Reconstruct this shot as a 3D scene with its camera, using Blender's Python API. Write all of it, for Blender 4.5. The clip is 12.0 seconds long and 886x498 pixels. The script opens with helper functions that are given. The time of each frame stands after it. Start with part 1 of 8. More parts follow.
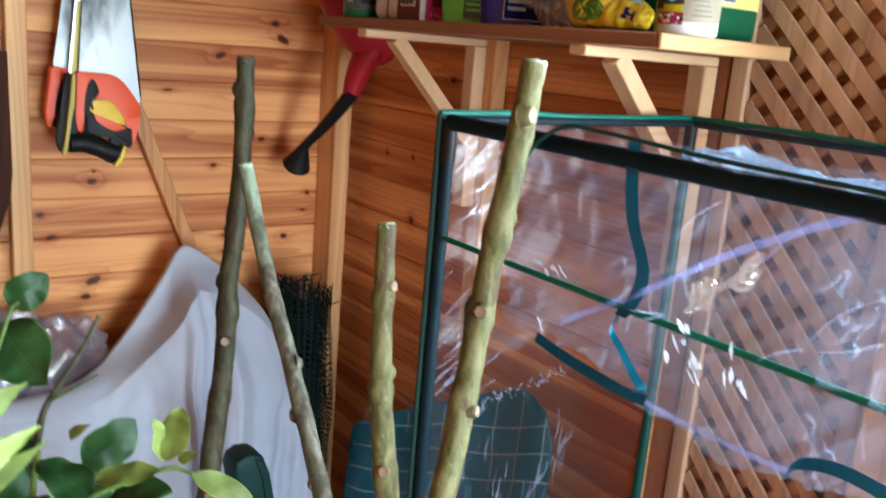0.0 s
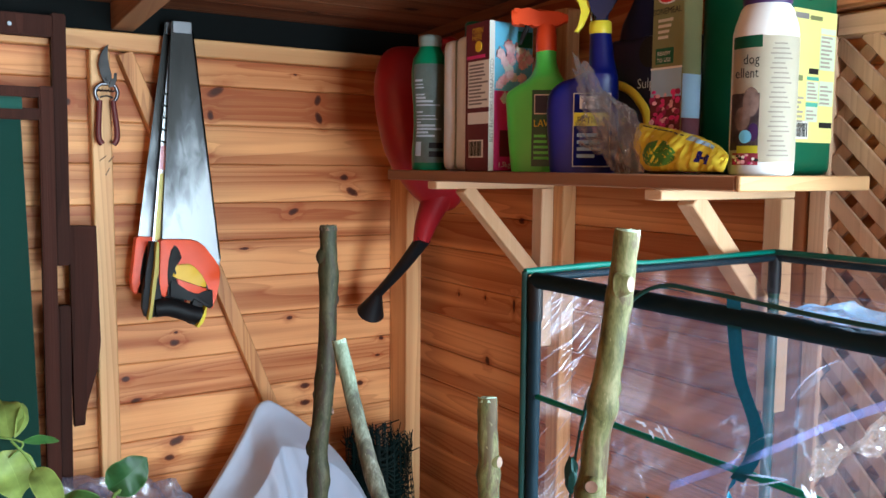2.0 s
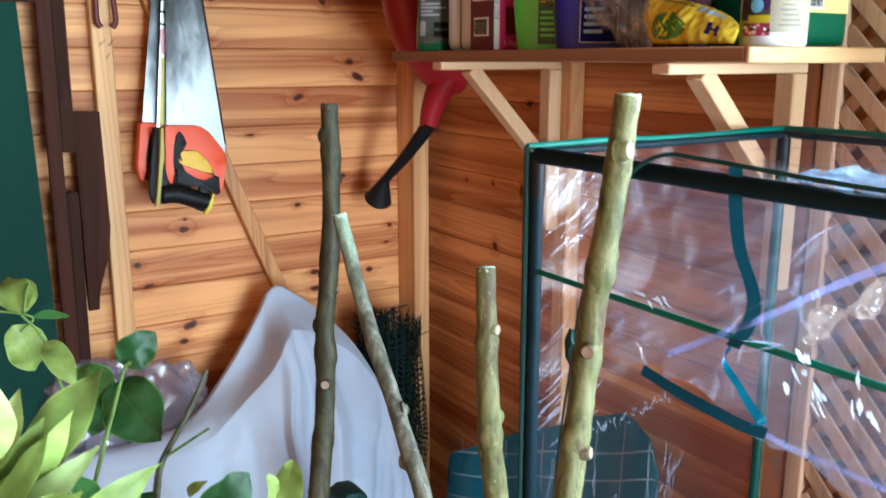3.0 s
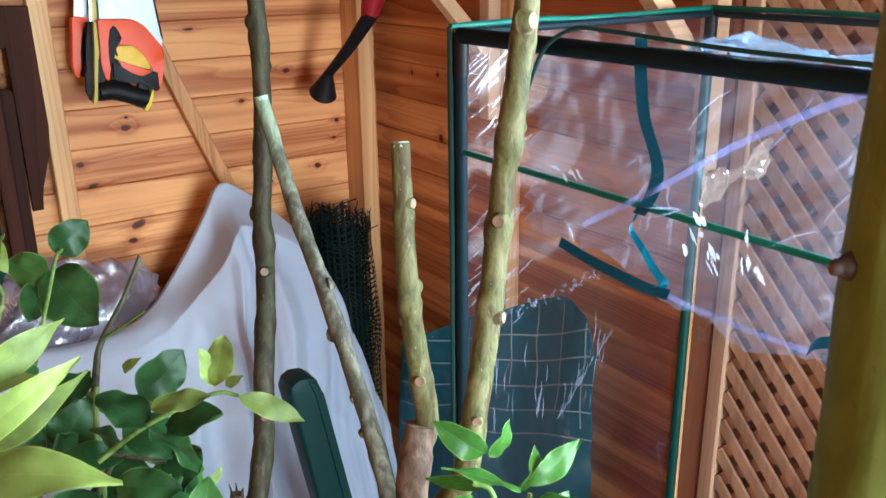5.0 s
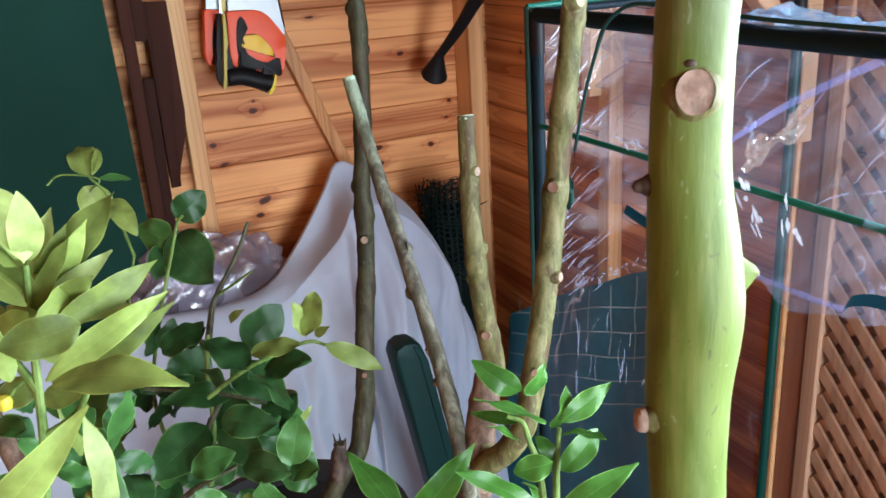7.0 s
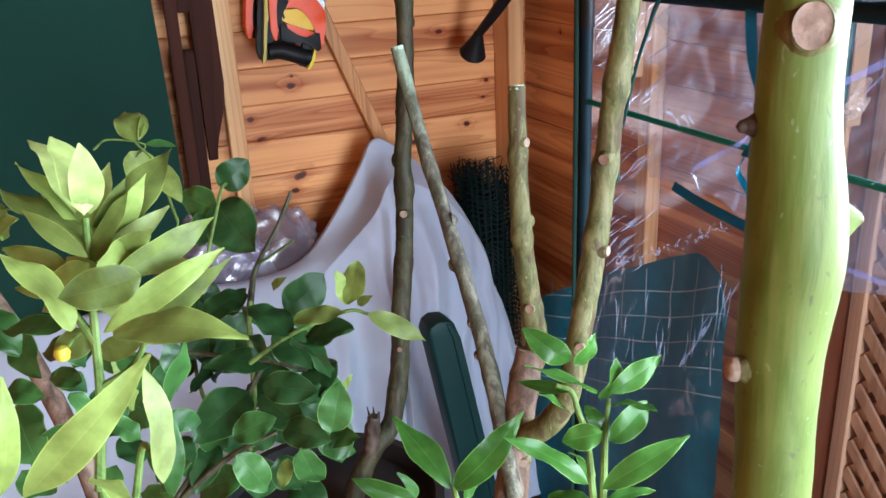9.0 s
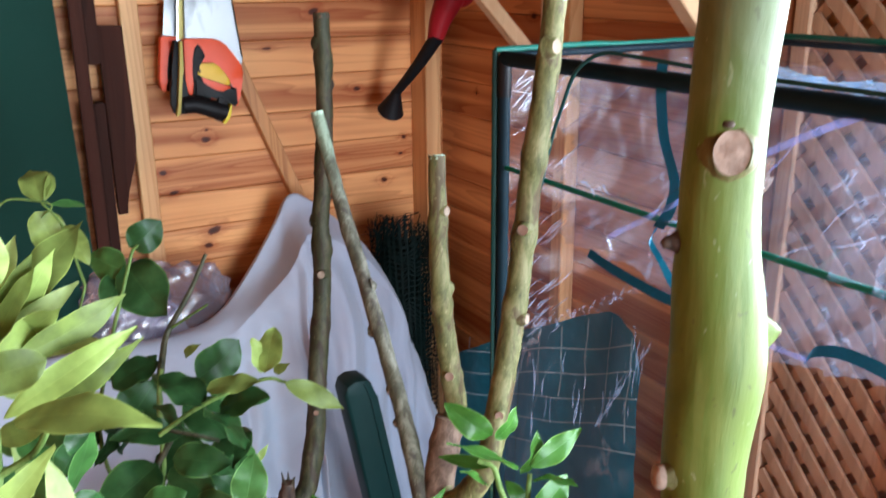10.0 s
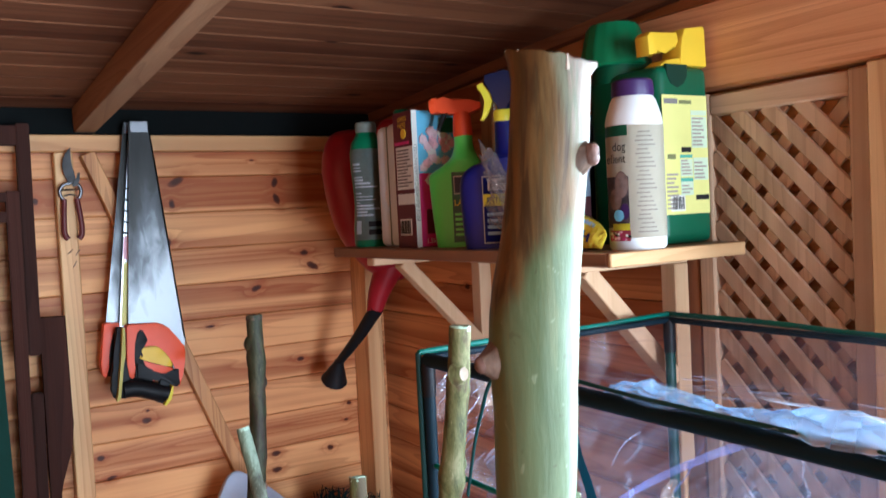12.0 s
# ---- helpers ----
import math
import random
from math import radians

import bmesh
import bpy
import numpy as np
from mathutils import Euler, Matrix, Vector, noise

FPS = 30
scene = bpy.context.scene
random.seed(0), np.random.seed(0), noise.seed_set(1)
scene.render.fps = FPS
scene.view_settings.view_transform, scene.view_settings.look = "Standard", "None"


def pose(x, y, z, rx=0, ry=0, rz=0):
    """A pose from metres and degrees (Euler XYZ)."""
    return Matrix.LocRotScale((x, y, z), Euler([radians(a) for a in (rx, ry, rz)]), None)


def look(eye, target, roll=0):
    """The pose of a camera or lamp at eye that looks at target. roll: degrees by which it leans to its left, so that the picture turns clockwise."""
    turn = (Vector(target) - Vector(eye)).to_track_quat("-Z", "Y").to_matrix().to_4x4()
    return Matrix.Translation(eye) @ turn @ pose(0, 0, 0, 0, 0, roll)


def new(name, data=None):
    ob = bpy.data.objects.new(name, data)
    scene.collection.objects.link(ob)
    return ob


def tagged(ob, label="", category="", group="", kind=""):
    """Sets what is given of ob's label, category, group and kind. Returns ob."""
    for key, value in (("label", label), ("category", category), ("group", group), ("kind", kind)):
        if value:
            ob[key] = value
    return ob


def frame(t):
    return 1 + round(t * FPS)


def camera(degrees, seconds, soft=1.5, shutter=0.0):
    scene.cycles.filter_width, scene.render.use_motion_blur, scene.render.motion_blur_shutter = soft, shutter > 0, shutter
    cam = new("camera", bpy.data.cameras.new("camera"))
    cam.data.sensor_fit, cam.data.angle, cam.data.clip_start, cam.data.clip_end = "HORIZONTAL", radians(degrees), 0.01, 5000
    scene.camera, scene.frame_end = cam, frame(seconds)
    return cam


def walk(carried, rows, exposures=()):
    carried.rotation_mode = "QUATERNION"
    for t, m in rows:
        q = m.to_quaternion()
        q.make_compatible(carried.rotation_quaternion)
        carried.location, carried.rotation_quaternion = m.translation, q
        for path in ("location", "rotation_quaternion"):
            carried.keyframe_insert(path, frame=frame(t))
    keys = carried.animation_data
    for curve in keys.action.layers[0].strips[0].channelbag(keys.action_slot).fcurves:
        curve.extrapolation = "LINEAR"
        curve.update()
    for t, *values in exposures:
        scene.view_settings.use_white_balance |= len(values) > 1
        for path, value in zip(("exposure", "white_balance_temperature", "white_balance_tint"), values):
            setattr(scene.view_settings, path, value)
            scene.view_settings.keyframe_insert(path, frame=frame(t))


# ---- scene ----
cam = camera(55.0, 12.0, shutter=0.5)
PATH = [
    (0, (0.023, 0.307, 1.648), (1.196, 1.858, 1.18), 4.9),
    (0.5, (0.01, 0.318, 1.67), (1.127, 1.937, 1.308), 3.0),
    (1, (0.011, 0.321, 1.683), (1.088, 1.982, 1.399), 0.8),
    (1.5, (0.001, 0.33, 1.691), (1.075, 2.002, 1.465), 0.1),
    (2, (-0.002, 0.335, 1.694), (1.071, 2.012, 1.5), 0.5),
    (2.5, (0.001, 0.337, 1.683), (1.045, 2.02, 1.403), 0.6),
    (3, (0.011, 0.329, 1.67), (1.038, 1.988, 1.233), 0.0),
    (3.5, (0.035, 0.306, 1.673), (1.095, 1.93, 1.182), -0.9),
    (3.7, (0.043, 0.301, 1.671), (1.12, 1.908, 1.164), -1.0),
    (5.3, (0.034, 0.261, 1.648), (1.08, 1.829, 0.978), -1.2),
    (5.5, (0.036, 0.246, 1.655), (1.072, 1.823, 0.991), -1.8),
    (6, (0.053, 0.201, 1.655), (1.016, 1.823, 0.989), -3.1),
    (6.5, (0.064, 0.175, 1.658), (0.915, 1.856, 0.987), -3.6),
    (7, (0.057, 0.172, 1.654), (0.834, 1.884, 0.971), -3.6),
    (9, (0.035, 0.18, 1.639), (0.752, 1.906, 0.927), -2.7),
    (9.2, (0.029, 0.18, 1.646), (0.772, 1.893, 0.93), -2.6),
    (9.5, (0.035, 0.184, 1.646), (0.837, 1.88, 0.953), -1.4),
    (10, (0.035, 0.19, 1.658), (0.949, 1.861, 1.048), -0.5),
    (10.5, (0.035, 0.188, 1.677), (1.003, 1.867, 1.184), -0.6),
    (11, (0.041, 0.17, 1.709), (1.05, 1.864, 1.373), -1.1),
    (11.5, (0.06, 0.162, 1.741), (1.108, 1.855, 1.56), -2.3),
    (12, (0.069, 0.153, 1.756), (1.124, 1.85, 1.669), -2.9),
]
walk(cam, [(t, look(eye, target, roll)) for t, eye, target, roll in PATH], exposures=[(0, 0.0, 6150, 1), (0.5, -0.02, 6200, 3), (1.5, 0.02, 5900, 3), (2.5, 0.15, 5700, -3), (3.6, 0.28, 5650, -3), (5.5, 0.02, 6050, 0), (6.2, -0.15, 6150, 1), (7.0, -0.22, 6200, 8), (9.5, -0.12, 5950, 9), (10.5, -0.13, 6200, 8), (11.5, -0.21, 5850, 9), (12, -0.25, 5550, 7)])
WINDOW_W, DOOR_W = 140.0, 165.0


# ---- light ----
world = bpy.data.worlds.new("sky")
scene.world = world
world.use_nodes = True
wn = world.node_tree.nodes
sky = wn.new("ShaderNodeTexSky")
sky.sky_type, sky.sun_disc = "NISHITA", False
sky.sun_elevation, sky.sun_rotation = radians(38), radians(130)
world.node_tree.links.new(sky.outputs[0], wn["Background"].inputs[0])
wn["Background"].inputs[1].default_value = 0.12


def lamp(name, kind, m, energy, colour, sx=1.0, sy=1.0, angle=0.5):
    data = bpy.data.lights.new(name, kind)
    data.energy, data.color = energy, colour
    if kind == "AREA":
        data.shape, data.size, data.size_y, data.spread = "RECTANGLE", sx, sy, radians(150)
    else:
        data.angle = radians(angle)
    ob = new(name, data)
    ob.matrix_world = m
    return ob


lamp("sun", "SUN", look((4, -4.5, 5), (0, 0, 0)), 1.0, (1.0, 0.96, 0.9), angle=12)
# daylight through the wide window opening in the east wall and the doorway in the south wall
lamp("window_light", "AREA", look((1.30, -0.28, 1.60), (-0.2, -0.1, 1.50)), WINDOW_W, (0.82, 0.93, 1.0), 1.90, 0.80)
lamp("doorway_light", "AREA", look((0.62, -2.62, 1.05), (0.62, 0.0, 1.15)), DOOR_W, (0.82, 0.93, 1.0), 1.06, 1.95)


# ---- materials ----
def nodes_of(name):
    m = bpy.data.materials.new(name)
    m.use_nodes = True
    t = m.node_tree
    b = t.nodes["Principled BSDF"]

    def add(kind, **values):
        n = t.nodes.new(kind)
        for key, value in values.items():
            n.inputs[key].default_value = value
        return n
    return m, t, b, add


def ramp_of(t, stops):
    r = t.nodes.new("ShaderNodeValToRGB")
    while len(r.color_ramp.elements) < len(stops):
        r.color_ramp.elements.new(0.5)
    for e, (at, c) in zip(r.color_ramp.elements, stops):
        e.position, e.color = at, (*c, 1)
    return r


def math_of(t, op, a, b, clamp=False):
    n = t.nodes.new("ShaderNodeMath")
    n.operation, n.use_clamp = op, clamp
    for i, v in enumerate((a, b)):
        if isinstance(v, (int, float)):
            n.inputs[i].default_value = v
        else:
            t.links.new(v, n.inputs[i])
    return n.outputs[0]


def plain(name, colour, rough=0.5, metal=0.0, vary=0.12, scale=30.0, bump=0.1, big=4.0, coat=0.0, sheen=0.0, spec=0.35):
    """A surface of one colour with two scales of mottling and a fine relief."""
    m, t, b, add = nodes_of(name)
    co = t.nodes.new("ShaderNodeTexCoord")
    fine = add("ShaderNodeTexNoise", Scale=scale, Detail=4.0)
    wide = add("ShaderNodeTexNoise", Scale=big, Detail=3.0)
    t.links.new(co.outputs["Object"], fine.inputs["Vector"])
    t.links.new(co.outputs["Object"], wide.inputs["Vector"])
    mix = math_of(t, "ADD", math_of(t, "MULTIPLY", fine.outputs[0], 0.4), math_of(t, "MULTIPLY", wide.outputs[0], 0.6))
    low, high = [c * (1 - vary) for c in colour], [min(1, c * (1 + vary)) for c in colour]
    r = ramp_of(t, [(0.3, low), (0.7, high)])
    t.links.new(mix, r.inputs[0])
    t.links.new(r.outputs[0], b.inputs["Base Color"])
    rr = t.nodes.new("ShaderNodeMapRange")
    rr.inputs[3].default_value, rr.inputs[4].default_value = max(0.02, rough - 0.08), min(1, rough + 0.08)
    t.links.new(wide.outputs[0], rr.inputs[0])
    t.links.new(rr.outputs[0], b.inputs["Roughness"])
    b.inputs["Metallic"].default_value = metal
    b.inputs["Coat Weight"].default_value = coat
    b.inputs["Sheen Weight"].default_value = sheen
    b.inputs["Specular IOR Level"].default_value = spec
    bp = add("ShaderNodeBump", Strength=bump, Distance=0.002)
    t.links.new(fine.outputs[0], bp.inputs["Height"])
    t.links.new(bp.outputs[0], b.inputs["Normal"])
    return m


def wood(name, axis, light, dark, rough=0.55, lines=16.0, across=9.0, tint=0.35, knots=True, contrast=1.0, bump=0.25, spec=0.3, bands=0.3, island=False, shade=False):
    """Sawn softwood: growth lines along the axis that close round knots, and a shade of its own for each piece."""
    m, t, b, add = nodes_of(name)
    co, info = t.nodes.new("ShaderNodeTexCoord"), t.nodes.new("ShaderNodeObjectInfo")
    own = t.nodes.new("ShaderNodeNewGeometry").outputs["Random Per Island"] if island else info.outputs["Random"]
    shift = t.nodes.new("ShaderNodeVectorMath")
    shift.operation = "MULTIPLY_ADD"
    t.links.new(own, shift.inputs[0])
    shift.inputs[1].default_value = (37.0, 53.0, 71.0)
    t.links.new(co.outputs["Object"], shift.inputs[2])

    def stretched(wide, along, detail=2.0, rough_=0.45, bend=0.0):
        mp = t.nodes.new("ShaderNodeMapping")
        s = [wide] * 3
        s["xyz".index(axis)] = along
        mp.inputs["Scale"].default_value = s
        t.links.new(shift.outputs[0], mp.inputs[0])
        n = add("ShaderNodeTexNoise", Scale=1.0, Detail=detail, Roughness=rough_, Distortion=bend)
        t.links.new(mp.outputs[0], n.inputs["Vector"])
        return n.outputs[0]

    rings, fibre, band = stretched(across, 0.42, 2.0, 0.5, 0.25), stretched(420.0, 6.0, 3.0), stretched(16.0, 0.22, 1.0)
    patch = add("ShaderNodeTexNoise", Scale=2.2, Detail=2.0)
    t.links.new(shift.outputs[0], patch.inputs["Vector"])
    near, trail = None, None
    if isinstance(knots, list):
        where = t.nodes.new("ShaderNodeNewGeometry")
        for place, size, turn in knots:
            mp = t.nodes.new("ShaderNodeMapping")
            mp.vector_type = "TEXTURE"
            mp.inputs["Location"].default_value = place
            mp.inputs["Rotation"].default_value = (0, radians(-turn), 0)
            mp.inputs["Scale"].default_value = size
            t.links.new(where.outputs["Position"], mp.inputs[0])
            ln = t.nodes.new("ShaderNodeVectorMath")
            ln.operation = "LENGTH"
            t.links.new(mp.outputs[0], ln.inputs[0])
            near = ln.outputs["Value"] if near is None else math_of(t, "MINIMUM", near, ln.outputs["Value"])
            mp2 = t.nodes.new("ShaderNodeMapping")
            mp2.vector_type = "TEXTURE"
            mp2.inputs["Location"].default_value = place
            mp2.inputs["Scale"].default_value = (size[0] * (5.5 if axis == "x" else 1), size[1] * (5.5 if axis == "y" else 1), min(size[2], 0.012) * 0.75)
            t.links.new(where.outputs["Position"], mp2.inputs[0])
            ln2 = t.nodes.new("ShaderNodeVectorMath")
            ln2.operation = "LENGTH"
            t.links.new(mp2.outputs[0], ln2.inputs[0])
            trail = ln2.outputs["Value"] if trail is None else math_of(t, "MINIMUM", trail, ln2.outputs["Value"])
    elif knots:
        mp = t.nodes.new("ShaderNodeMapping")
        s = [6.5] * 3
        s["xyz".index(axis)] = 3.6
        mp.inputs["Scale"].default_value = s
        t.links.new(shift.outputs[0], mp.inputs[0])
        vor = t.nodes.new("ShaderNodeTexVoronoi")
        vor.voronoi_dimensions = "2D"
        vor.inputs["Scale"].default_value = 1.0
        t.links.new(mp.outputs[0], vor.inputs["Vector"])
        sep = t.nodes.new("ShaderNodeSeparateColor")
        t.links.new(vor.outputs["Color"], sep.inputs[0])
        near = math_of(t, "ADD", math_of(t, "MULTIPLY", vor.outputs["Distance"], 13.0), math_of(t, "MULTIPLY", math_of(t, "GREATER_THAN", sep.outputs[0], 0.35), 20.0))
    grown = math_of(t, "MULTIPLY", rings, lines)
    if near is not None:
        wob = stretched(90.0, 60.0, 2.0)
        near = math_of(t, "MULTIPLY", near, math_of(t, "ADD", math_of(t, "MULTIPLY", wob, 0.8), 0.70))
        swell = math_of(t, "EXPONENT", math_of(t, "MULTIPLY", math_of(t, "MULTIPLY", near, near), -0.22), 0.0)
        grown = math_of(t, "ADD", grown, math_of(t, "MULTIPLY", swell, 0.9))
    line = math_of(t, "FRACT", grown, 0.0)
    late = t.nodes.new("ShaderNodeMapRange")
    late.interpolation_type = "SMOOTHSTEP"
    late.inputs[1].default_value, late.inputs[2].default_value = 0.93, 1.0
    late.inputs[3].default_value, late.inputs[4].default_value = 1.0, 0.0
    t.links.new(line, late.inputs[0])
    f = math_of(t, "ADD", math_of(t, "MULTIPLY", math_of(t, "MULTIPLY", math_of(t, "POWER", line, 2.4), late.outputs[0]), 0.30 * contrast), math_of(t, "MULTIPLY", fibre, 0.22))
    zone = t.nodes.new("ShaderNodeMapRange")
    zone.interpolation_type = "SMOOTHSTEP"
    zone.inputs[1].default_value, zone.inputs[2].default_value = 0.42, 0.62
    t.links.new(band, zone.inputs[0])
    f = math_of(t, "ADD", f, math_of(t, "MULTIPLY", patch.outputs[0], 0.20))
    f = math_of(t, "ADD", f, math_of(t, "MULTIPLY", zone.outputs[0], bands))
    tone = own
    if shade:
        # the board's own tone, set on the board
        pick = t.nodes.new("ShaderNodeSeparateColor")
        t.links.new(info.outputs["Color"], pick.inputs[0])
        tone = pick.outputs[0]
    f = math_of(t, "ADD", f, math_of(t, "MULTIPLY", math_of(t, "SUBTRACT", tone, 0.5), tint))
    if trail is not None:
        tr = t.nodes.new("ShaderNodeMapRange")
        tr.interpolation_type = "SMOOTHSTEP"
        tr.inputs[1].default_value, tr.inputs[2].default_value, tr.inputs[3].default_value, tr.inputs[4].default_value = 0.1, 1.0, 0.34, 0.0
        t.links.new(math_of(t, "MULTIPLY", trail, math_of(t, "ADD", fibre, 0.5)), tr.inputs[0])
        f = math_of(t, "ADD", f, tr.outputs[0])
    mid = [(x * 0.6 + y * 0.4) for x, y in zip(light, dark)]
    r = ramp_of(t, [(0.18, light), (0.45, mid), (0.95, dark)])
    t.links.new(f, r.inputs[0])
    colour = r.outputs[0]
    if near is not None:
        for lo, hi, amount, k in ((1.0, 3.0, 0.45, (1.0, 0.82, 0.7)), (0.80, 1.12, 0.92, (0.40, 0.30, 0.28)), (0.40, 0.95, 0.80, (0.10, 0.09, 0.11))):
            mr = t.nodes.new("ShaderNodeMapRange")
            mr.interpolation_type = "SMOOTHSTEP"
            mr.inputs[1].default_value, mr.inputs[2].default_value, mr.inputs[3].default_value, mr.inputs[4].default_value = lo, hi, amount, 0.0
            t.links.new(near, mr.inputs[0])
            mx = t.nodes.new("ShaderNodeMix")
            mx.data_type = "RGBA"
            mx.inputs["B"].default_value = (dark[0] * k[0], dark[1] * k[1], dark[2] * k[2], 1)
            t.links.new(mr.outputs[0], mx.inputs["Factor"])
            t.links.new(colour, mx.inputs["A"])
            colour = mx.outputs["Result"]
    t.links.new(colour, b.inputs["Base Color"])
    b.inputs["Roughness"].default_value = rough
    b.inputs["Specular IOR Level"].default_value = spec
    bp = add("ShaderNodeBump", Strength=bump, Distance=0.002)
    t.links.new(math_of(t, "ADD", fibre, line), bp.inputs["Height"])
    t.links.new(bp.outputs[0], b.inputs["Normal"])
    return m


def film(name, tint, milk, lines=0.55, gloss=0.05, scale=9.0, rough=0.15, hazy=(0.64, 0.73, 1.0)):
    """Clear plastic sheet: mostly see-through, a faint milky cast, creases whitened partly as painted sky glints, a
    glossy skin.
    """
    m, t, b, add = nodes_of(name)
    t.nodes.remove(b)
    out = t.nodes["Material Output"]
    co = t.nodes.new("ShaderNodeTexCoord")
    mp = t.nodes.new("ShaderNodeMapping")
    mp.inputs["Rotation"].default_value = (radians(35), radians(20), radians(10))
    mp.inputs["Scale"].default_value = (1.0, 1.0, 0.45)
    t.links.new(co.outputs["Object"], mp.inputs[0])
    n1 = add("ShaderNodeTexNoise", Scale=scale, Detail=3.0, Distortion=1.2)
    n2 = add("ShaderNodeTexNoise", Scale=scale * 0.6, Detail=2.0)
    n3 = add("ShaderNodeTexNoise", Scale=scale * 5, Detail=3.0)
    for n in (n1, n2, n3):
        t.links.new(mp.outputs[0], n.inputs["Vector"])
    ridge = t.nodes.new("ShaderNodeMapRange")
    ridge.inputs[1].default_value, ridge.inputs[2].default_value = 0.0, 0.022
    ridge.inputs[3].default_value, ridge.inputs[4].default_value = 1.0, 0.0
    t.links.new(math_of(t, "ABSOLUTE", math_of(t, "SUBTRACT", n1.outputs[0], 0.5), 0.0), ridge.inputs[0])
    where = t.nodes.new("ShaderNodeMapRange")
    where.inputs[1].default_value, where.inputs[2].default_value = 0.52, 0.66
    t.links.new(n2.outputs[0], where.inputs[0])
    creased = math_of(t, "MULTIPLY", ridge.outputs[0], where.outputs[0])
    creased = math_of(t, "MULTIPLY", creased, math_of(t, "MULTIPLY", n3.outputs[0], 1.6), True)
    bp = add("ShaderNodeBump", Strength=0.35, Distance=0.006)
    t.links.new(math_of(t, "ADD", n1.outputs[0], math_of(t, "MULTIPLY", n3.outputs[0], 0.12)), bp.inputs["Height"])
    clear, shine, haze, through_it = add("ShaderNodeBsdfTransparent"), add("ShaderNodeBsdfGlossy"), add("ShaderNodeBsdfDiffuse"), add("ShaderNodeBsdfTranslucent")
    clear.inputs[0].default_value = (*tint, 1)
    shine.inputs["Roughness"].default_value = rough
    for n in (haze, through_it):
        n.inputs[0].default_value = (*hazy, 1)
    for n in (shine, haze):
        t.links.new(bp.outputs[0], n.inputs["Normal"])
    m0, m1, m2 = [t.nodes.new("ShaderNodeMixShader") for _ in range(3)]
    m0.inputs[0].default_value = 0.5
    t.links.new(haze.outputs[0], m0.inputs[1])
    t.links.new(through_it.outputs[0], m0.inputs[2])
    cast = t.nodes.new("ShaderNodeMapRange")
    cast.inputs[1].default_value, cast.inputs[2].default_value = 0.35, 0.70
    cast.inputs[3].default_value, cast.inputs[4].default_value = milk * 0.5, milk * 1.5
    t.links.new(n2.outputs[0], cast.inputs[0])
    t.links.new(math_of(t, "ADD", cast.outputs[0], math_of(t, "MULTIPLY", creased, lines), True), m1.inputs[0])
    t.links.new(clear.outputs[0], m1.inputs[1])
    t.links.new(m0.outputs[0], m1.inputs[2])
    t.links.new(math_of(t, "ADD", gloss, math_of(t, "MULTIPLY", creased, 0.4), True), m2.inputs[0])
    t.links.new(m1.outputs[0], m2.inputs[1])
    t.links.new(shine.outputs[0], m2.inputs[2])
    t.links.new(m2.outputs[0], out.inputs[0])
    return m


def leafy(name, colour, rough=0.35, glow=0.25):
    """A leaf: waxy face, light passing through, blotches."""
    m, t, b, add = nodes_of(name)
    out = t.nodes["Material Output"]
    co, info = t.nodes.new("ShaderNodeTexCoord"), t.nodes.new("ShaderNodeObjectInfo")
    n = add("ShaderNodeTexNoise", Scale=60.0, Detail=4.0)
    n2 = add("ShaderNodeTexNoise", Scale=400.0, Detail=2.0)
    t.links.new(co.outputs["Object"], n.inputs["Vector"])
    t.links.new(co.outputs["Object"], n2.inputs["Vector"])
    f = math_of(t, "ADD", math_of(t, "MULTIPLY", n.outputs[0], 0.75), math_of(t, "MULTIPLY", math_of(t, "SUBTRACT", info.outputs["Random"], 0.3), 0.4))
    r = ramp_of(t, [(0.15, [c * 0.48 for c in colour]), (0.50, colour), (0.80, [min(1, c * 1.45 + 0.01) for c in colour])])
    t.links.new(f, r.inputs[0])
    t.links.new(r.outputs[0], b.inputs["Base Color"])
    b.inputs["Roughness"].default_value = rough
    b.inputs["Specular IOR Level"].default_value = 0.24
    bp = add("ShaderNodeBump", Strength=0.15, Distance=0.001)
    t.links.new(n2.outputs[0], bp.inputs["Height"])
    t.links.new(bp.outputs[0], b.inputs["Normal"])
    tr = add("ShaderNodeBsdfTranslucent")
    t.links.new(r.outputs[0], tr.inputs[0])
    mx = t.nodes.new("ShaderNodeMixShader")
    mx.inputs[0].default_value = glow
    t.links.new(b.outputs[0], mx.inputs[1])
    t.links.new(tr.outputs[0], mx.inputs[2])
    t.links.new(mx.outputs[0], out.inputs[0])
    return m


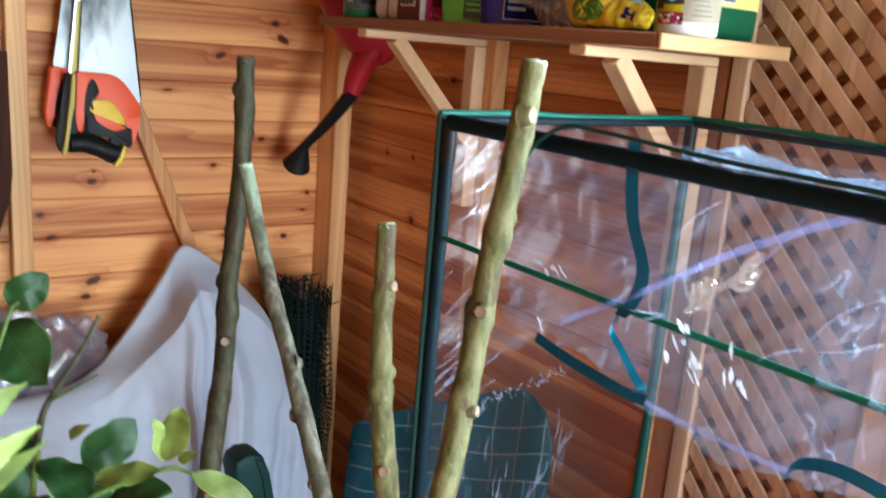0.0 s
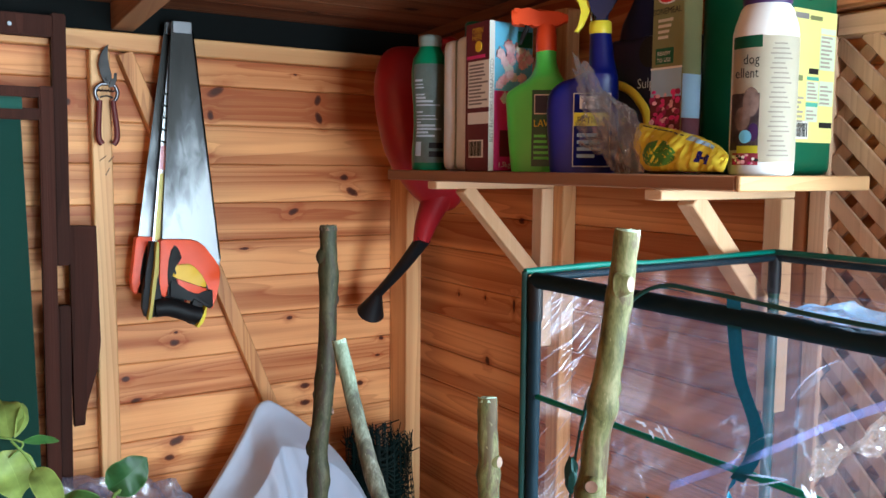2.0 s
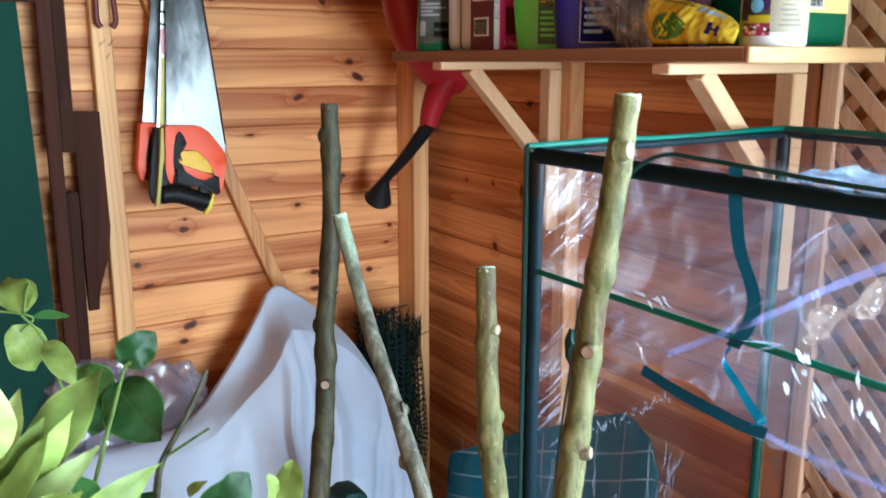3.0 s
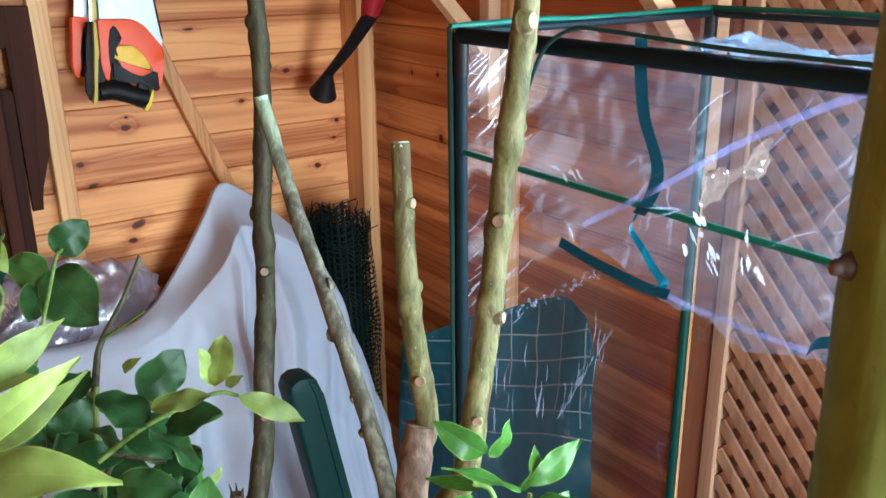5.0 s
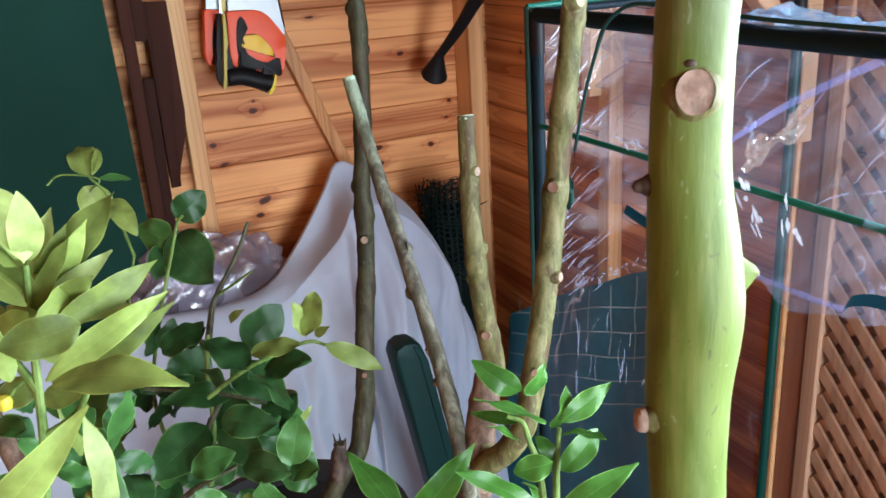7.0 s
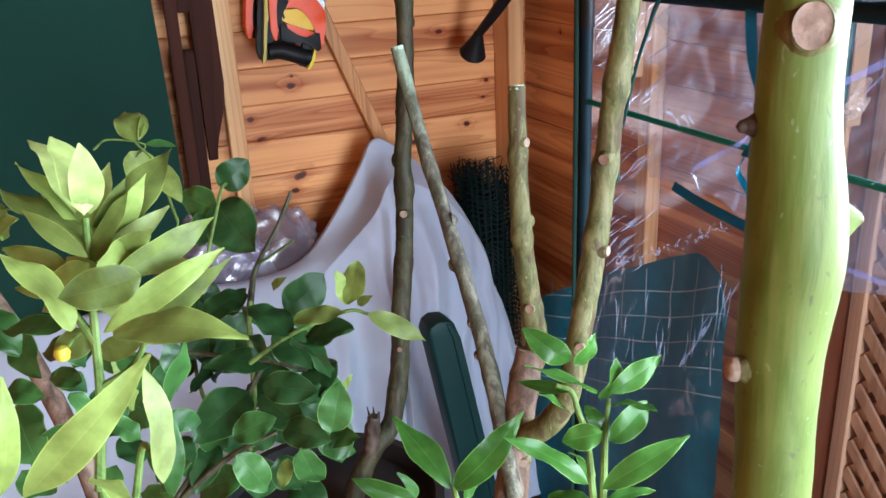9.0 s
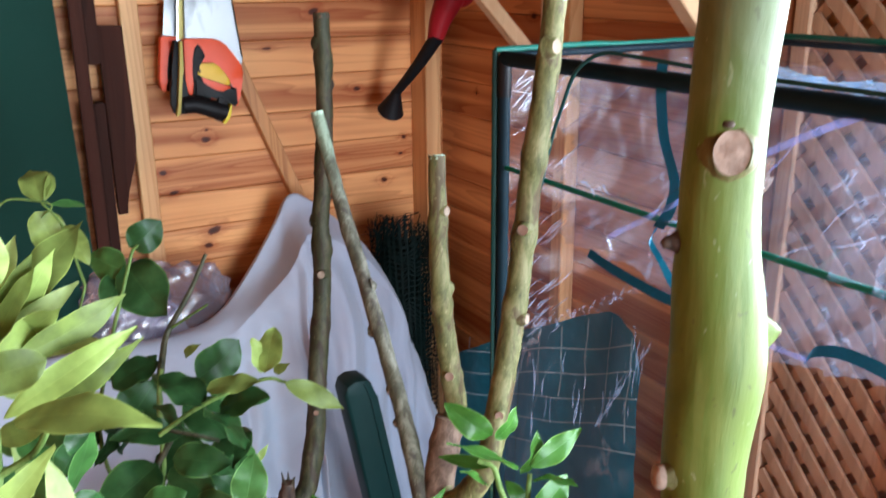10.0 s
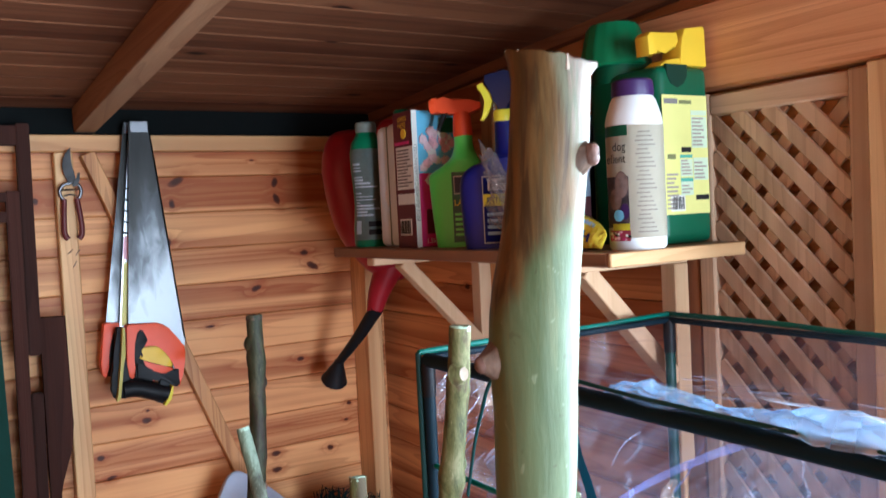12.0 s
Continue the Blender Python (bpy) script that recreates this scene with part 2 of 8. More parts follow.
def bark(name, base, patch_colour, rough=0.6, scale=26.0, streak=3.0, above=None, stain=None):
    """Smooth bark with blotches drawn out along the stem, and fine cracks."""
    m, t, b, add = nodes_of(name)
    co = t.nodes.new("ShaderNodeTexCoord")
    mp = t.nodes.new("ShaderNodeMapping")
    mp.inputs["Scale"].default_value = (streak, streak, 1.0)
    t.links.new(co.outputs["Object"], mp.inputs[0])
    n1 = add("ShaderNodeTexNoise", Scale=scale, Detail=5.0, Roughness=0.6, Distortion=0.6)
    n2 = add("ShaderNodeTexNoise", Scale=scale * 9, Detail=3.0)
    t.links.new(mp.outputs[0], n1.inputs["Vector"])
    t.links.new(mp.outputs[0], n2.inputs["Vector"])
    f = math_of(t, "ADD", math_of(t, "MULTIPLY", n1.outputs[0], 0.8), math_of(t, "MULTIPLY", n2.outputs[0], 0.2))
    r = ramp_of(t, [(0.34, [c * 0.40 for c in base]), (0.47, base), (0.62, patch_colour)])
    t.links.new(f, r.inputs[0])
    skin = r.outputs[0]
    if stain:
        # wider blotches of another colour, and pale flecks
        n3 = add("ShaderNodeTexNoise", Scale=scale * 0.55, Detail=4.0, Roughness=0.65, Distortion=1.0)
        t.links.new(mp.outputs[0], n3.inputs["Vector"])
        n4 = add("ShaderNodeTexNoise", Scale=scale * 4.0, Detail=2.0)
        t.links.new(mp.outputs[0], n4.inputs["Vector"])
        for n, lo, hi, c in ((n3, 0.50, 0.62, stain), (n4, 0.69, 0.77, tuple(min(1.0, 1.5 * q + 0.03) for q in patch_colour))):
            mr = t.nodes.new("ShaderNodeMapRange")
            mr.interpolation_type = "SMOOTHSTEP"
            mr.inputs[1].default_value, mr.inputs[2].default_value, mr.inputs[4].default_value = lo, hi, 0.85
            t.links.new(n.outputs[0], mr.inputs[0])
            mx = t.nodes.new("ShaderNodeMix")
            mx.data_type = "RGBA"
            mx.inputs["B"].default_value = (*c, 1)
            t.links.new(mr.outputs[0], mx.inputs["Factor"])
            t.links.new(skin, mx.inputs["A"])
            skin = mx.outputs["Result"]
    if above:
        # another bark colour takes over, in blotches, between two heights
        low, high, one, two = above
        sep = t.nodes.new("ShaderNodeSeparateXYZ")
        t.links.new(co.outputs["Object"], sep.inputs[0])
        mr = t.nodes.new("ShaderNodeMapRange")
        mr.inputs[1].default_value, mr.inputs[2].default_value = low, high
        t.links.new(math_of(t, "ADD", sep.outputs[2], math_of(t, "MULTIPLY", math_of(t, "SUBTRACT", n1.outputs[0], 0.5), (high - low) * 2.5)), mr.inputs[0])
        r2 = ramp_of(t, [(0.36, [c * 0.7 for c in one]), (0.48, one), (0.62, two)])
        t.links.new(f, r2.inputs[0])
        mx = t.nodes.new("ShaderNodeMix")
        mx.data_type = "RGBA"
        t.links.new(mr.outputs[0], mx.inputs["Factor"])
        t.links.new(skin, mx.inputs["A"])
        t.links.new(r2.outputs[0], mx.inputs["B"])
        skin = mx.outputs["Result"]
    t.links.new(skin, b.inputs["Base Color"])
    b.inputs["Roughness"].default_value = rough
    b.inputs["Specular IOR Level"].default_value = 0.25
    bp = add("ShaderNodeBump", Strength=0.35, Distance=0.002)
    t.links.new(f, bp.inputs["Height"])
    t.links.new(bp.outputs[0], b.inputs["Normal"])
    return m


KNOTS = {"n": [], "e": []}


def knot(a, z, ra, rz, turn, wall="n"):
    """Notes a knot in a wall: how far along the wall, its height, its two radii and its slant."""
    KNOTS[wall].append(((a, 2.40, z), (ra, 1.0, rz), turn) if wall == "n" else ((1.245, a, z), (1.0, ra, rz), 0))


knot(0.660, 1.870, 0.0253, 0.0110, 25)
knot(0.928, 1.861, 0.0101, 0.0176, -15)
knot(0.931, 1.815, 0.0102, 0.0206, 25)
knot(1.004, 1.661, 0.0139, 0.0090, 0)
knot(1.027, 1.623, 0.0210, 0.0106, -30)
knot(0.858, 1.573, 0.0168, 0.0088, 20)
knot(0.726, 1.483, 0.0147, 0.0043, 0)
knot(0.844, 1.296, 0.0102, 0.0059, 0)
knot(0.547, 1.261, 0.0142, 0.0096, 0)
knot(0.551, 1.286, 0.0063, 0.0041, 0)
knot(0.431, 1.186, 0.0107, 0.0080, 0)
knot(0.453, 1.131, 0.0155, 0.0067, 10)
knot(0.887, 1.110, 0.0155, 0.0090, 0)
knot(0.887, 1.064, 0.0173, 0.0090, 0)
knot(0.548, 1.017, 0.0223, 0.0111, 20)
knot(0.529, 0.977, 0.0144, 0.0083, 0)
knot(0.645, 1.811, 0.0095, 0.0137, 10)
knot(0.629, 1.713, 0.0111, 0.0137, 0)
knot(0.867, 1.923, 0.0067, 0.0029, 0)
knot(0.323, 1.830, 0.0087, 0.0100, 0)
knot(0.331, 1.469, 0.0088, 0.0064, 0)
knot(1.117, 1.215, 0.0091, 0.0063, 0)
knot(1.105, 1.168, 0.0091, 0.0047, 0)
knot(0.975, 1.363, 0.0126, 0.0078, 0)
knot(1.050, 1.096, 0.0114, 0.0082, 0)
knot(2.069, 1.201, 0.0107, 0.0128, 0, "e")
knot(2.203, 1.355, 0.0045, 0.0074, 0, "e")
knot(2.082, 1.361, 0.0043, 0.0071, 0, "e")
knot(1.962, 1.357, 0.0061, 0.0190, 0, "e")
knot(1.938, 1.565, 0.0120, 0.0080, 0, "e")
knot(1.915, 1.441, 0.0079, 0.0066, 0, "e")
knot(1.431, 1.655, 0.0094, 0.0083, 0, "e")
knot(1.923, 1.463, 0.0080, 0.0053, 0, "e")

PINE_L, PINE_D = (0.79, 0.382, 0.148), (0.34, 0.092, 0.026)
BOARD_X = wood("pine_board_x", "x", PINE_L, PINE_D, 0.45, tint=0.75, knots=KNOTS["n"], bands=0.52, spec=0.2, shade=True)
BOARD_Y = wood("pine_board_y", "y", PINE_L, PINE_D, 0.45, tint=0.75, knots=KNOTS["e"], bands=0.52, spec=0.2, shade=True)
# roof and gable pine darkened: the dimness under the roof is in the colour
ROOF_SHADED_X = wood("shaded_roof_board", "x", (0.195, 0.076, 0.034), (0.070, 0.020, 0.009), 0.7, tint=0.45, island=True, spec=0.15)
GABLE_SHADED_Y = wood("shaded_gable_strip", "y", (0.24, 0.10, 0.045), (0.12, 0.042, 0.018), 0.7, knots=False, spec=0.15)
HEADER_Y = wood("pine_header", "y", (0.84, 0.42, 0.20), (0.52, 0.20, 0.075), 0.5, lines=14.0, across=14.0, tint=0.1, knots=False, contrast=1.3)
STUD_Z = wood("pine_stud_z", "z", (0.72, 0.42, 0.19), (0.40, 0.16, 0.05), 0.5, tint=0.2, knots=False, bands=0.25)
BRACE_Z = wood("pine_brace", "z", (0.58, 0.285, 0.105), (0.28, 0.095, 0.028), 0.5, lines=20.0, across=14.0, tint=0.1, contrast=1.5, bands=0.4)
BEAM_X = wood("pine_beam_x", "x", (0.60, 0.32, 0.13), (0.36, 0.14, 0.045), 0.5, tint=0.2, knots=False)
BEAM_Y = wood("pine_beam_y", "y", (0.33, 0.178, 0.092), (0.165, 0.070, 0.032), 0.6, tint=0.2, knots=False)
BRACKET_Z = wood("planed_wood_z", "z", (0.66, 0.43, 0.25), (0.48, 0.28, 0.135), 0.55, tint=0.15, knots=False, contrast=0.6)
BRACKET_X = wood("planed_wood_x", "x", (0.66, 0.43, 0.25), (0.48, 0.28, 0.135), 0.55, tint=0.15, knots=False, contrast=0.6)
RED_PLANK = wood("red_plank", "z", (0.36, 0.15, 0.07), (0.20, 0.07, 0.03), 0.5, knots=False)
SHELF_WOOD = wood("shelf_board", "y", (0.30, 0.14, 0.07), (0.18, 0.075, 0.035), 0.5, knots=False)
SHELF_END = wood("sawn_end", "x", (0.60, 0.38, 0.19), (0.44, 0.24, 0.10), 0.7, knots=False)
TRELLIS_Y = wood("trellis_wood_y", "y", (0.64, 0.415, 0.262), (0.34, 0.205, 0.122), 0.75, tint=0.3, knots=False)
TRELLIS_Z = wood("trellis_wood", "z", (0.64, 0.415, 0.262), (0.34, 0.205, 0.122), 0.75, tint=0.3, knots=False)
DARK_WOOD = wood("dark_stained_wood", "z", (0.050, 0.016, 0.010), (0.016, 0.005, 0.003), 0.7, tint=0.15, knots=False, contrast=1.0, spec=0.12)
FLOOR_WOOD = wood("floor_wood", "x", (0.14, 0.08, 0.045), (0.08, 0.04, 0.02), 0.8)
EAVES_SHADE = plain("eaves_shade", (0.005, 0.006, 0.006), 0.95, spec=0.1)
CANVAS = plain("green_canvas", (0.012, 0.075, 0.055), 0.8, vary=0.12, scale=600, bump=0.5, big=3, sheen=0.1)
STEEL = plain("saw_steel", (0.55, 0.56, 0.58), 0.3, metal=1.0, vary=0.25, scale=60, big=7, bump=0.05)
def blade_steel():
    """Saw steel, streaked and tarnished: brighter heel and darker toe also paint in the window's reflection."""
    m, t, b, add = nodes_of("saw_blade")
    co = t.nodes.new("ShaderNodeTexCoord")
    sep = t.nodes.new("ShaderNodeSeparateXYZ")
    t.links.new(co.outputs["Object"], sep.inputs[0])
    n1, n2 = add("ShaderNodeTexNoise", Scale=22.0, Detail=5.0, Distortion=0.8), add("ShaderNodeTexNoise", Scale=6.0, Detail=2.0)
    mp = t.nodes.new("ShaderNodeMapping")
    mp.inputs["Scale"].default_value = (2.2, 2.2, 0.8)
    t.links.new(co.outputs["Object"], mp.inputs[0])
    t.links.new(mp.outputs[0], n1.inputs["Vector"])
    t.links.new(mp.outputs[0], n2.inputs["Vector"])
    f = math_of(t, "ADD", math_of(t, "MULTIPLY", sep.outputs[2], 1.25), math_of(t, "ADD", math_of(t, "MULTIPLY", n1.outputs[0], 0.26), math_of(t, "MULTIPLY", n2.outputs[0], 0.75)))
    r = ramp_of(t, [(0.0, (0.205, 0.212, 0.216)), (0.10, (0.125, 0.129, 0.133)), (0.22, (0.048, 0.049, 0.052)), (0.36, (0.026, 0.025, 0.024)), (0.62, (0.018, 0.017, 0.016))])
    t.links.new(f, r.inputs[0])
    t.links.new(r.outputs[0], b.inputs["Base Color"])
    b.inputs["Metallic"].default_value = 0.85
    rr = ramp_of(t, [(0.1, (0.34, 0.34, 0.34)), (0.7, (0.5, 0.5, 0.5))])
    t.links.new(f, rr.inputs[0])
    t.links.new(rr.outputs[0], b.inputs["Roughness"])
    return m


BLADE = blade_steel()
RUSTED = plain("tarnished_steel", (0.035, 0.033, 0.033), 0.5, metal=0.6, vary=0.55, scale=45, big=12, bump=0.1)
CHROME = plain("chrome", (0.16, 0.16, 0.17), 0.35, metal=1.0)
ORANGE = plain("orange_plastic", (0.80, 0.085, 0.02), 0.4, vary=0.08)
YELLOW = plain("yellow_plastic", (0.80, 0.52, 0.03), 0.4, vary=0.08)
LEMON = plain("lemon_plastic", (0.75, 0.66, 0.04), 0.35, vary=0.1)
BLACK = plain("black_plastic", (0.007, 0.007, 0.008), 0.5, bump=0.2, spec=0.2)
TRIM_YELLOW = plain("dull_yellow_edge", (0.46, 0.40, 0.075), 0.45, vary=0.15)
MAROON = plain("maroon_grip", (0.10, 0.015, 0.015), 0.45)
RED = plain("red_plastic", (0.30, 0.010, 0.016), 0.38, vary=0.12, scale=40)
GREEN_BOTTLE = plain("green_bottle_plastic", (0.012, 0.19, 0.085), 0.3, coat=0.2)
JUG_GREEN = plain("dark_green_plastic", (0.008, 0.105, 0.05), 0.35, coat=0.15)
LIME = plain("lime_plastic", (0.13, 0.80, 0.12), 0.35, coat=0.2, vary=0.06)
BLUE = plain("blue_plastic", (0.003, 0.007, 0.120), 0.38, coat=0.0, vary=0.1)
BLUE_PAPER = plain("blue_label", (0.003, 0.007, 0.100), 0.75, vary=0.1, spec=0.08)
NAVY = plain("navy_plastic", (0.01, 0.014, 0.05), 0.35)
PURPLE = plain("purple_cap", (0.035, 0.012, 0.075), 0.45)
WHITE = plain("white_plastic", (0.68, 0.68, 0.67), 0.4, vary=0.05)
CREAM = plain("cream_plastic", (0.70, 0.77, 0.83), 0.5, vary=0.08)
LABEL_GREY = plain("grey_label", (0.19, 0.24, 0.215), 0.45, vary=0.2, scale=120)
PAPER = plain("white_label", (0.74, 0.72, 0.66), 0.6, vary=0.05)
BEIGE = plain("beige_label", (0.58, 0.52, 0.40), 0.55, vary=0.08)
PINK = plain("pink_print", (0.65, 0.03, 0.19), 0.45, vary=0.15)
ROSE = plain("blossom_print", (0.78, 0.42, 0.48), 0.5, vary=0.35, scale=160, big=60)
SKYBLUE = plain("sky_print", (0.16, 0.50, 0.72), 0.45, vary=0.15)
MAROON_CARD = plain("maroon_card", (0.12, 0.018, 0.028), 0.5, vary=0.1)
SAGE = plain("sage_card", (0.19, 0.20, 0.085), 0.5, vary=0.1)
PALE_BLUE = plain("pale_blue_print", (0.30, 0.46, 0.62), 0.5, vary=0.15)
LABEL_YELLOW = plain("yellow_label", (0.74, 0.71, 0.24), 0.5, vary=0.06)
TEAL_PRINT = plain("teal_print", (0.10, 0.40, 0.30), 0.5)
INK = plain("black_print", (0.015, 0.015, 0.016), 0.5)
GREY_INK = plain("grey_print", (0.22, 0.20, 0.19), 0.6)
FINE_PRINT = plain("fine_print", (0.36, 0.31, 0.26), 0.6)
BROWN_PRINT = plain("brown_print", (0.16, 0.11, 0.095), 0.5, vary=0.5, scale=120, big=40)
TUBE = plain("coated_tube", (0.005, 0.016, 0.024), 0.55, vary=0.2, spec=0.12)
TUBE_DARK = plain("dark_green_tube", (0.003, 0.045, 0.036), 0.4, vary=0.2, spec=0.25)
TUBE_GREEN = plain("green_coated_tube", (0.004, 0.175, 0.115), 0.35, vary=0.15)
PIPING = plain("green_piping", (0.004, 0.150, 0.105), 0.5, vary=0.2, scale=300, bump=0.3)
TAPE = plain("dark_green_tape", (0.004, 0.042, 0.036), 0.6, vary=0.15, scale=400, bump=0.3)
STRAP_END = plain("bright_blue_strap", (0.010, 0.20, 0.30), 0.4, vary=0.2, scale=300, bump=0.3)
STRAP = plain("blue_green_strap", (0.012, 0.110, 0.150), 0.45, vary=0.2, scale=300, bump=0.3)
TARP = plain("teal_sheet", (0.026, 0.205, 0.275), 0.4, vary=0.25, scale=50, big=9, bump=0.5, coat=0.0)
TARP_LINE = plain("pale_thread", (0.26, 0.42, 0.45), 0.5)
FILM = film("clear_film", (0.96, 0.94, 0.96), 0.014, 0.06, 0.016, 9.0, 0.25)
FLAP = film("wrinkled_film", (0.86, 0.87, 0.94), 0.052, 0.30, 0.07, 12.0)
# the roll's heavy milk and blue tint stand in for window glare
ROLL = film("rolled_film", (0.86, 0.92, 1.0), 0.46, 1.0, 0.30, 22.0, 0.10, (0.52, 0.76, 1.0))
FOLD = film("folded_film", (0.84, 0.86, 0.99), 0.17, 0.7, 0.12, 16.0, 0.15, (0.50, 0.54, 1.0))
# warm haze paints the wood reflected in the crumpled film
CRUMPLE = film("crumpled_film", (0.92, 0.88, 0.86), 0.22, 0.6, 0.34, 30.0, 0.16, (0.85, 0.74, 0.66))
MILKY = film("milky_film", (0.86, 0.84, 0.90), 0.24, 0.5, 0.09, 14.0, 0.22, (0.50, 0.47, 0.56))
BAG = film("bag_film", (0.90, 0.88, 0.88), 0.15, 0.9, 0.16, 26.0, 0.12, (0.75, 0.74, 0.78))
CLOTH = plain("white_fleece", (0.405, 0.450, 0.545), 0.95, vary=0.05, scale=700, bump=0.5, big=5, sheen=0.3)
NET = plain("netting_plastic", (0.0022, 0.0085, 0.007), 0.6, spec=0.12)
# dark green, darkened more: the shade beside the fleece is in the colour
GREEN_BAR = plain("shaded_dark_green_paint", (0.004, 0.026, 0.024), 0.5, vary=0.15, spec=0.2)
BARK_GREEN = bark("green_bark", (0.098, 0.098, 0.034), (0.180, 0.165, 0.075), stain=(0.062, 0.038, 0.018))
BARK_DARK = bark("dark_green_bark", (0.027, 0.029, 0.012), (0.062, 0.054, 0.028), stain=(0.028, 0.016, 0.011))
BARK_GREY = bark("grey_bark", (0.075, 0.072, 0.046), (0.170, 0.165, 0.125), above=(1.40, 1.49, (0.12, 0.155, 0.10), (0.20, 0.245, 0.175)), stain=(0.045, 0.036, 0.028))
BARK_BROWN = bark("brown_bark", (0.105, 0.066, 0.046), (0.20, 0.135, 0.098))
BARK_STUB = bark("dry_stub_bark", (0.050, 0.033, 0.025), (0.10, 0.070, 0.052))


def thick_bark():
    """Bright green bark below, mint with pale flecks higher up, and a tawny, fibrous dried top with mint and pink patches."""
    m, t, b, add = nodes_of("bright_green_bark")
    co = t.nodes.new("ShaderNodeTexCoord")
    sep = t.nodes.new("ShaderNodeSeparateXYZ")
    t.links.new(co.outputs["Object"], sep.inputs[0])

    def stretched(across, scale, detail, distortion=0.4):
        mp = t.nodes.new("ShaderNodeMapping")
        mp.inputs["Scale"].default_value = (across, across, 1.0)
        t.links.new(co.outputs["Object"], mp.inputs[0])
        n = add("ShaderNodeTexNoise", Scale=scale, Detail=detail, Roughness=0.6, Distortion=distortion)
        t.links.new(mp.outputs[0], n.inputs["Vector"])
        return n.outputs[0]

    def step(value, lo, hi, top=1.0):
        mr = t.nodes.new("ShaderNodeMapRange")
        mr.interpolation_type = "SMOOTHSTEP"
        mr.inputs[1].default_value, mr.inputs[2].default_value, mr.inputs[4].default_value = lo, hi, top
        t.links.new(value, mr.inputs[0])
        return mr.outputs[0]

    def blend(factor, one, two):
        mx = t.nodes.new("ShaderNodeMix")
        mx.data_type = "RGBA"
        t.links.new(factor, mx.inputs["Factor"])
        for name, c in (("A", one), ("B", two)):
            if isinstance(c, tuple):
                mx.inputs[name].default_value = (*c, 1)
            else:
                t.links.new(c, mx.inputs[name])
        return mx.outputs["Result"]

    z = sep.outputs[2]
    side = math_of(t, "SUBTRACT", math_of(t, "MULTIPLY", sep.outputs[1], 0.65), math_of(t, "MULTIPLY", sep.outputs[0], 0.76))
    blotch, fibre, fine, fleck = stretched(3.0, 16.0, 5.0, 0.6), stretched(9.0, 30.0, 5.0), stretched(2.5, 190.0, 3.0), stretched(1.4, 150.0, 2.0)
    streak = stretched(14.0, 9.0, 3.0)
    # live green, in soft lengthwise streaks
    green = blend(step(blotch, 0.36, 0.62), (0.074, 0.114, 0.016), (0.112, 0.156, 0.032))
    green = blend(step(streak, 0.54, 0.70, 0.35), green, (0.170, 0.190, 0.050))
    mint = blend(step(blotch, 0.36, 0.62), (0.066, 0.092, 0.038), (0.104, 0.132, 0.062))
    mint = blend(step(streak, 0.56, 0.68, 0.5), mint, (0.135, 0.140, 0.056))
    skin = blend(step(math_of(t, "ADD", z, math_of(t, "MULTIPLY", blotch, 0.10)), 1.635, 1.715), green, mint)
    skin = blend(step(fleck, 0.68, 0.74, 0.45), skin, (0.24, 0.28, 0.17))
    skin = blend(step(fleck, 0.34, 0.28, 0.6), skin, (0.060, 0.062, 0.026))
    # dried tawny bark from a slanting line upwards, fibrous
    tawny = blend(step(fibre, 0.36, 0.66), (0.040, 0.020, 0.0065), (0.125, 0.072, 0.023))
    tawny = blend(step(blotch, 0.50, 0.60, 0.7), tawny, (0.115, 0.056, 0.014))
    tawny = blend(step(streak, 0.52, 0.64, 0.55), tawny, (0.082, 0.064, 0.027))
    patch = math_of(t, "ADD", math_of(t, "SUBTRACT", math_of(t, "MULTIPLY", z, 6.0), math_of(t, "MULTIPLY", side, 34.0)), math_of(t, "MULTIPLY", blotch, 1.4))
    tawny = blend(step(patch, 11.84, 12.02, 0.6), tawny, (0.105, 0.122, 0.072))
    pink = math_of(t, "SUBTRACT", math_of(t, "ADD", math_of(t, "MULTIPLY", fibre, 0.8), math_of(t, "MULTIPLY", z, 5.0)), math_of(t, "MULTIPLY", side, 30.0))
    tawny = blend(step(pink, 9.76, 9.92, 0.6), tawny, (0.150, 0.088, 0.068))
    edge = math_of(t, "ADD", math_of(t, "ADD", z, math_of(t, "MULTIPLY", side, 1.25)), math_of(t, "MULTIPLY", blotch, 0.034))
    skin = blend(step(edge, 1.746, 1.759), skin, tawny)
    t.links.new(skin, b.inputs["Base Color"])
    b.inputs["Roughness"].default_value = 0.52
    b.inputs["Specular IOR Level"].default_value = 0.25
    bp = add("ShaderNodeBump", Strength=0.22, Distance=0.0012)
    t.links.new(math_of(t, "ADD", math_of(t, "MULTIPLY", fine, 0.4), fibre), bp.inputs["Height"])
    t.links.new(bp.outputs[0], b.inputs["Normal"])
    return m


BARK_LIME = thick_bark()
# white films for slivers that paint reflected light onto the creases
PAINTED_GLINT = film("painted_glint", (0.95, 0.95, 0.98), 0.22, 0.4, 0.06, 40.0, 0.20)
GLINT = film("painted_bright_glint", (0.96, 0.96, 0.98), 0.62, 0.4, 0.20, 40.0, 0.18, (0.86, 0.89, 0.95))
CUT = plain("cut_wood", (0.25, 0.185, 0.135), 0.8, vary=0.3, scale=160, big=60, bump=0.4)
CUT_PINK = plain("healed_cut", (0.20, 0.115, 0.082), 0.7, vary=0.3, scale=160, big=60, bump=0.4)
CUT_PALE = plain("pale_healed_cut", (0.255, 0.178, 0.138), 0.7, vary=0.35, scale=220, big=110, bump=0.5)
CUT_RED = plain("reddish_cut", (0.110, 0.055, 0.039), 0.6, vary=0.35, scale=220, big=110, bump=0.4)
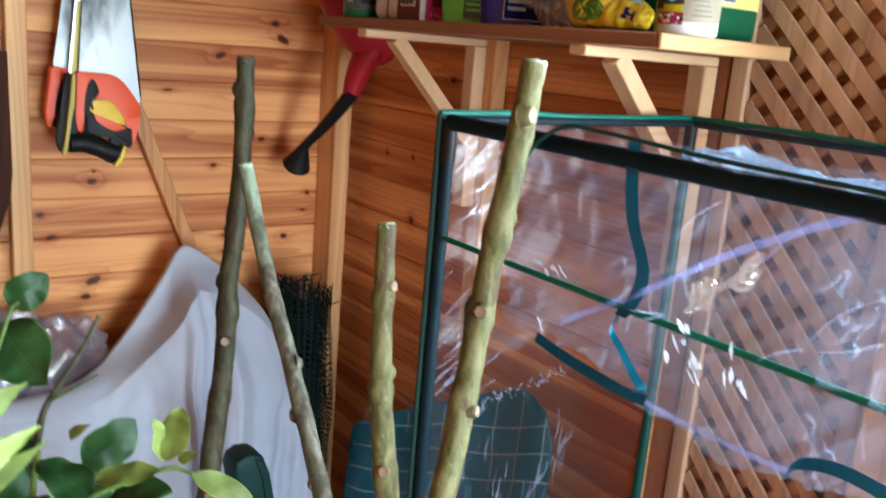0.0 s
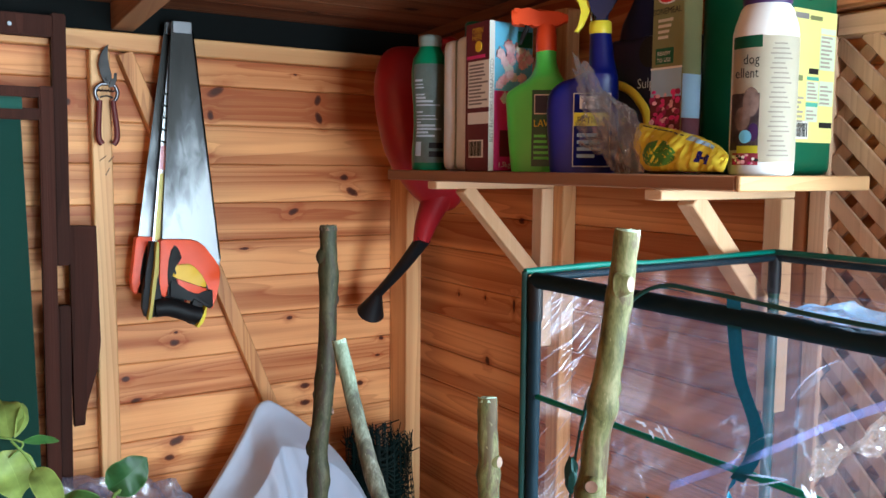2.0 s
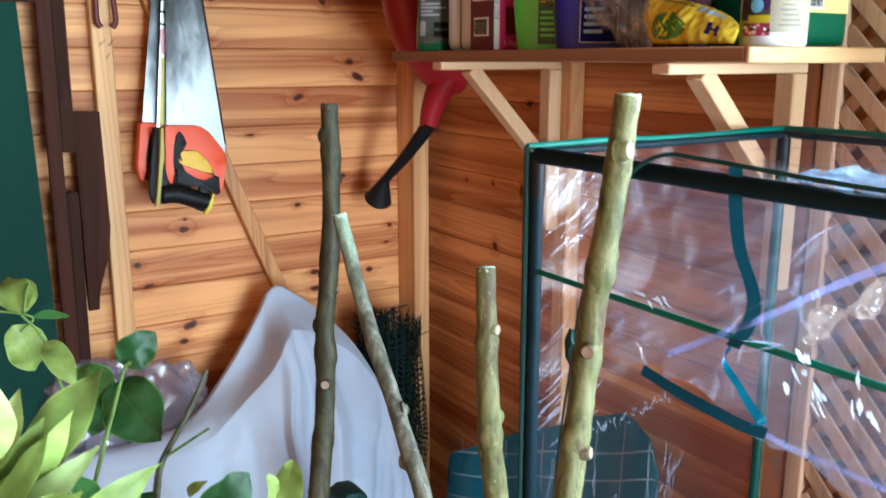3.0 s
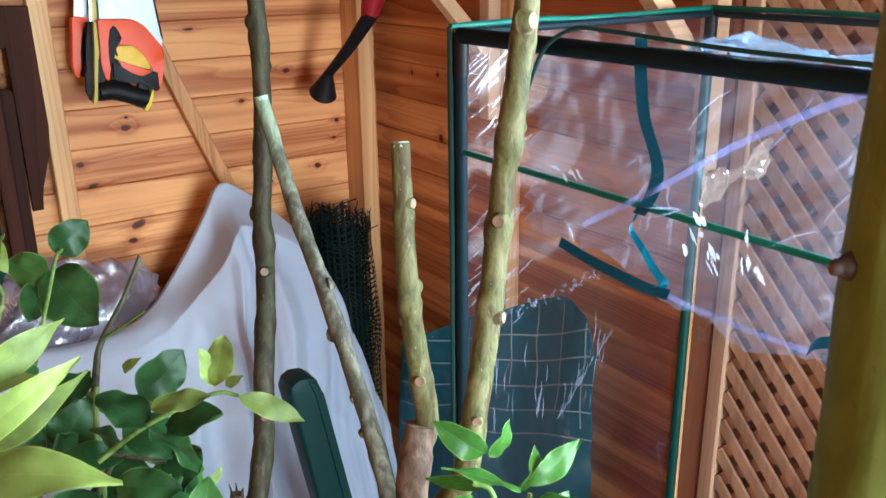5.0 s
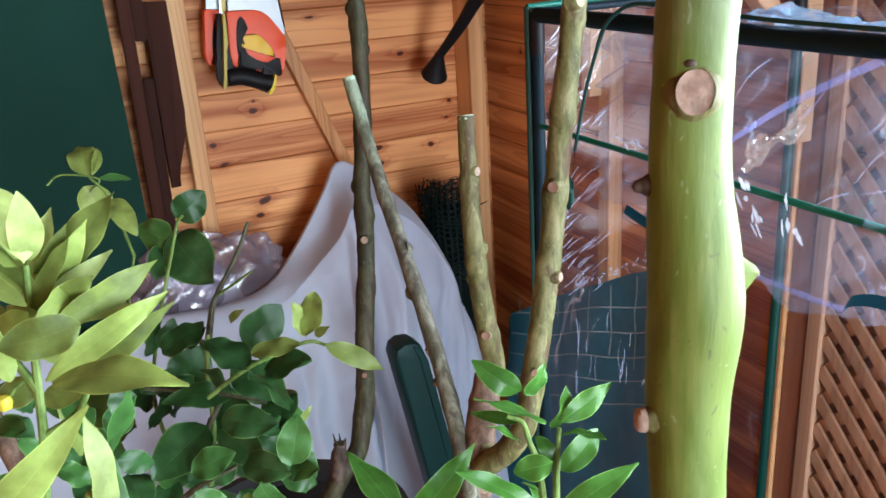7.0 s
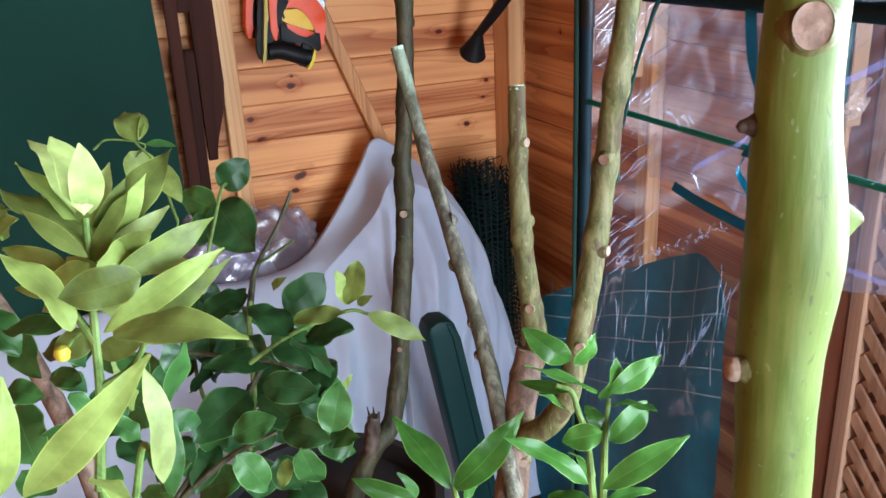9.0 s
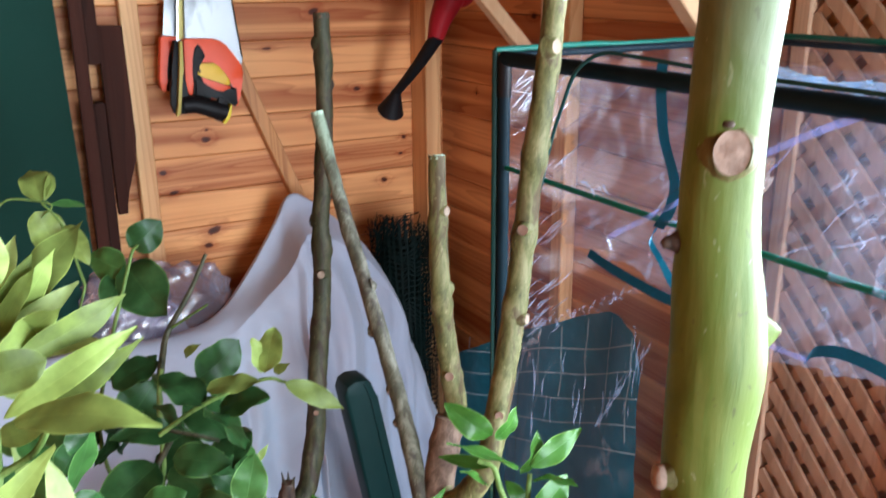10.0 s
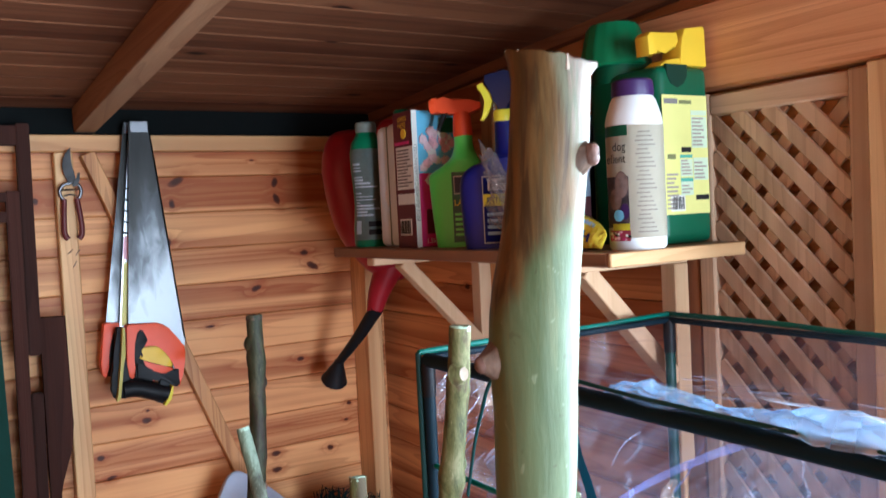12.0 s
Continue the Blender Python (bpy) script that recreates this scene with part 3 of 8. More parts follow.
BARK_SCAR = bark("scar_bark", (0.085, 0.076, 0.026), (0.120, 0.115, 0.042), 0.6, 60.0)
CUT_GREEN = plain("greenish_cut", (0.30, 0.40, 0.29), 0.7, vary=0.25, scale=160, big=60, bump=0.4)
STEM_GREEN = bark("green_twig", (0.095, 0.165, 0.035), (0.15, 0.225, 0.06))
STEM_DARK = bark("dark_twig", (0.05, 0.055, 0.03), (0.09, 0.085, 0.05))
LEAF_PALE = leafy("pale_leaf", (0.33, 0.415, 0.135), 0.45, 0.3)
LEAF_LIME = leafy("lime_leaf", (0.215, 0.290, 0.068), 0.42, 0.32)
LEAF_OLIVE = leafy("olive_leaf", (0.140, 0.190, 0.044), 0.42, 0.3)
LEAF_MID = leafy("mid_green_leaf", (0.046, 0.128, 0.030), 0.32, 0.24)
LEAF_DARK = leafy("dark_green_leaf", (0.026, 0.080, 0.023), 0.32, 0.18)
LEAF_FRESH = leafy("fresh_green_leaf", (0.044, 0.132, 0.020), 0.26, 0.24)
VEINS = {m.name: leafy(m.name + "_vein", tuple(c * k + 0.006 for c in colour), 0.4, 0.3) for m, colour, k in (
    (LEAF_PALE, (0.33, 0.415, 0.135), 1.05), (LEAF_LIME, (0.215, 0.290, 0.068), 1.15), (LEAF_OLIVE, (0.140, 0.190, 0.044), 1.2),
    (LEAF_MID, (0.055, 0.140, 0.040), 1.25), (LEAF_DARK, (0.026, 0.080, 0.023), 1.35), (LEAF_FRESH, (0.044, 0.132, 0.020), 1.45))}
EDGES = {m.name: leafy(m.name + "_edge", tuple(min(0.8, c * k + a) for c, a in zip(colour, (0.05, 0.06, 0.015))), 0.4, 0.3) for m, colour, k in (
    (LEAF_PALE, (0.33, 0.415, 0.135), 1.1), (LEAF_LIME, (0.215, 0.290, 0.068), 1.25), (LEAF_OLIVE, (0.140, 0.190, 0.044), 1.4),
    (LEAF_MID, (0.055, 0.140, 0.040), 1.5), (LEAF_DARK, (0.026, 0.080, 0.023), 1.7), (LEAF_FRESH, (0.062, 0.165, 0.030), 1.7))}
FRUIT = plain("yellow_fruit", (0.55, 0.50, 0.05), 0.4, vary=0.2, scale=200)
POT = plain("black_pot", (0.014, 0.014, 0.015), 0.55)
SOIL = plain("potting_soil", (0.025, 0.018, 0.012), 0.95, vary=0.4, scale=90, bump=0.8)


# ---- building helpers ----
def finish(bm, name, material, smooth=True, angle=38):
    me = bpy.data.meshes.new(name)
    bmesh.ops.recalc_face_normals(bm, faces=bm.faces)
    if smooth:
        for f in bm.faces:
            f.smooth = True
    bm.to_mesh(me)
    bm.free()
    if smooth:
        me.set_sharp_from_angle(angle=radians(angle))
    for m in (material if isinstance(material, (list, tuple)) else (material,)):
        me.materials.append(m)
    return me


def thing(name, base, label, category, group="", kind=""):
    ob = new(name)
    ob.location = base
    ob.empty_display_size = 0.05
    ob["base"] = list(base)
    return tagged(ob, label, category, group, kind)


def part(name, bm, material, parent, label="", smooth=True, angle=38):
    """Links a bmesh, made in world metres, as one mesh under a thing or under a part."""
    base = Vector(parent["base"])
    bmesh.ops.translate(bm, verts=bm.verts, vec=-base)
    ob = new(name, finish(bm, name, material, smooth, angle))
    ob.parent = parent
    ob["base"] = list(base)
    return tagged(ob, label)


def solid(name, bm, material, label, category, kind="", group="", smooth=True):
    """A thing that is one mesh."""
    ob = new(name, finish(bm, name, material, smooth))
    ob["base"] = [0.0, 0.0, 0.0]
    return tagged(ob, label, category, group, kind)


def box(x0, x1, y0, y1, z0, z1, bevel=0.0, bm=None, m=None, seg=1):
    bm = bm or bmesh.new()
    made = bmesh.ops.create_cube(bm, size=1.0)["verts"]
    bmesh.ops.scale(bm, verts=made, vec=(x1 - x0, y1 - y0, z1 - z0))
    if bevel:
        edges = list({e for v in made for e in v.link_edges})
        made = list({v for f in bmesh.ops.bevel(bm, geom=edges, offset=bevel, segments=seg, affect="EDGES", profile=0.6)["faces"] for v in f.verts} | {v for v in made if v.is_valid})
    shift = Matrix.Translation(((x0 + x1) / 2, (y0 + y1) / 2, (z0 + z1) / 2))
    bmesh.ops.transform(bm, verts=made, matrix=(m @ shift) if m else shift)
    return bm


def beam(a, b, wide, deep, up=(0, 0, 1), bevel=0.002):
    """A squared timber from a to b."""
    a, b = Vector(a), Vector(b)
    d = b - a
    zx = d.normalized()
    side = zx.cross(Vector(up)).normalized()
    top = side.cross(zx)
    m = Matrix((side, top, zx)).transposed().to_4x4()
    m.translation = (a + b) / 2
    return box(-wide / 2, wide / 2, -deep / 2, deep / 2, -d.length / 2, d.length / 2, bevel, m=m)


def smooth_path(points, steps=6):
    """A Catmull-Rom line through the points."""
    p = [Vector(q) for q in points]
    if len(p) < 3:
        return [p[0].lerp(p[-1], i / steps) for i in range(steps + 1)]
    p = [2 * p[0] - p[1]] + p + [2 * p[-1] - p[-2]]
    out = []
    for i in range(1, len(p) - 2):
        for k in range(steps):
            t = k / steps
            out.append(0.5 * ((2 * p[i]) + (p[i + 1] - p[i - 1]) * t + (2 * p[i - 1] - 5 * p[i] + 4 * p[i + 1] - p[i + 2]) * t * t
                              + (3 * p[i] - p[i - 1] - 3 * p[i + 1] + p[i + 2]) * t ** 3))
    return out + [p[-2]]


def stem(points, r0, r1, sides=12, steps=6, rough=0.0, nodes=(), bm=None, cap=True):
    """A round stem along a line, from radius r0 to r1; nodes: (share of its length, swelling) along it."""
    bm = bm or bmesh.new()
    path = smooth_path(points, steps)
    n = len(path)
    ref = Vector((0.37, 0.61, 0.2)).normalized()
    rings = []
    for i, p in enumerate(path):
        d = (path[min(i + 1, n - 1)] - path[max(i - 1, 0)]).normalized()
        u = (ref - d * ref.dot(d)).normalized()
        ref = u
        v = d.cross(u)
        t = i / (n - 1)
        r = r0 + (r1 - r0) * t
        for at, swell in nodes:
            r *= 1 + swell * math.exp(-((t - at) / 0.018) ** 2)
        ring = []
        for k in range(sides):
            a = 2 * math.pi * k / sides
            q = u * math.cos(a) + v * math.sin(a)
            rr = r * (1 + rough * noise.noise((p + q * r) * 45) + rough * 0.6 * noise.noise((p + q * r * 2) * 130))
            ring.append(bm.verts.new(p + q * rr))
        rings.append(ring)
    for a, b in zip(rings, rings[1:]):
        for k in range(sides):
            bm.faces.new((a[k], a[(k + 1) % sides], b[(k + 1) % sides], b[k]))
    if cap:
        bm.faces.new(rings[0][::-1])
        bm.faces.new(rings[-1])
    return bm


def lathe(profile, centre, sides=28, sx=1.0, sy=1.0, turn=0.0, power=2.0, bm=None, m=None):
    """Turns (radius, height) pairs round the upright axis at the centre; sx, sy flatten it; power over 2 squares it."""
    bm = bm or bmesh.new()
    rings = []
    for r, h in profile:
        ring = []
        for k in range(sides):
            a = 2 * math.pi * k / sides
            c, s = math.cos(a), math.sin(a)
            f = (abs(c) ** power + abs(s) ** power) ** (-1 / power)
            p = Vector((r * c * f * sx, r * s * f * sy, h))
            p = Matrix.Rotation(radians(turn), 3, "Z") @ p
            if m:
                p = m @ p
            ring.append(bm.verts.new(p + Vector(centre)))
        rings.append(ring)
    for a, b in zip(rings, rings[1:]):
        for k in range(sides):
            bm.faces.new((a[k], a[(k + 1) % sides], b[(k + 1) % sides], b[k]))
    bm.faces.new(rings[0][::-1])
    bm.faces.new(rings[-1])
    return bm


def plate(outline, y0, y1, bevel=0.0, m=None, bm=None):
    """A flat shape, outlined in (x, z), between two depths y."""
    bm = bm or bmesh.new()
    front = [bm.verts.new((x, y0, z)) for x, z in outline]
    back = [bm.verts.new((x, y1, z)) for x, z in outline]
    n = len(outline)
    f1 = bm.faces.new(front)
    f2 = bm.faces.new(back[::-1])
    for i in range(n):
        bm.faces.new((front[i], front[(i + 1) % n], back[(i + 1) % n], back[i]))
    if bevel:
        edges = list(f1.edges) + list(f2.edges)
        bmesh.ops.bevel(bm, geom=edges, offset=bevel, segments=2, affect="EDGES", profile=0.6)
    bmesh.ops.triangulate(bm, faces=[f for f in bm.faces if len(f.verts) > 4])
    if m:
        bmesh.ops.transform(bm, verts=bm.verts, matrix=m)
    return bm


def oval(cx, cz, rx, rz, n=20, power=2.0, turn=0.0):
    out = []
    for k in range(n):
        a = 2 * math.pi * k / n
        c, s = math.cos(a), math.sin(a)
        f = (abs(c) ** power + abs(s) ** power) ** (-1 / power)
        x, z = c * f * rx, s * f * rz
        t = radians(turn)
        out.append((cx + x * math.cos(t) - z * math.sin(t), cz + x * math.sin(t) + z * math.cos(t)))
    return out


def sheet(fn, nu, nv, thick=0.0):
    """A surface from fn(u, v), u and v from 0 to 1."""
    bm = bmesh.new()
    g = [[bm.verts.new(fn(i / nu, j / nv)) for j in range(nv + 1)] for i in range(nu + 1)]
    for i in range(nu):
        for j in range(nv):
            bm.faces.new((g[i][j], g[i + 1][j], g[i + 1][j + 1], g[i][j + 1]))
    if thick:
        bmesh.ops.solidify(bm, geom=bm.faces[:], thickness=thick)
    return bm


def ribbon(points, width, across, thick=0.0012, twist=0.0):
    """A flat strap along a line; across: its width's direction."""
    path = smooth_path(points, 8)
    n = len(path)
    across = Vector(across).normalized()

    def at(u, v):
        i = min(n - 1, int(round(u * (n - 1))))
        d = (path[min(i + 1, n - 1)] - path[max(i - 1, 0)]).normalized()
        q = Matrix.Rotation(twist * u, 3, d) @ across
        return path[i] + q * (v - 0.5) * width
    return sheet(at, n - 1, 2, thick)


def lettering(name, words, size, at, right, up, material, parent, squeeze=1.0):
    """Words in the built-in font as a thin mesh; at: the lower left corner."""
    data = bpy.data.curves.new(name, "FONT")
    data.body, data.size, data.extrude = words, size, 0.0
    data.resolution_u = 2
    ob = bpy.data.objects.new(name, data)
    scene.collection.objects.link(ob)
    bpy.context.view_layer.update()
    me = bpy.data.meshes.new_from_object(ob.evaluated_get(bpy.context.evaluated_depsgraph_get()))
    bpy.data.objects.remove(ob)
    bm = bmesh.new()
    bm.from_mesh(me)
    right, up = Vector(right).normalized(), Vector(up).normalized()
    m = Matrix((right * squeeze, up, right.cross(up))).transposed().to_4x4()
    m.translation = Vector(at)
    bmesh.ops.transform(bm, verts=bm.verts, matrix=m)
    return part(name, bm, material, parent, smooth=False)


def panel(at, right, up, w, h, out=0.0006, bm=None):
    """A thin printed patch; at: its lower left corner."""
    right, up = Vector(right).normalized(), Vector(up).normalized()
    nrm = right.cross(up)
    m = Matrix((right, up, nrm)).transposed().to_4x4()
    m.translation = Vector(at)
    return box(0, w, 0, h, 0, out, bm=bm, m=m)


def bars(at, right, up, w, h, rows, seed=1, fill=0.5):
    """Lines of unreadable print as plain bars."""
    rnd = random.Random(seed)
    bm = bmesh.new()
    right, up = Vector(right).normalized(), Vector(up).normalized()
    for i in range(rows):
        y = h * (i + 0.25) / rows
        panel(Vector(at) + up * y, right, up, w * rnd.uniform(0.6, 1.0), h / rows * fill, 0.0005, bm)
    return bm


def jag(p, f, amount):
    return noise.noise(Vector(p) * f) * amount


# ---- the shed ----
NORTH, EAST, WEST, SOUTH = 2.40, 1.245, -1.20, -2.55
EAVES, SLOPE = 2.055, 0.067


def roof_z(y):
    return EAVES + SLOPE * (2.36 - y)


floor = solid("floor", box(WEST - 0.05, EAST + 0.06, SOUTH - 0.05, NORTH + 0.06, -0.06, 0.0), FLOOR_WOOD, "plain wooden shed floor", "floor", "structure")
ground = solid("ground", box(-60, 60, -60, 60, -0.3, -0.07), plain("lawn", (0.06, 0.10, 0.03), 0.9, vary=0.3), "grass round the shed", "ground", "structure")

wall_north = solid("wall_north", box(WEST - 0.05, EAST + 0.06, NORTH + 0.014, NORTH + 0.05, 0, 2.05), BOARD_X, "varnished pine board wall with knots", "wall", "structure")
bm = box(EAST + 0.014, EAST + 0.05, 0.70, NORTH + 0.014, 0, 2.02)
box(EAST + 0.014, EAST + 0.05, -1.25, 0.70, 0, 1.18, bm=bm)
box(EAST + 0.014, EAST + 0.05, SOUTH, NORTH + 0.014, 2.02, 2.06, bm=bm)
box(EAST + 0.014, EAST + 0.05, SOUTH, -1.25, 0, 2.02, bm=bm)
wall_east = solid("wall_east", bm, BOARD_Y, "varnished pine board wall with a wide window opening", "wall", "structure")
wall_west = solid("wall_west", box(WEST - 0.05, WEST, SOUTH, NORTH + 0.014, 0, 2.04), BOARD_Y, "plain pine board wall", "wall", "structure")
bm = box(WEST, 0.07, SOUTH - 0.05, SOUTH, 0, 2.36)
box(1.17, EAST + 0.014, SOUTH - 0.05, SOUTH, 0, 2.36, bm=bm)
box(0.07, 1.17, SOUTH - 0.05, SOUTH, 2.05, 2.36, bm=bm)
wall_south = solid("wall_south", bm, BOARD_X, "pine board wall with a doorway", "wall", "structure")

# gable infill over the side walls, up to the roof
for name, x in (("gable_east", EAST + 0.014), ("gable_west", WEST - 0.05)):
    bm = bmesh.new()
    a = [bm.verts.new((x, y, z)) for y, z in ((SOUTH, 2.06), (NORTH, 2.06), (NORTH, roof_z(NORTH) + 0.01), (SOUTH, roof_z(SOUTH) + 0.01))]
    b = [bm.verts.new((x + 0.036, v.co.y, v.co.z)) for v in a]
    bm.faces.new(a)
    bm.faces.new(b[::-1])
    for i in range(4):
        bm.faces.new((a[i], a[(i + 1) % 4], b[(i + 1) % 4], b[i]))
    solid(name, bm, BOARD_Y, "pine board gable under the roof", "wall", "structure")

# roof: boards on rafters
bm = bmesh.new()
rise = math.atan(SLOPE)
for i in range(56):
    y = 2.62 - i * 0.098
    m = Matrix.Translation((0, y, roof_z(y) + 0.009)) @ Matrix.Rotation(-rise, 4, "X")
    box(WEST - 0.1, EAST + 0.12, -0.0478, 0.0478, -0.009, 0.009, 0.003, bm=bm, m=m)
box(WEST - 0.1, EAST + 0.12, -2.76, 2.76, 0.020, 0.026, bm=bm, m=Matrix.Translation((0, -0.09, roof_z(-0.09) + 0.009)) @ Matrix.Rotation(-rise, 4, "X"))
ceiling = solid("ceiling", bm, ROOF_SHADED_X, "pine roof boards seen from below", "ceiling", "structure")
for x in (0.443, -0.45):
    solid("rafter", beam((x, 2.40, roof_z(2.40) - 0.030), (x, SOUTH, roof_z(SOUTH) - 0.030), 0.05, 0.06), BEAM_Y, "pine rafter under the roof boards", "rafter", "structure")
solid("rafter", beam((1.234, 2.40, roof_z(2.40) - 0.010), (1.234, SOUTH, roof_z(SOUTH) - 0.010), 0.022, 0.030), GABLE_SHADED_Y, "pine rafter along the gable", "rafter", "structure")
solid("header_beam", box(1.205, 1.2435, SOUTH, 1.278, 1.936, 2.080, 0.004), HEADER_Y, "pine header board over the window opening", "beam", "structure")
solid("wall_plate", box(WEST, EAST - 0.001, 2.36, 2.3985, 1.945, 1.986, 0.003), BEAM_X, "pine top rail of the wall", "rail", "structure")
# black strip added to paint the shade between wall plate and roof boards
solid("felt_strip", box(WEST, EAST, 2.385, 2.3995, 1.988, 2.052), EAVES_SHADE, "black strip painted as the shaded gap in the eaves", "felt", "structure")

solid("wall_stud", box(0.366, 0.409, 2.362, 2.3985, 0, 1.9445, 0.003), STUD_Z, "pine wall stud", "stud", "structure")
solid("wall_stud", box(-0.65, -0.606, 2.362, 2.3985, 0, 1.9445, 0.003), STUD_Z, "pine wall stud", "stud", "structure")
solid("corner_post", box(1.143, 1.190, 2.306, 2.3985, 0, 1.944, 0.003), STUD_Z, "pine corner post", "post", "structure")
solid("wall_brace", beam((0.443, 2.381, 1.942), (0.905, 2.381, 0.76), 0.034, 0.033, up=(0, 1, 0)), BRACE_Z, "diagonal pine brace on the wall", "brace", "structure")
for y0, y1 in ((1.743, 1.788), (1.205, 1.225)):
    solid("wall_stud", box(1.2045, 1.2435, y0, y1, 0, 2.03, 0.003), STUD_Z, "pine wall stud", "stud", "structure")
solid("wall_plank", box(1.212, 1.2435, 1.163, 1.204, 0, 1.934, 0.002), RED_PLANK, "reddish plank on the wall", "plank", "structure")
solid("door_post", box(1.196, 1.2435, 0.775, 0.842, 0, 1.934, 0.003), STUD_Z, "pine post beside the window opening", "post", "structure")


# ---- trellis ----
trellis = thing("trellis_panel", (1.225, 1.0, 0.0), "weathered wooden lattice trellis standing against the wall", "trellis")
part("stile", box(1.209, 1.2435, 1.126, 1.158, 0.0, 1.930, 0.003), TRELLIS_Z, trellis)
part("stile", box(1.209, 1.2435, 0.844, 0.878, 0.0, 1.930, 0.003), TRELLIS_Z, trellis)
part("rail", box(1.211, 1.2425, 0.878, 1.126, 1.893, 1.928, 0.003), TRELLIS_Y, trellis)
part("rail", box(1.211, 1.2425, 0.878, 1.126, 0.0, 0.035, 0.003), TRELLIS_Y, trellis)


def lattice(rising, x, off):
    """One slanted lath, cut at the frame; off: where it would meet the left stile."""
    y0, y1, lo, hi = 1.128, 0.876, 0.03, 1.898
    z0, z1 = (off, off + (y0 - y1)) if rising else (off, off - (y0 - y1))
    ends = []
    for t in (0.0, 1.0):
        ends.append([y0 + (y1 - y0) * t, z0 + (z1 - z0) * t])
    for e, o in ((ends[0], ends[1]), (ends[1], ends[0])):
        for lim, sign in ((lo, 1), (hi, -1)):
            if (e[1] - lim) * sign < 0:
                if (o[1] - lim) * sign <= 0:
                    return None
                k = (lim - o[1]) / (e[1] - o[1])
                e[0], e[1] = o[0] + (e[0] - o[0]) * k, lim
    if abs(ends[0][1] - ends[1][1]) < 0.03:
        return None
    return beam((x, *ends[0]), (x, *ends[1]), 0.0235, 0.008, up=(1, 0, 0), bevel=0.0015)


for i in range(42):
    for rising, x in ((False, 1.2195), (True, 1.2295)):
        lath = lattice(rising, x, 2.1202 - i * 0.0585 if not rising else 1.882 - i * 0.059)
        if lath:
            part("lath", lath, TRELLIS_Z, trellis)


# ---- shelf and what stands on it ----
SHELF = 1.685
shelf = thing("wall_shelf", (1.05, 1.5, 1.66), "dark-topped wooden shelf on two pale wooden brackets", "shelf")
part("board", box(0.905, 1.198, 1.058, 1.982, SHELF - 0.021, SHELF, 0.002), SHELF_WOOD, shelf)
part("end_strip", box(0.905, 1.196, 1.050, 1.0575, SHELF - 0.021, SHELF, 0.002), SHELF_END, shelf, "pale sawn end")
for y in (1.805, 1.211):
    br = part("bracket", box(0.900, 1.203, y - 0.034, y, SHELF - 0.037, SHELF - 0.0215, 0.002), BRACKET_X, shelf)
    part("upright", box(1.170, 1.203, y - 0.034, y, 1.30, SHELF - 0.0375, 0.002), BRACKET_Z, br)
    part("strut", beam((0.976, y - 0.017, SHELF - 0.034), (1.174, y - 0.017, 1.447), 0.029, 0.032, up=(0, 1, 0)), BRACKET_Z, br)

# green bottle with a grey label
GX, GY = 0.966, 1.905
t_ = thing("green_bottle", (GX, GY, SHELF), "green plastic bottle with a grey printed label", "bottle")
prof = [(0.036, 0), (0.0385, 0.006), (0.0385, 0.040), (0.0360, 0.070), (0.0345, 0.095), (0.0355, 0.130), (0.0395, 0.180), (0.0400, 0.212), (0.0360, 0.236), (0.026, 0.252), (0.0225, 0.260)]
part("body", lathe([(r, SHELF + h) for r, h in prof], (GX, GY, 0), 32), GREEN_BOTTLE, t_)
bm = lathe([(0.0232, SHELF + 0.2605), (0.0240, SHELF + 0.263), (0.0240, SHELF + 0.280), (0.0205, SHELF + 0.284)], (GX, GY, 0), 48)
for k, v in enumerate(bm.verts):
    d = (v.co - Vector((GX, GY, v.co.z))).normalized()
    v.co += d * (0.0006 if k % 2 else 0.0)
part("cap", bm, LABEL_GREY, t_, "pale ribbed cap")


def wrap(cx, cy, prof, a0, a1, z0, z1, off, n=14, rows=1):
    """A patch that follows an upright bottle's profile between two angles in degrees."""
    def radius(h):
        for (r0, h0), (r1, h1) in zip(prof, prof[1:]):
            if h0 <= h <= h1:
                return r0 + (r1 - r0) * (h - h0) / max(1e-6, h1 - h0)
        return prof[0][0]

    def at(u, v):
        a, h = radians(a0 + (a1 - a0) * u), z0 + (z1 - z0) * v
        r = radius(h) + off
        return Vector((cx + r * math.cos(a), cy + r * math.sin(a), SHELF + h))
    return sheet(at, n, rows, 0.0003)


lab = part("label", wrap(GX, GY, prof, 180, 296, 0.016, 0.222, 0.0006, 16, 16), LABEL_GREY, t_, "translucent grey label")
rnd = random.Random(5)
for k in range(17):
    h = 0.070 + 0.0072 * k
    if k not in (8, 13):
        part("print", wrap(GX, GY, prof, 188, rnd.uniform(205, 285), h, h + rnd.choice((0.0022, 0.0032, 0.0045)), 0.0011, 8, 1), CREAM, lab)
part("print", wrap(GX, GY, prof, 236, 285, 0.046, 0.058, 0.0011, 8, 2), INK, lab)
part("print", wrap(GX, GY, prof, 236, 285, 0.028, 0.040, 0.0011, 8, 2), INK, lab)
part("print", wrap(GX, GY, prof, 188, 210, 0.030, 0.060, 0.0011, 8, 2), CREAM, lab)

# pale flat canister
t_ = thing("white_canister", (1.04, 1.79, SHELF), "off-white flat plastic canister with a dark green cap", "canister")
body = part("body", box(0.952, 1.12, 1.747, 1.789, SHELF, SHELF + 0.266, 0.017, seg=4), CREAM, t_)
part("seam", box(0.9565, 1.116, 1.7885, 1.7945, SHELF + 0.004, SHELF + 0.261, 0.0025, seg=2), LABEL_GREY, body, "grey moulding seam")
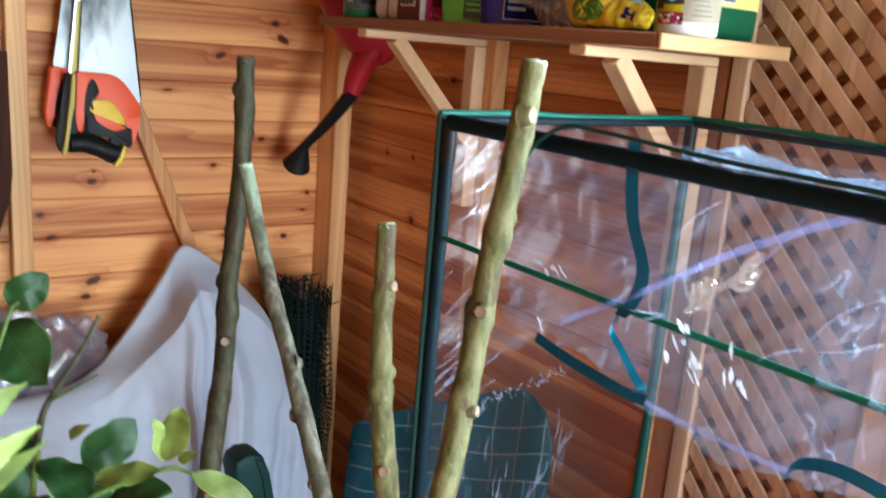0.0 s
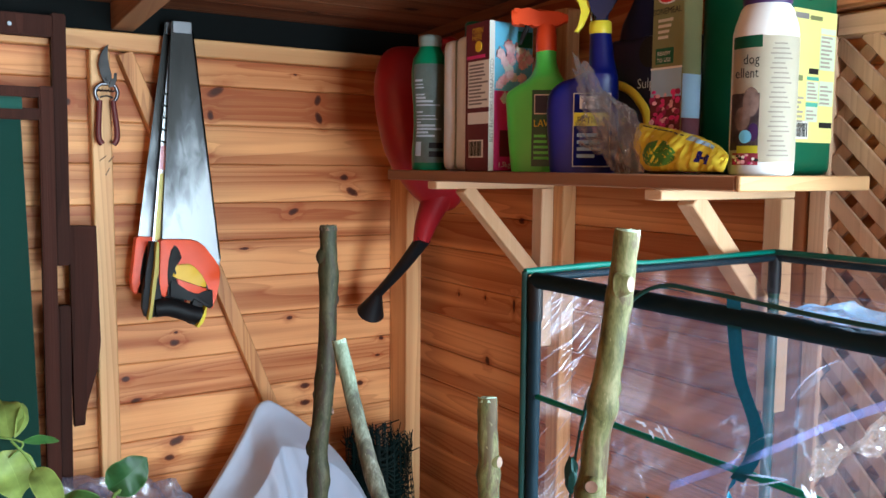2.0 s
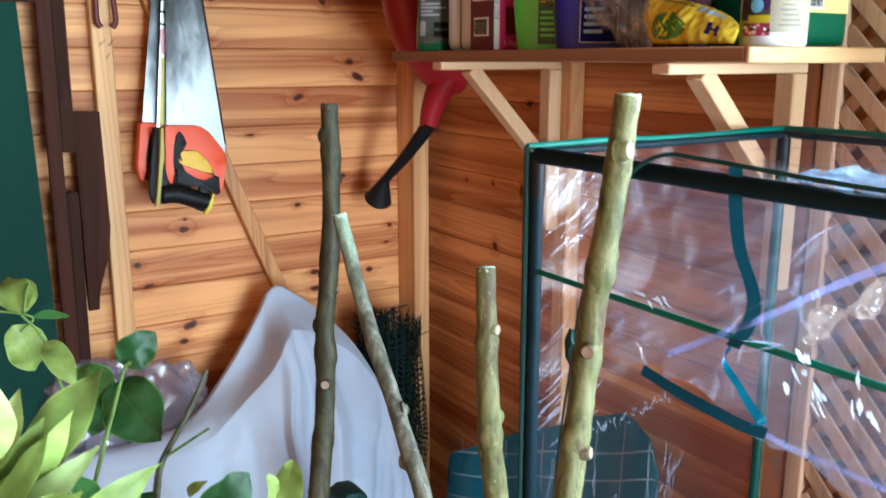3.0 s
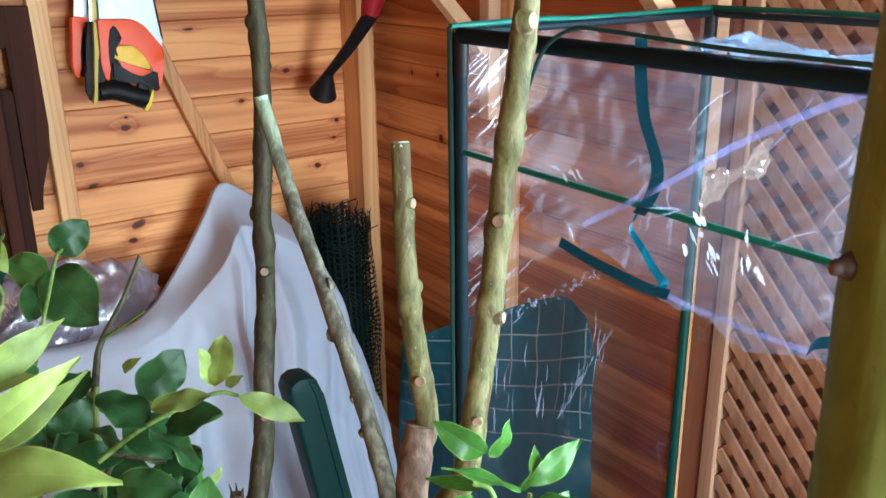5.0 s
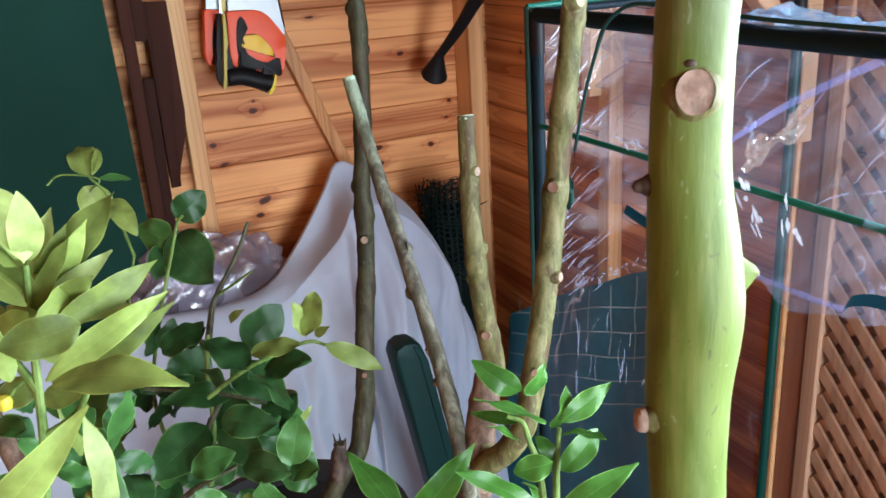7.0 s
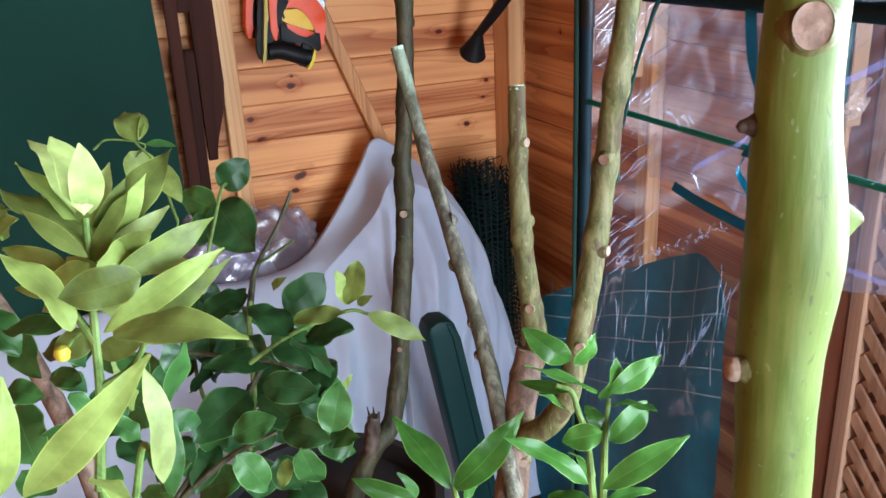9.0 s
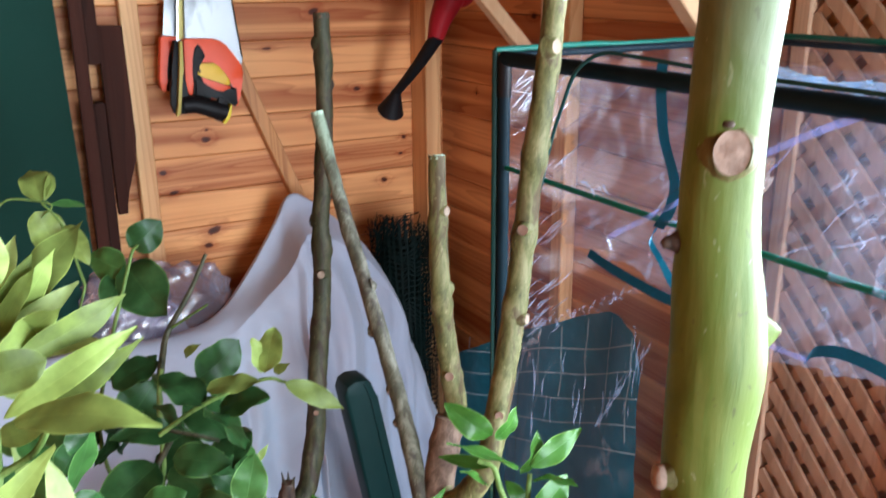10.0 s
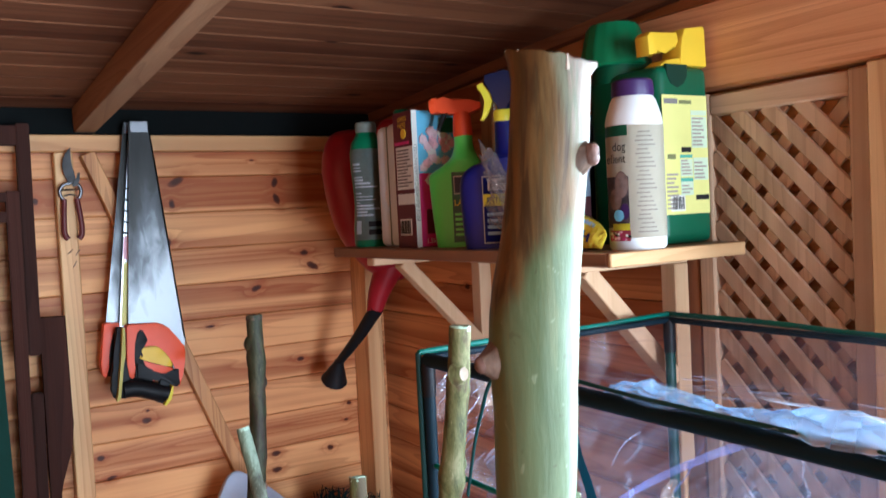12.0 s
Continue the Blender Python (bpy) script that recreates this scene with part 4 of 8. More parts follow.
part("body_half", box(0.952, 1.12, 1.794, 1.838, SHELF, SHELF + 0.264, 0.020, seg=4), CREAM, t_)
part("cap", lathe([(0.020, SHELF + 0.266), (0.021, SHELF + 0.270), (0.021, SHELF + 0.292), (0.018, SHELF + 0.296)], (0.99, 1.772, 0), 20), JUG_GREEN, t_, "dark green cap")

# maroon and pink feed box
t_ = thing("plant_feed_box", (1.03, 1.69, SHELF), "maroon and pink cardboard box with flower picture", "box")
part("carton", box(0.942, 1.044, 1.655, 1.734, SHELF, SHELF + 0.282, 0.0015), MAROON_CARD, t_)
L, U = (0, -1, 0), (0, 0, 1)      # on the shelf's front side
R_, S_ = (1, 0, 0), (0, 0, 1)     # on the side that faces the doorway
X0, Y0 = 0.942, 1.655
part("side_panel", panel((X0 + 0.012, Y0, SHELF + 0.002), R_, S_, 0.090, 0.150), PINK, t_, "bright pink lower panel")
part("side_panel", panel((X0 + 0.012, Y0, SHELF + 0.152), R_, S_, 0.090, 0.128), SKYBLUE, t_, "blue sky picture")
part("side_panel", panel((X0, Y0, SHELF + 0.001), R_, S_, 0.012, 0.280), PAPER, t_, "white edge strip")
lettering("wording", "BEST FLOWERS GUARANTEED", 0.0115, (X0 + 0.0095, Y0 - 0.0012, SHELF + 0.055), (0, 0, 1), (-1, 0, 0), GREY_INK, t_)
PALE_ROSE = plain("pale_blossom_print", (0.80, 0.58, 0.62), 0.5, vary=0.2, scale=160, big=60)
rnd = random.Random(4)
for k in range(30):
    cx, cz = rnd.uniform(0.022, 0.092), rnd.uniform(0.128, 0.250)
    bm = bmesh.new()
    n = 9
    ring = []
    for i in range(2 * n):
        a = math.pi * i / n
        r = rnd.uniform(0.0085, 0.0125) * (1.0 if i % 2 else 0.72)
        ring.append((X0 + cx + r * math.cos(a), SHELF + cz + r * math.sin(a)))
    plate(ring, Y0 - 0.0012 - 0.00012 * k, Y0 - 0.0006, bm=bm)
    part("blossom", bm, (ROSE, PALE_ROSE, PAPER, ROSE, PALE_ROSE)[k % 5], t_)
part("badge", panel((X0 + 0.062, Y0 - 0.0065, SHELF + 0.235), R_, S_, 0.034, 0.030), JUG_GREEN, t_)
part("badge", panel((X0 + 0.026, Y0 - 0.0008, SHELF + 0.028), R_, S_, 0.032, 0.050), MAROON_CARD, t_)
lettering("wording", "1.5kg", 0.014, (X0 + 0.022, Y0 - 0.0012, SHELF + 0.008), R_, S_, PAPER, t_)
lettering("wording", "OPEN", 0.0150, (X0 - 0.0012, 1.711, SHELF + 0.261), L, U, YELLOW, t_, 0.95)
lettering("wording", "HERE", 0.0150, (X0 - 0.0012, 1.711, SHELF + 0.2485), L, U, YELLOW, t_, 0.95)
part("tab", lathe([(0.0105, 0.0), (0.0105, 0.0012), (0.001, 0.0012)], (X0, 1.690, SHELF + 0.236), 16, m=Matrix.Rotation(radians(-90), 3, "Y")), YELLOW, t_)
part("info_panel", panel((X0, 1.724, SHELF + 0.121), L, U, 0.070, 0.088), PAPER, t_)
part("print", bars((X0 - 0.0008, 1.720, SHELF + 0.125), L, U, 0.062, 0.080, 12, 8), GREY_INK, t_)
part("info_panel", panel((X0, 1.724, SHELF + 0.090), L, U, 0.070, 0.022), PAPER, t_)
part("barcode_panel", panel((X0, 1.720, SHELF + 0.026), L, U, 0.048, 0.034), PAPER, t_)
bm = bmesh.new()
for i in range(11):
    panel((X0 - 0.0008, 1.717 - i * 0.0038, SHELF + 0.029), L, U, 0.0022 if i % 3 else 0.0012, 0.028, bm=bm)
part("print", bm, INK, t_)
part("stripe", panel((X0 - 0.0002, 1.728, SHELF + 0.214), L, U, 0.060, 0.006), PINK, t_)


def spray_frame(x, y, turn):
    """Axes for a spray bottle seen from its printed side: width to its trigger side, depth, height."""
    n = Matrix.Rotation(radians(turn), 3, "Z") @ Vector((0, -1, 0))
    m = Matrix((Vector((n.y, -n.x, 0)), n, Vector((0, 0, 1)))).transposed().to_4x4()
    m.translation = (x, y, SHELF)
    return m


def spray_body(rows, m, depth=0.031, sides=40):
    """A bottle that bulges out below its trigger: rows of height, reach to the trigger side, reach to the back."""
    path = smooth_path([Vector(q) for q in rows], 5)
    bm = bmesh.new()
    rings = []
    for q in path:
        half, mid = (q.y + q.z) / 2, (q.y - q.z) / 2
        deep = min(depth, half * 1.02)
        ring = []
        for k in range(sides):
            a = 2 * math.pi * k / sides
            c, w = math.cos(a), math.sin(a)
            p = 2.0 + 1.0 * min(1.0, max(0.0, (half - 0.02) / 0.02))
            f = (abs(c) ** p + abs(w) ** p) ** (-1 / p)
            ring.append(bm.verts.new(m @ Vector((mid + half * c * f, deep * w * f, q.x))))
        rings.append(ring)
    for a, b in zip(rings, rings[1:]):
        for k in range(sides):
            bm.faces.new((a[k], a[(k + 1) % sides], b[(k + 1) % sides], b[k]))
    bm.faces.new(rings[0][::-1])
    bm.faces.new(rings[-1])
    bmesh.ops.recalc_face_normals(bm, faces=bm.faces)
    return bm


def label_patch(m, w0, w1, h0, h1, out=0.0312):
    """A patch on the printed side, from the trigger side's edge w0 to the back's edge w1."""
    return panel(m @ Vector((w0, out, h0)), m.to_3x3() @ Vector((-1, 0, 0)), (0, 0, 1), w0 - w1, h1 - h0)


# green spray bottle
t_ = thing("green_spray_bottle", (1.015, 1.578, SHELF), "lime green spray bottle with orange trigger head", "spray bottle")
m = spray_frame(1.015, 1.578, -39.3)
part("body", spray_body([(0.0, 0.058, 0.026), (0.005, 0.061, 0.030), (0.05, 0.066, 0.033), (0.107, 0.0705, 0.036), (0.140, 0.0715, 0.037), (0.1527, 0.0600, 0.037), (0.166, 0.0385, 0.035), (0.1803, 0.0255, 0.027), (0.200, 0.0190, 0.0200), (0.222, 0.0183, 0.0190)], m), LIME, t_)
part("collar", lathe([(0.0188, 0.219), (0.0195, 0.222), (0.0190, 0.248), (0.0165, 0.268)], (0, 0, 0), 26, m=m), ORANGE, t_)
head = part("head", plate([(-0.0385, 0.2725), (-0.040, 0.279), (-0.0385, 0.2850), (-0.020, 0.2905), (0.0128, 0.2954), (0.034, 0.2945), (0.048, 0.2985), (0.060, 0.2985), (0.0615, 0.268), (0.050, 0.2665), (0.034, 0.2705), (0.026, 0.2640), (-0.019, 0.2645)], -0.0125, 0.0125, 0.004, m=m), ORANGE, t_)
part("nozzle", stem([m @ Vector((0.052, 0, 0.283)), m @ Vector((0.064, 0, 0.2825))], 0.0150, 0.0140, 20, 2), ORANGE, head)
part("nozzle_ring", stem([m @ Vector((0.0635, 0, 0.2825)), m @ Vector((0.0665, 0, 0.2825))], 0.0110, 0.0105, 20, 2), BLACK, head)
part("lever", plate([(0.030, 0.272), (0.037, 0.272), (0.043, 0.258), (0.049, 0.243), (0.0495, 0.234), (0.045, 0.234), (0.040, 0.246), (0.033, 0.258)], -0.006, 0.006, 0.002, m=m), BLACK, head)
lab = part("label", label_patch(m, 0.0235, -0.026, 0.010, 0.148), JUG_GREEN, t_, "dark green printed label")
part("logo", label_patch(m, 0.0195, -0.022, 0.1045, 0.140, 0.0322), PAPER, lab)
part("logo", label_patch(m, 0.0180, -0.020, 0.1065, 0.138, 0.0330), NAVY, lab)
lettering("wording", "LAWN", 0.0185, m @ Vector((0.0205, 0.0330, 0.082)), m.to_3x3() @ Vector((-1, 0, 0)), (0, 0, 1), LEMON, lab, 0.85)
part("print", bars(m @ Vector((0.0195, 0.0326, 0.020)), m.to_3x3() @ Vector((-1, 0, 0)), (0, 0, 1), 0.036, 0.050, 5, 12), LIME, lab)

# blue spray bottle
t_ = thing("blue_spray_bottle", (1.0, 1.418, SHELF), "dark blue spray bottle with yellow trigger", "spray bottle")
m = spray_frame(1.0, 1.418, -42.8)
part("body", spray_body([(0.0, 0.077, 0.026), (0.005, 0.080, 0.030), (0.06, 0.0845, 0.033), (0.122, 0.0858, 0.033), (0.1473, 0.0700, 0.032), (0.1585, 0.0430, 0.031), (0.1680, 0.0240, 0.0290), (0.180, 0.0185, 0.0260), (0.205, 0.0175, 0.0215), (0.232, 0.0170, 0.0175)], m), BLUE, t_)
part("collar", lathe([(0.0180, 0.2305), (0.0188, 0.233), (0.0184, 0.2485), (0.0160, 0.2515)], (0, 0, 0), 26, m=m), LEMON, t_)
head = part("head", plate([(0.010, 0.2515), (0.012, 0.268), (0.017, 0.284), (0.033, 0.299), (0.031, 0.316), (-0.004, 0.323), (-0.030, 0.317), (-0.035, 0.301), (-0.022, 0.287), (-0.0125, 0.272), (-0.011, 0.2515)], -0.012, 0.012, 0.004, m=m), NAVY, t_)
part("return_spring", stem([m @ Vector((0.0165 - 0.0018 * (k % 2), 0.006 * (-1) ** k, 0.2535 + 0.0032 * k)) for k in range(7)], 0.0012, 0.0012, 6, 2), PAPER, head)
part("lever", plate([(0.0455, 0.291), (0.046, 0.299), (0.038, 0.303), (0.020, 0.302), (0.0165, 0.288), (0.0165, 0.2751), (0.0185, 0.2680), (0.0230, 0.2560), (0.0290, 0.2435), (0.0374, 0.2338), (0.0437, 0.2352), (0.0375, 0.2440), (0.0325, 0.2545), (0.0305, 0.2660), (0.0315, 0.2740), (0.0375, 0.2822)], -0.0075, 0.0075, 0.0025, m=m), LEMON, head)
edge = part("label_edge", label_patch(m, 0.0413, -0.020, 0.0098, 0.1313), BEIGE, t_)
lab = part("label", label_patch(m, 0.0398, -0.0185, 0.0113, 0.1298, 0.0318), BLUE_PAPER, t_)
part("logo", label_patch(m, 0.031, -0.014, 0.1055, 0.1265, 0.0324), PAPER, lab)
part("band", label_patch(m, 0.0398, -0.0185, 0.0772, 0.0990, 0.0324), LEMON, lab)
lettering("wording", "PATIO &", 0.0150, m @ Vector((0.0345, 0.0334, 0.0822)), m.to_3x3() @ Vector((-1, 0, 0)), (0, 0, 1), INK, lab, 0.85)
part("print", bars(m @ Vector((0.034, 0.0330, 0.022)), m.to_3x3() @ Vector((-1, 0, 0)), (0, 0, 1), 0.044, 0.046, 4, 21), PALE_BLUE, lab)

# dark bottle behind
t_ = thing("dark_bottle", (1.12, 1.42, SHELF), "blue-black flat bottle with a yellow handle", "bottle")
part("body", box(1.085, 1.155, 1.322, 1.492, SHELF, SHELF + 0.235, 0.014, seg=3), NAVY, t_)
part("neck", lathe([(0.05, SHELF + 0.230), (0.044, SHELF + 0.262), (0.030, SHELF + 0.290), (0.024, SHELF + 0.305)], (1.12, 1.43, 0), 20, 0.65, 1.2), NAVY, t_)
part("handle", stem([(1.080, 1.480, SHELF + 0.146), (1.076, 1.455, SHELF + 0.154), (1.074, 1.419, SHELF + 0.141), (1.073, 1.391, SHELF + 0.117), (1.073, 1.377, SHELF + 0.094), (1.075, 1.374, SHELF + 0.06), (1.079, 1.378, SHELF + 0.02)], 0.0075, 0.0078, 14), YELLOW, t_)
part("logo", lathe([(0.026, 0.0), (0.026, 0.0010), (0.001, 0.0010)], (1.0848, 1.385, SHELF + 0.205), 22, m=Matrix.Rotation(radians(-90), 3, "Y")), INK, t_)
lettering("wording", "Sulp", 0.024, (1.0838, 1.414, SHELF + 0.145), L, U, CREAM, t_)

# bonemeal carton
t_ = thing("bonemeal_box", (1.03, 1.27, SHELF), "olive green bonemeal carton with pink flowers", "box")
BY1, BY0, X1 = 1.299, 1.236, 0.998
part("carton", box(X1, 1.040, BY0, BY1, SHELF, SHELF + 0.300, 0.0015), SAGE, t_)
part("picture", panel((X1, BY1 - 0.001, SHELF + 0.118), L, U, 0.061, 0.042), PALE_BLUE, t_, "pale sky picture")
part("picture", panel((X1, BY1 - 0.001, SHELF + 0.002), L, U, 0.061, 0.116), MAROON_CARD, t_, "flower bed picture")
part("picture", panel((X1 + 0.001, BY0, SHELF + 0.085), R_, S_, 0.040, 0.066), PALE_BLUE, t_)
part("picture", panel((X1 + 0.001, BY0, SHELF + 0.002), R_, S_, 0.040, 0.083), MAROON_CARD, t_)
part("stripe", panel((X1 - 0.0003, BY1, SHELF + 0.160), L, U, 0.063, 0.003), PAPER, t_)
rnd = random.Random(9)
DEEP_PINK = plain("deep_pink_print", (0.30, 0.02, 0.09), 0.5)
for k in range(60):
    cy, cz, r = rnd.uniform(BY0 + 0.005, BY1 - 0.005), SHELF + 0.040 + 0.088 * rnd.random() ** 0.8, rnd.uniform(0.0030, 0.0058)
    h = 0.0010 + 0.00005 * k
    part("blossom", lathe([(r, 0.0), (r, h), (0.0005, h + 0.0003)], (X1, cy, cz), 7, sx=rnd.uniform(0.6, 1.0), turn=rnd.uniform(0, 90), m=Matrix.Rotation(radians(-90), 3, "Y")), (PINK, ROSE, DEEP_PINK, PINK)[k % 4], t_)
lettering("wording", "BONEMEAL", 0.0135, (X1 - 0.001, BY1 - 0.001, SHELF + 0.243), L, U, INK, t_, 0.84)
part("logo", lathe([(0.020, 0.0), (0.020, 0.0010), (0.001, 0.0010)], (X1, 1.268, SHELF + 0.268), 20, sx=0.5, m=Matrix.Rotation(radians(-90), 3, "Y")), PAPER, t_)
part("logo", lathe([(0.016, 0.0), (0.016, 0.0018), (0.001, 0.0018)], (X1, 1.268, SHELF + 0.268), 20, sx=0.5, m=Matrix.Rotation(radians(-90), 3, "Y")), plain("red_print", (0.55, 0.02, 0.02), 0.5), t_)
part("print", bars((X1 - 0.0006, 1.286, SHELF + 0.204), L, U, 0.034, 0.034, 4, 31), BEIGE, t_)
part("badge", panel((X1, 1.290, SHELF + 0.168), L, U, 0.036, 0.024), JUG_GREEN, t_)
lettering("wording", "READY", 0.0085, (X1 - 0.0012, 1.286, SHELF + 0.181), L, U, PAPER, t_)
lettering("wording", "TO USE", 0.0085, (X1 - 0.0012, 1.287, SHELF + 0.171), L, U, PAPER, t_)

# big green jug with a yellow handle
t_ = thing("weedkiller_jug", (1.12, 1.19, SHELF), "large dark green jug with yellow cap and handle and yellow label", "jug")
part("body", box(1.075, 1.190, 1.108, 1.272, SHELF, SHELF + 0.285, 0.016, seg=3), JUG_GREEN, t_)
part("shoulder", lathe([(0.054, SHELF + 0.272), (0.053, SHELF + 0.296), (0.050, SHELF + 0.314)], (1.125, 1.236, 0), 28, 0.95, 0.80, 0, 3.0), JUG_GREEN, t_)
bm = lathe([(0.0575, SHELF + 0.302), (0.0600, SHELF + 0.306), (0.0585, SHELF + 0.315), (0.0520, SHELF + 0.345), (0.0465, SHELF + 0.368), (0.0410, SHELF + 0.376), (0.010, SHELF + 0.377)], (1.117, 1.248, 0), 64)
for k, v in enumerate(bm.verts):
    d = v.co - Vector((1.117, 1.248, v.co.z))
    v.co -= d * (0.022 if k % 4 == 0 else 0.0)
part("lid", bm, plain("mid_green_plastic", (0.012, 0.165, 0.060), 0.35, coat=0.1), t_, "round ribbed green lid")
# flat plate on the jug; the hollow's shade is only its dark colour
part("handle_opening", plate([(1.092, SHELF + 0.2865), (1.140, SHELF + 0.2865), (1.138, SHELF + 0.268), (1.130, SHELF + 0.256), (1.116, SHELF + 0.250), (1.102, SHELF + 0.256), (1.094, SHELF + 0.268)], 1.1068, 1.112), plain("shaded_green_plastic", (0.004, 0.035, 0.020), 0.5), t_, "dark plate painted as the shaded hollow under the handle", smooth=False)
part("spout_cap", plate([(1.128, SHELF + 0.286), (1.190, SHELF + 0.286), (1.188, SHELF + 0.346), (1.184, SHELF + 0.352), (1.142, SHELF + 0.346), (1.134, SHELF + 0.330)], 1.110, 1.152, 0.004), YELLOW, t_, "yellow cap")
part("handle", plate([(1.066, SHELF + 0.300), (1.064, SHELF + 0.330), (1.070, SHELF + 0.337), (1.130, SHELF + 0.340), (1.134, SHELF + 0.326), (1.124, SHELF + 0.312), (1.100, SHELF + 0.309), (1.084, SHELF + 0.303)], 1.116, 1.146, 0.005), YELLOW, t_)
part("handle_root", plate([(1.084, SHELF + 0.284), (1.132, SHELF + 0.284), (1.132, SHELF + 0.300), (1.118, SHELF + 0.296), (1.100, SHELF + 0.294)], 1.112, 1.150, 0.003), YELLOW, t_)
part("label", panel((1.080, 1.1078, SHELF + 0.048), R_, S_, 0.102, 0.190), LABEL_YELLOW, t_, "yellow printed label")
PALE_MINT = plain("pale_mint_print", (0.60, 0.70, 0.50), 0.5)
for k, (dx, dz, w, h, mm) in enumerate(((0.004, 0.176, 0.030, 0.008, GREY_INK), (0.038, 0.176, 0.028, 0.006, SAGE), (0.064, 0.158, 0.036, 0.008, PALE_MINT), (0.064, 0.106, 0.036, 0.050, PALE_MINT), (0.040, 0.099, 0.022, 0.008, INK), (0.036, 0.090, 0.028, 0.005, TEAL_PRINT),
                                        (0.036, 0.060, 0.028, 0.028, PALE_MINT), (0.036, 0.052, 0.028, 0.006, TEAL_PRINT), (0.036, 0.030, 0.028, 0.022, PALE_MINT), (0.008, 0.088, 0.018, 0.008, SAGE), (0.070, 0.022, 0.030, 0.008, INK), (0.012, 0.005, 0.032, 0.026, PAPER), (0.066, 0.054, 0.034, 0.036, PALE_MINT))):
    part("print", panel((1.080 + dx, 1.1072, SHELF + 0.048 + dz), R_, S_, w, h), mm, t_)
for x, z, w, h, rows, seed in ((1.084, 0.055, 0.026, 0.060, 9, 5), (1.118, 0.110, 0.024, 0.026, 5, 6), (1.146, 0.156, 0.032, 0.048, 8, 7), (1.118, 0.080, 0.024, 0.016, 3, 8), (1.148, 0.103, 0.030, 0.030, 5, 9)):
    part("print", bars((x, 1.1066, SHELF + z), R_, S_, w, h, rows, seed), FINE_PRINT, t_)
bm = bmesh.new()
for i in range(8):
    panel((1.095 + i * 0.0034, 1.1064, SHELF + 0.056), R_, S_, 0.0018 if i % 3 else 0.001, 0.020, bm=bm)
part("print", bm, INK, t_)

# white repellent bottle
WBX, WBY = 1.008, 1.098
t_ = thing("white_bottle", (WBX, WBY, SHELF), "white plastic bottle with a purple cap and beige label", "bottle")
prof = [(0.040, 0), (0.043, 0.004), (0.043, 0.190), (0.041, 0.202), (0.034, 0.224), (0.030, 0.230)]
part("body", lathe([(r, SHELF + h) for r, h in prof], (WBX, WBY, 0), 36), WHITE, t_)
part("cap", lathe([(0.031, SHELF + 0.230), (0.032, SHELF + 0.233), (0.031, SHELF + 0.252), (0.028, SHELF + 0.255)], (WBX, WBY, 0), 32), PURPLE, t_, "dark purple cap")


lab = part("label", wrap(WBX, WBY, [(0.0, 0.0), (0.0, 1.0)], 150, 330, 0.018, 0.185, 0.0436), BEIGE, t_)
part("band", wrap(WBX, WBY, [(0.0, 0.0), (0.0, 1.0)], 150, 212, 0.170, 0.186, 0.0440), JUG_GREEN, lab)
ROUND = [(0.0, 0.0), (0.0, 1.0)]


def spot(a, h, ra, rh, out, turn=0.0):
    """A round print on the white bottle, at an angle in degrees and a height."""
    def at(u, v):
        q, r = 2 * math.pi * u, v
        x, y = ra * r * math.cos(q), rh * r * math.sin(q)
        b = radians(a + x)
        return Vector((WBX + out * math.cos(b), WBY + out * math.sin(b), SHELF + h + y + turn * x))
    return sheet(at, 16, 2)


part("picture", wrap(WBX, WBY, ROUND, 150, 211, 0.034, 0.110, 0.0440), plain("mauve_print", (0.095, 0.072, 0.078), 0.5, vary=0.4, scale=150, big=60), lab)
part("picture", spot(196, 0.098, 15, 0.020, 0.0443), BROWN_PRINT, lab)
part("picture", spot(180, 0.076, 16, 0.016, 0.0443), BROWN_PRINT, lab)
part("picture", spot(202, 0.058, 9, 0.012, 0.0445), PURPLE, lab)
part("picture", spot(188, 0.052, 12, 0.009, 0.0446), SKYBLUE, lab)
part("picture", wrap(WBX, WBY, ROUND, 172, 211, 0.030, 0.040, 0.0447, 8), LEMON, lab)
part("picture", wrap(WBX, WBY, ROUND, 160, 212, 0.014, 0.030, 0.0442, 8), plain("red_flower_print", (0.45, 0.06, 0.10), 0.5, vary=0.3, scale=200, big=80), lab)
rnd = random.Random(14)
for k in range(22):
    part("blossom", spot(rnd.uniform(165, 210), rnd.uniform(0.015, 0.029), rnd.uniform(2, 4.5), rnd.uniform(0.0015, 0.003), 0.0446 + 0.00004 * k), (ROSE, PINK, PAPER, INK)[k % 4], lab)
for k in range(24):
    part("print", wrap(WBX, WBY, [(0.0, 0.0), (0.0, 1.0)], 226 + (k % 3) * 3, 268 - (k % 5) * 4, 0.026 + k * 0.0064, 0.0280 + k * 0.0064, 0.0440, 4), FINE_PRINT, lab)
q = Vector((math.cos(radians(196)), math.sin(radians(196)), 0))
side = Vector((-q.y, q.x, 0))
lettering("wording", "dog", 0.019, Vector((WBX, WBY, SHELF + 0.148)) + q * 0.0462 - side * 0.012, side, (0, 0, 1), INK, t_, 0.8)
lettering("wording", "ellent", 0.019, Vector((WBX, WBY, SHELF + 0.130)) + q * 0.0462 - side * 0.022, side, (0, 0, 1), INK, t_, 0.75)

# yellow packet in a clear bag
t_ = thing("yellow_packet", (0.95, 1.21, SHELF), "crumpled yellow and green plastic packet lying in a clear bag", "packet")


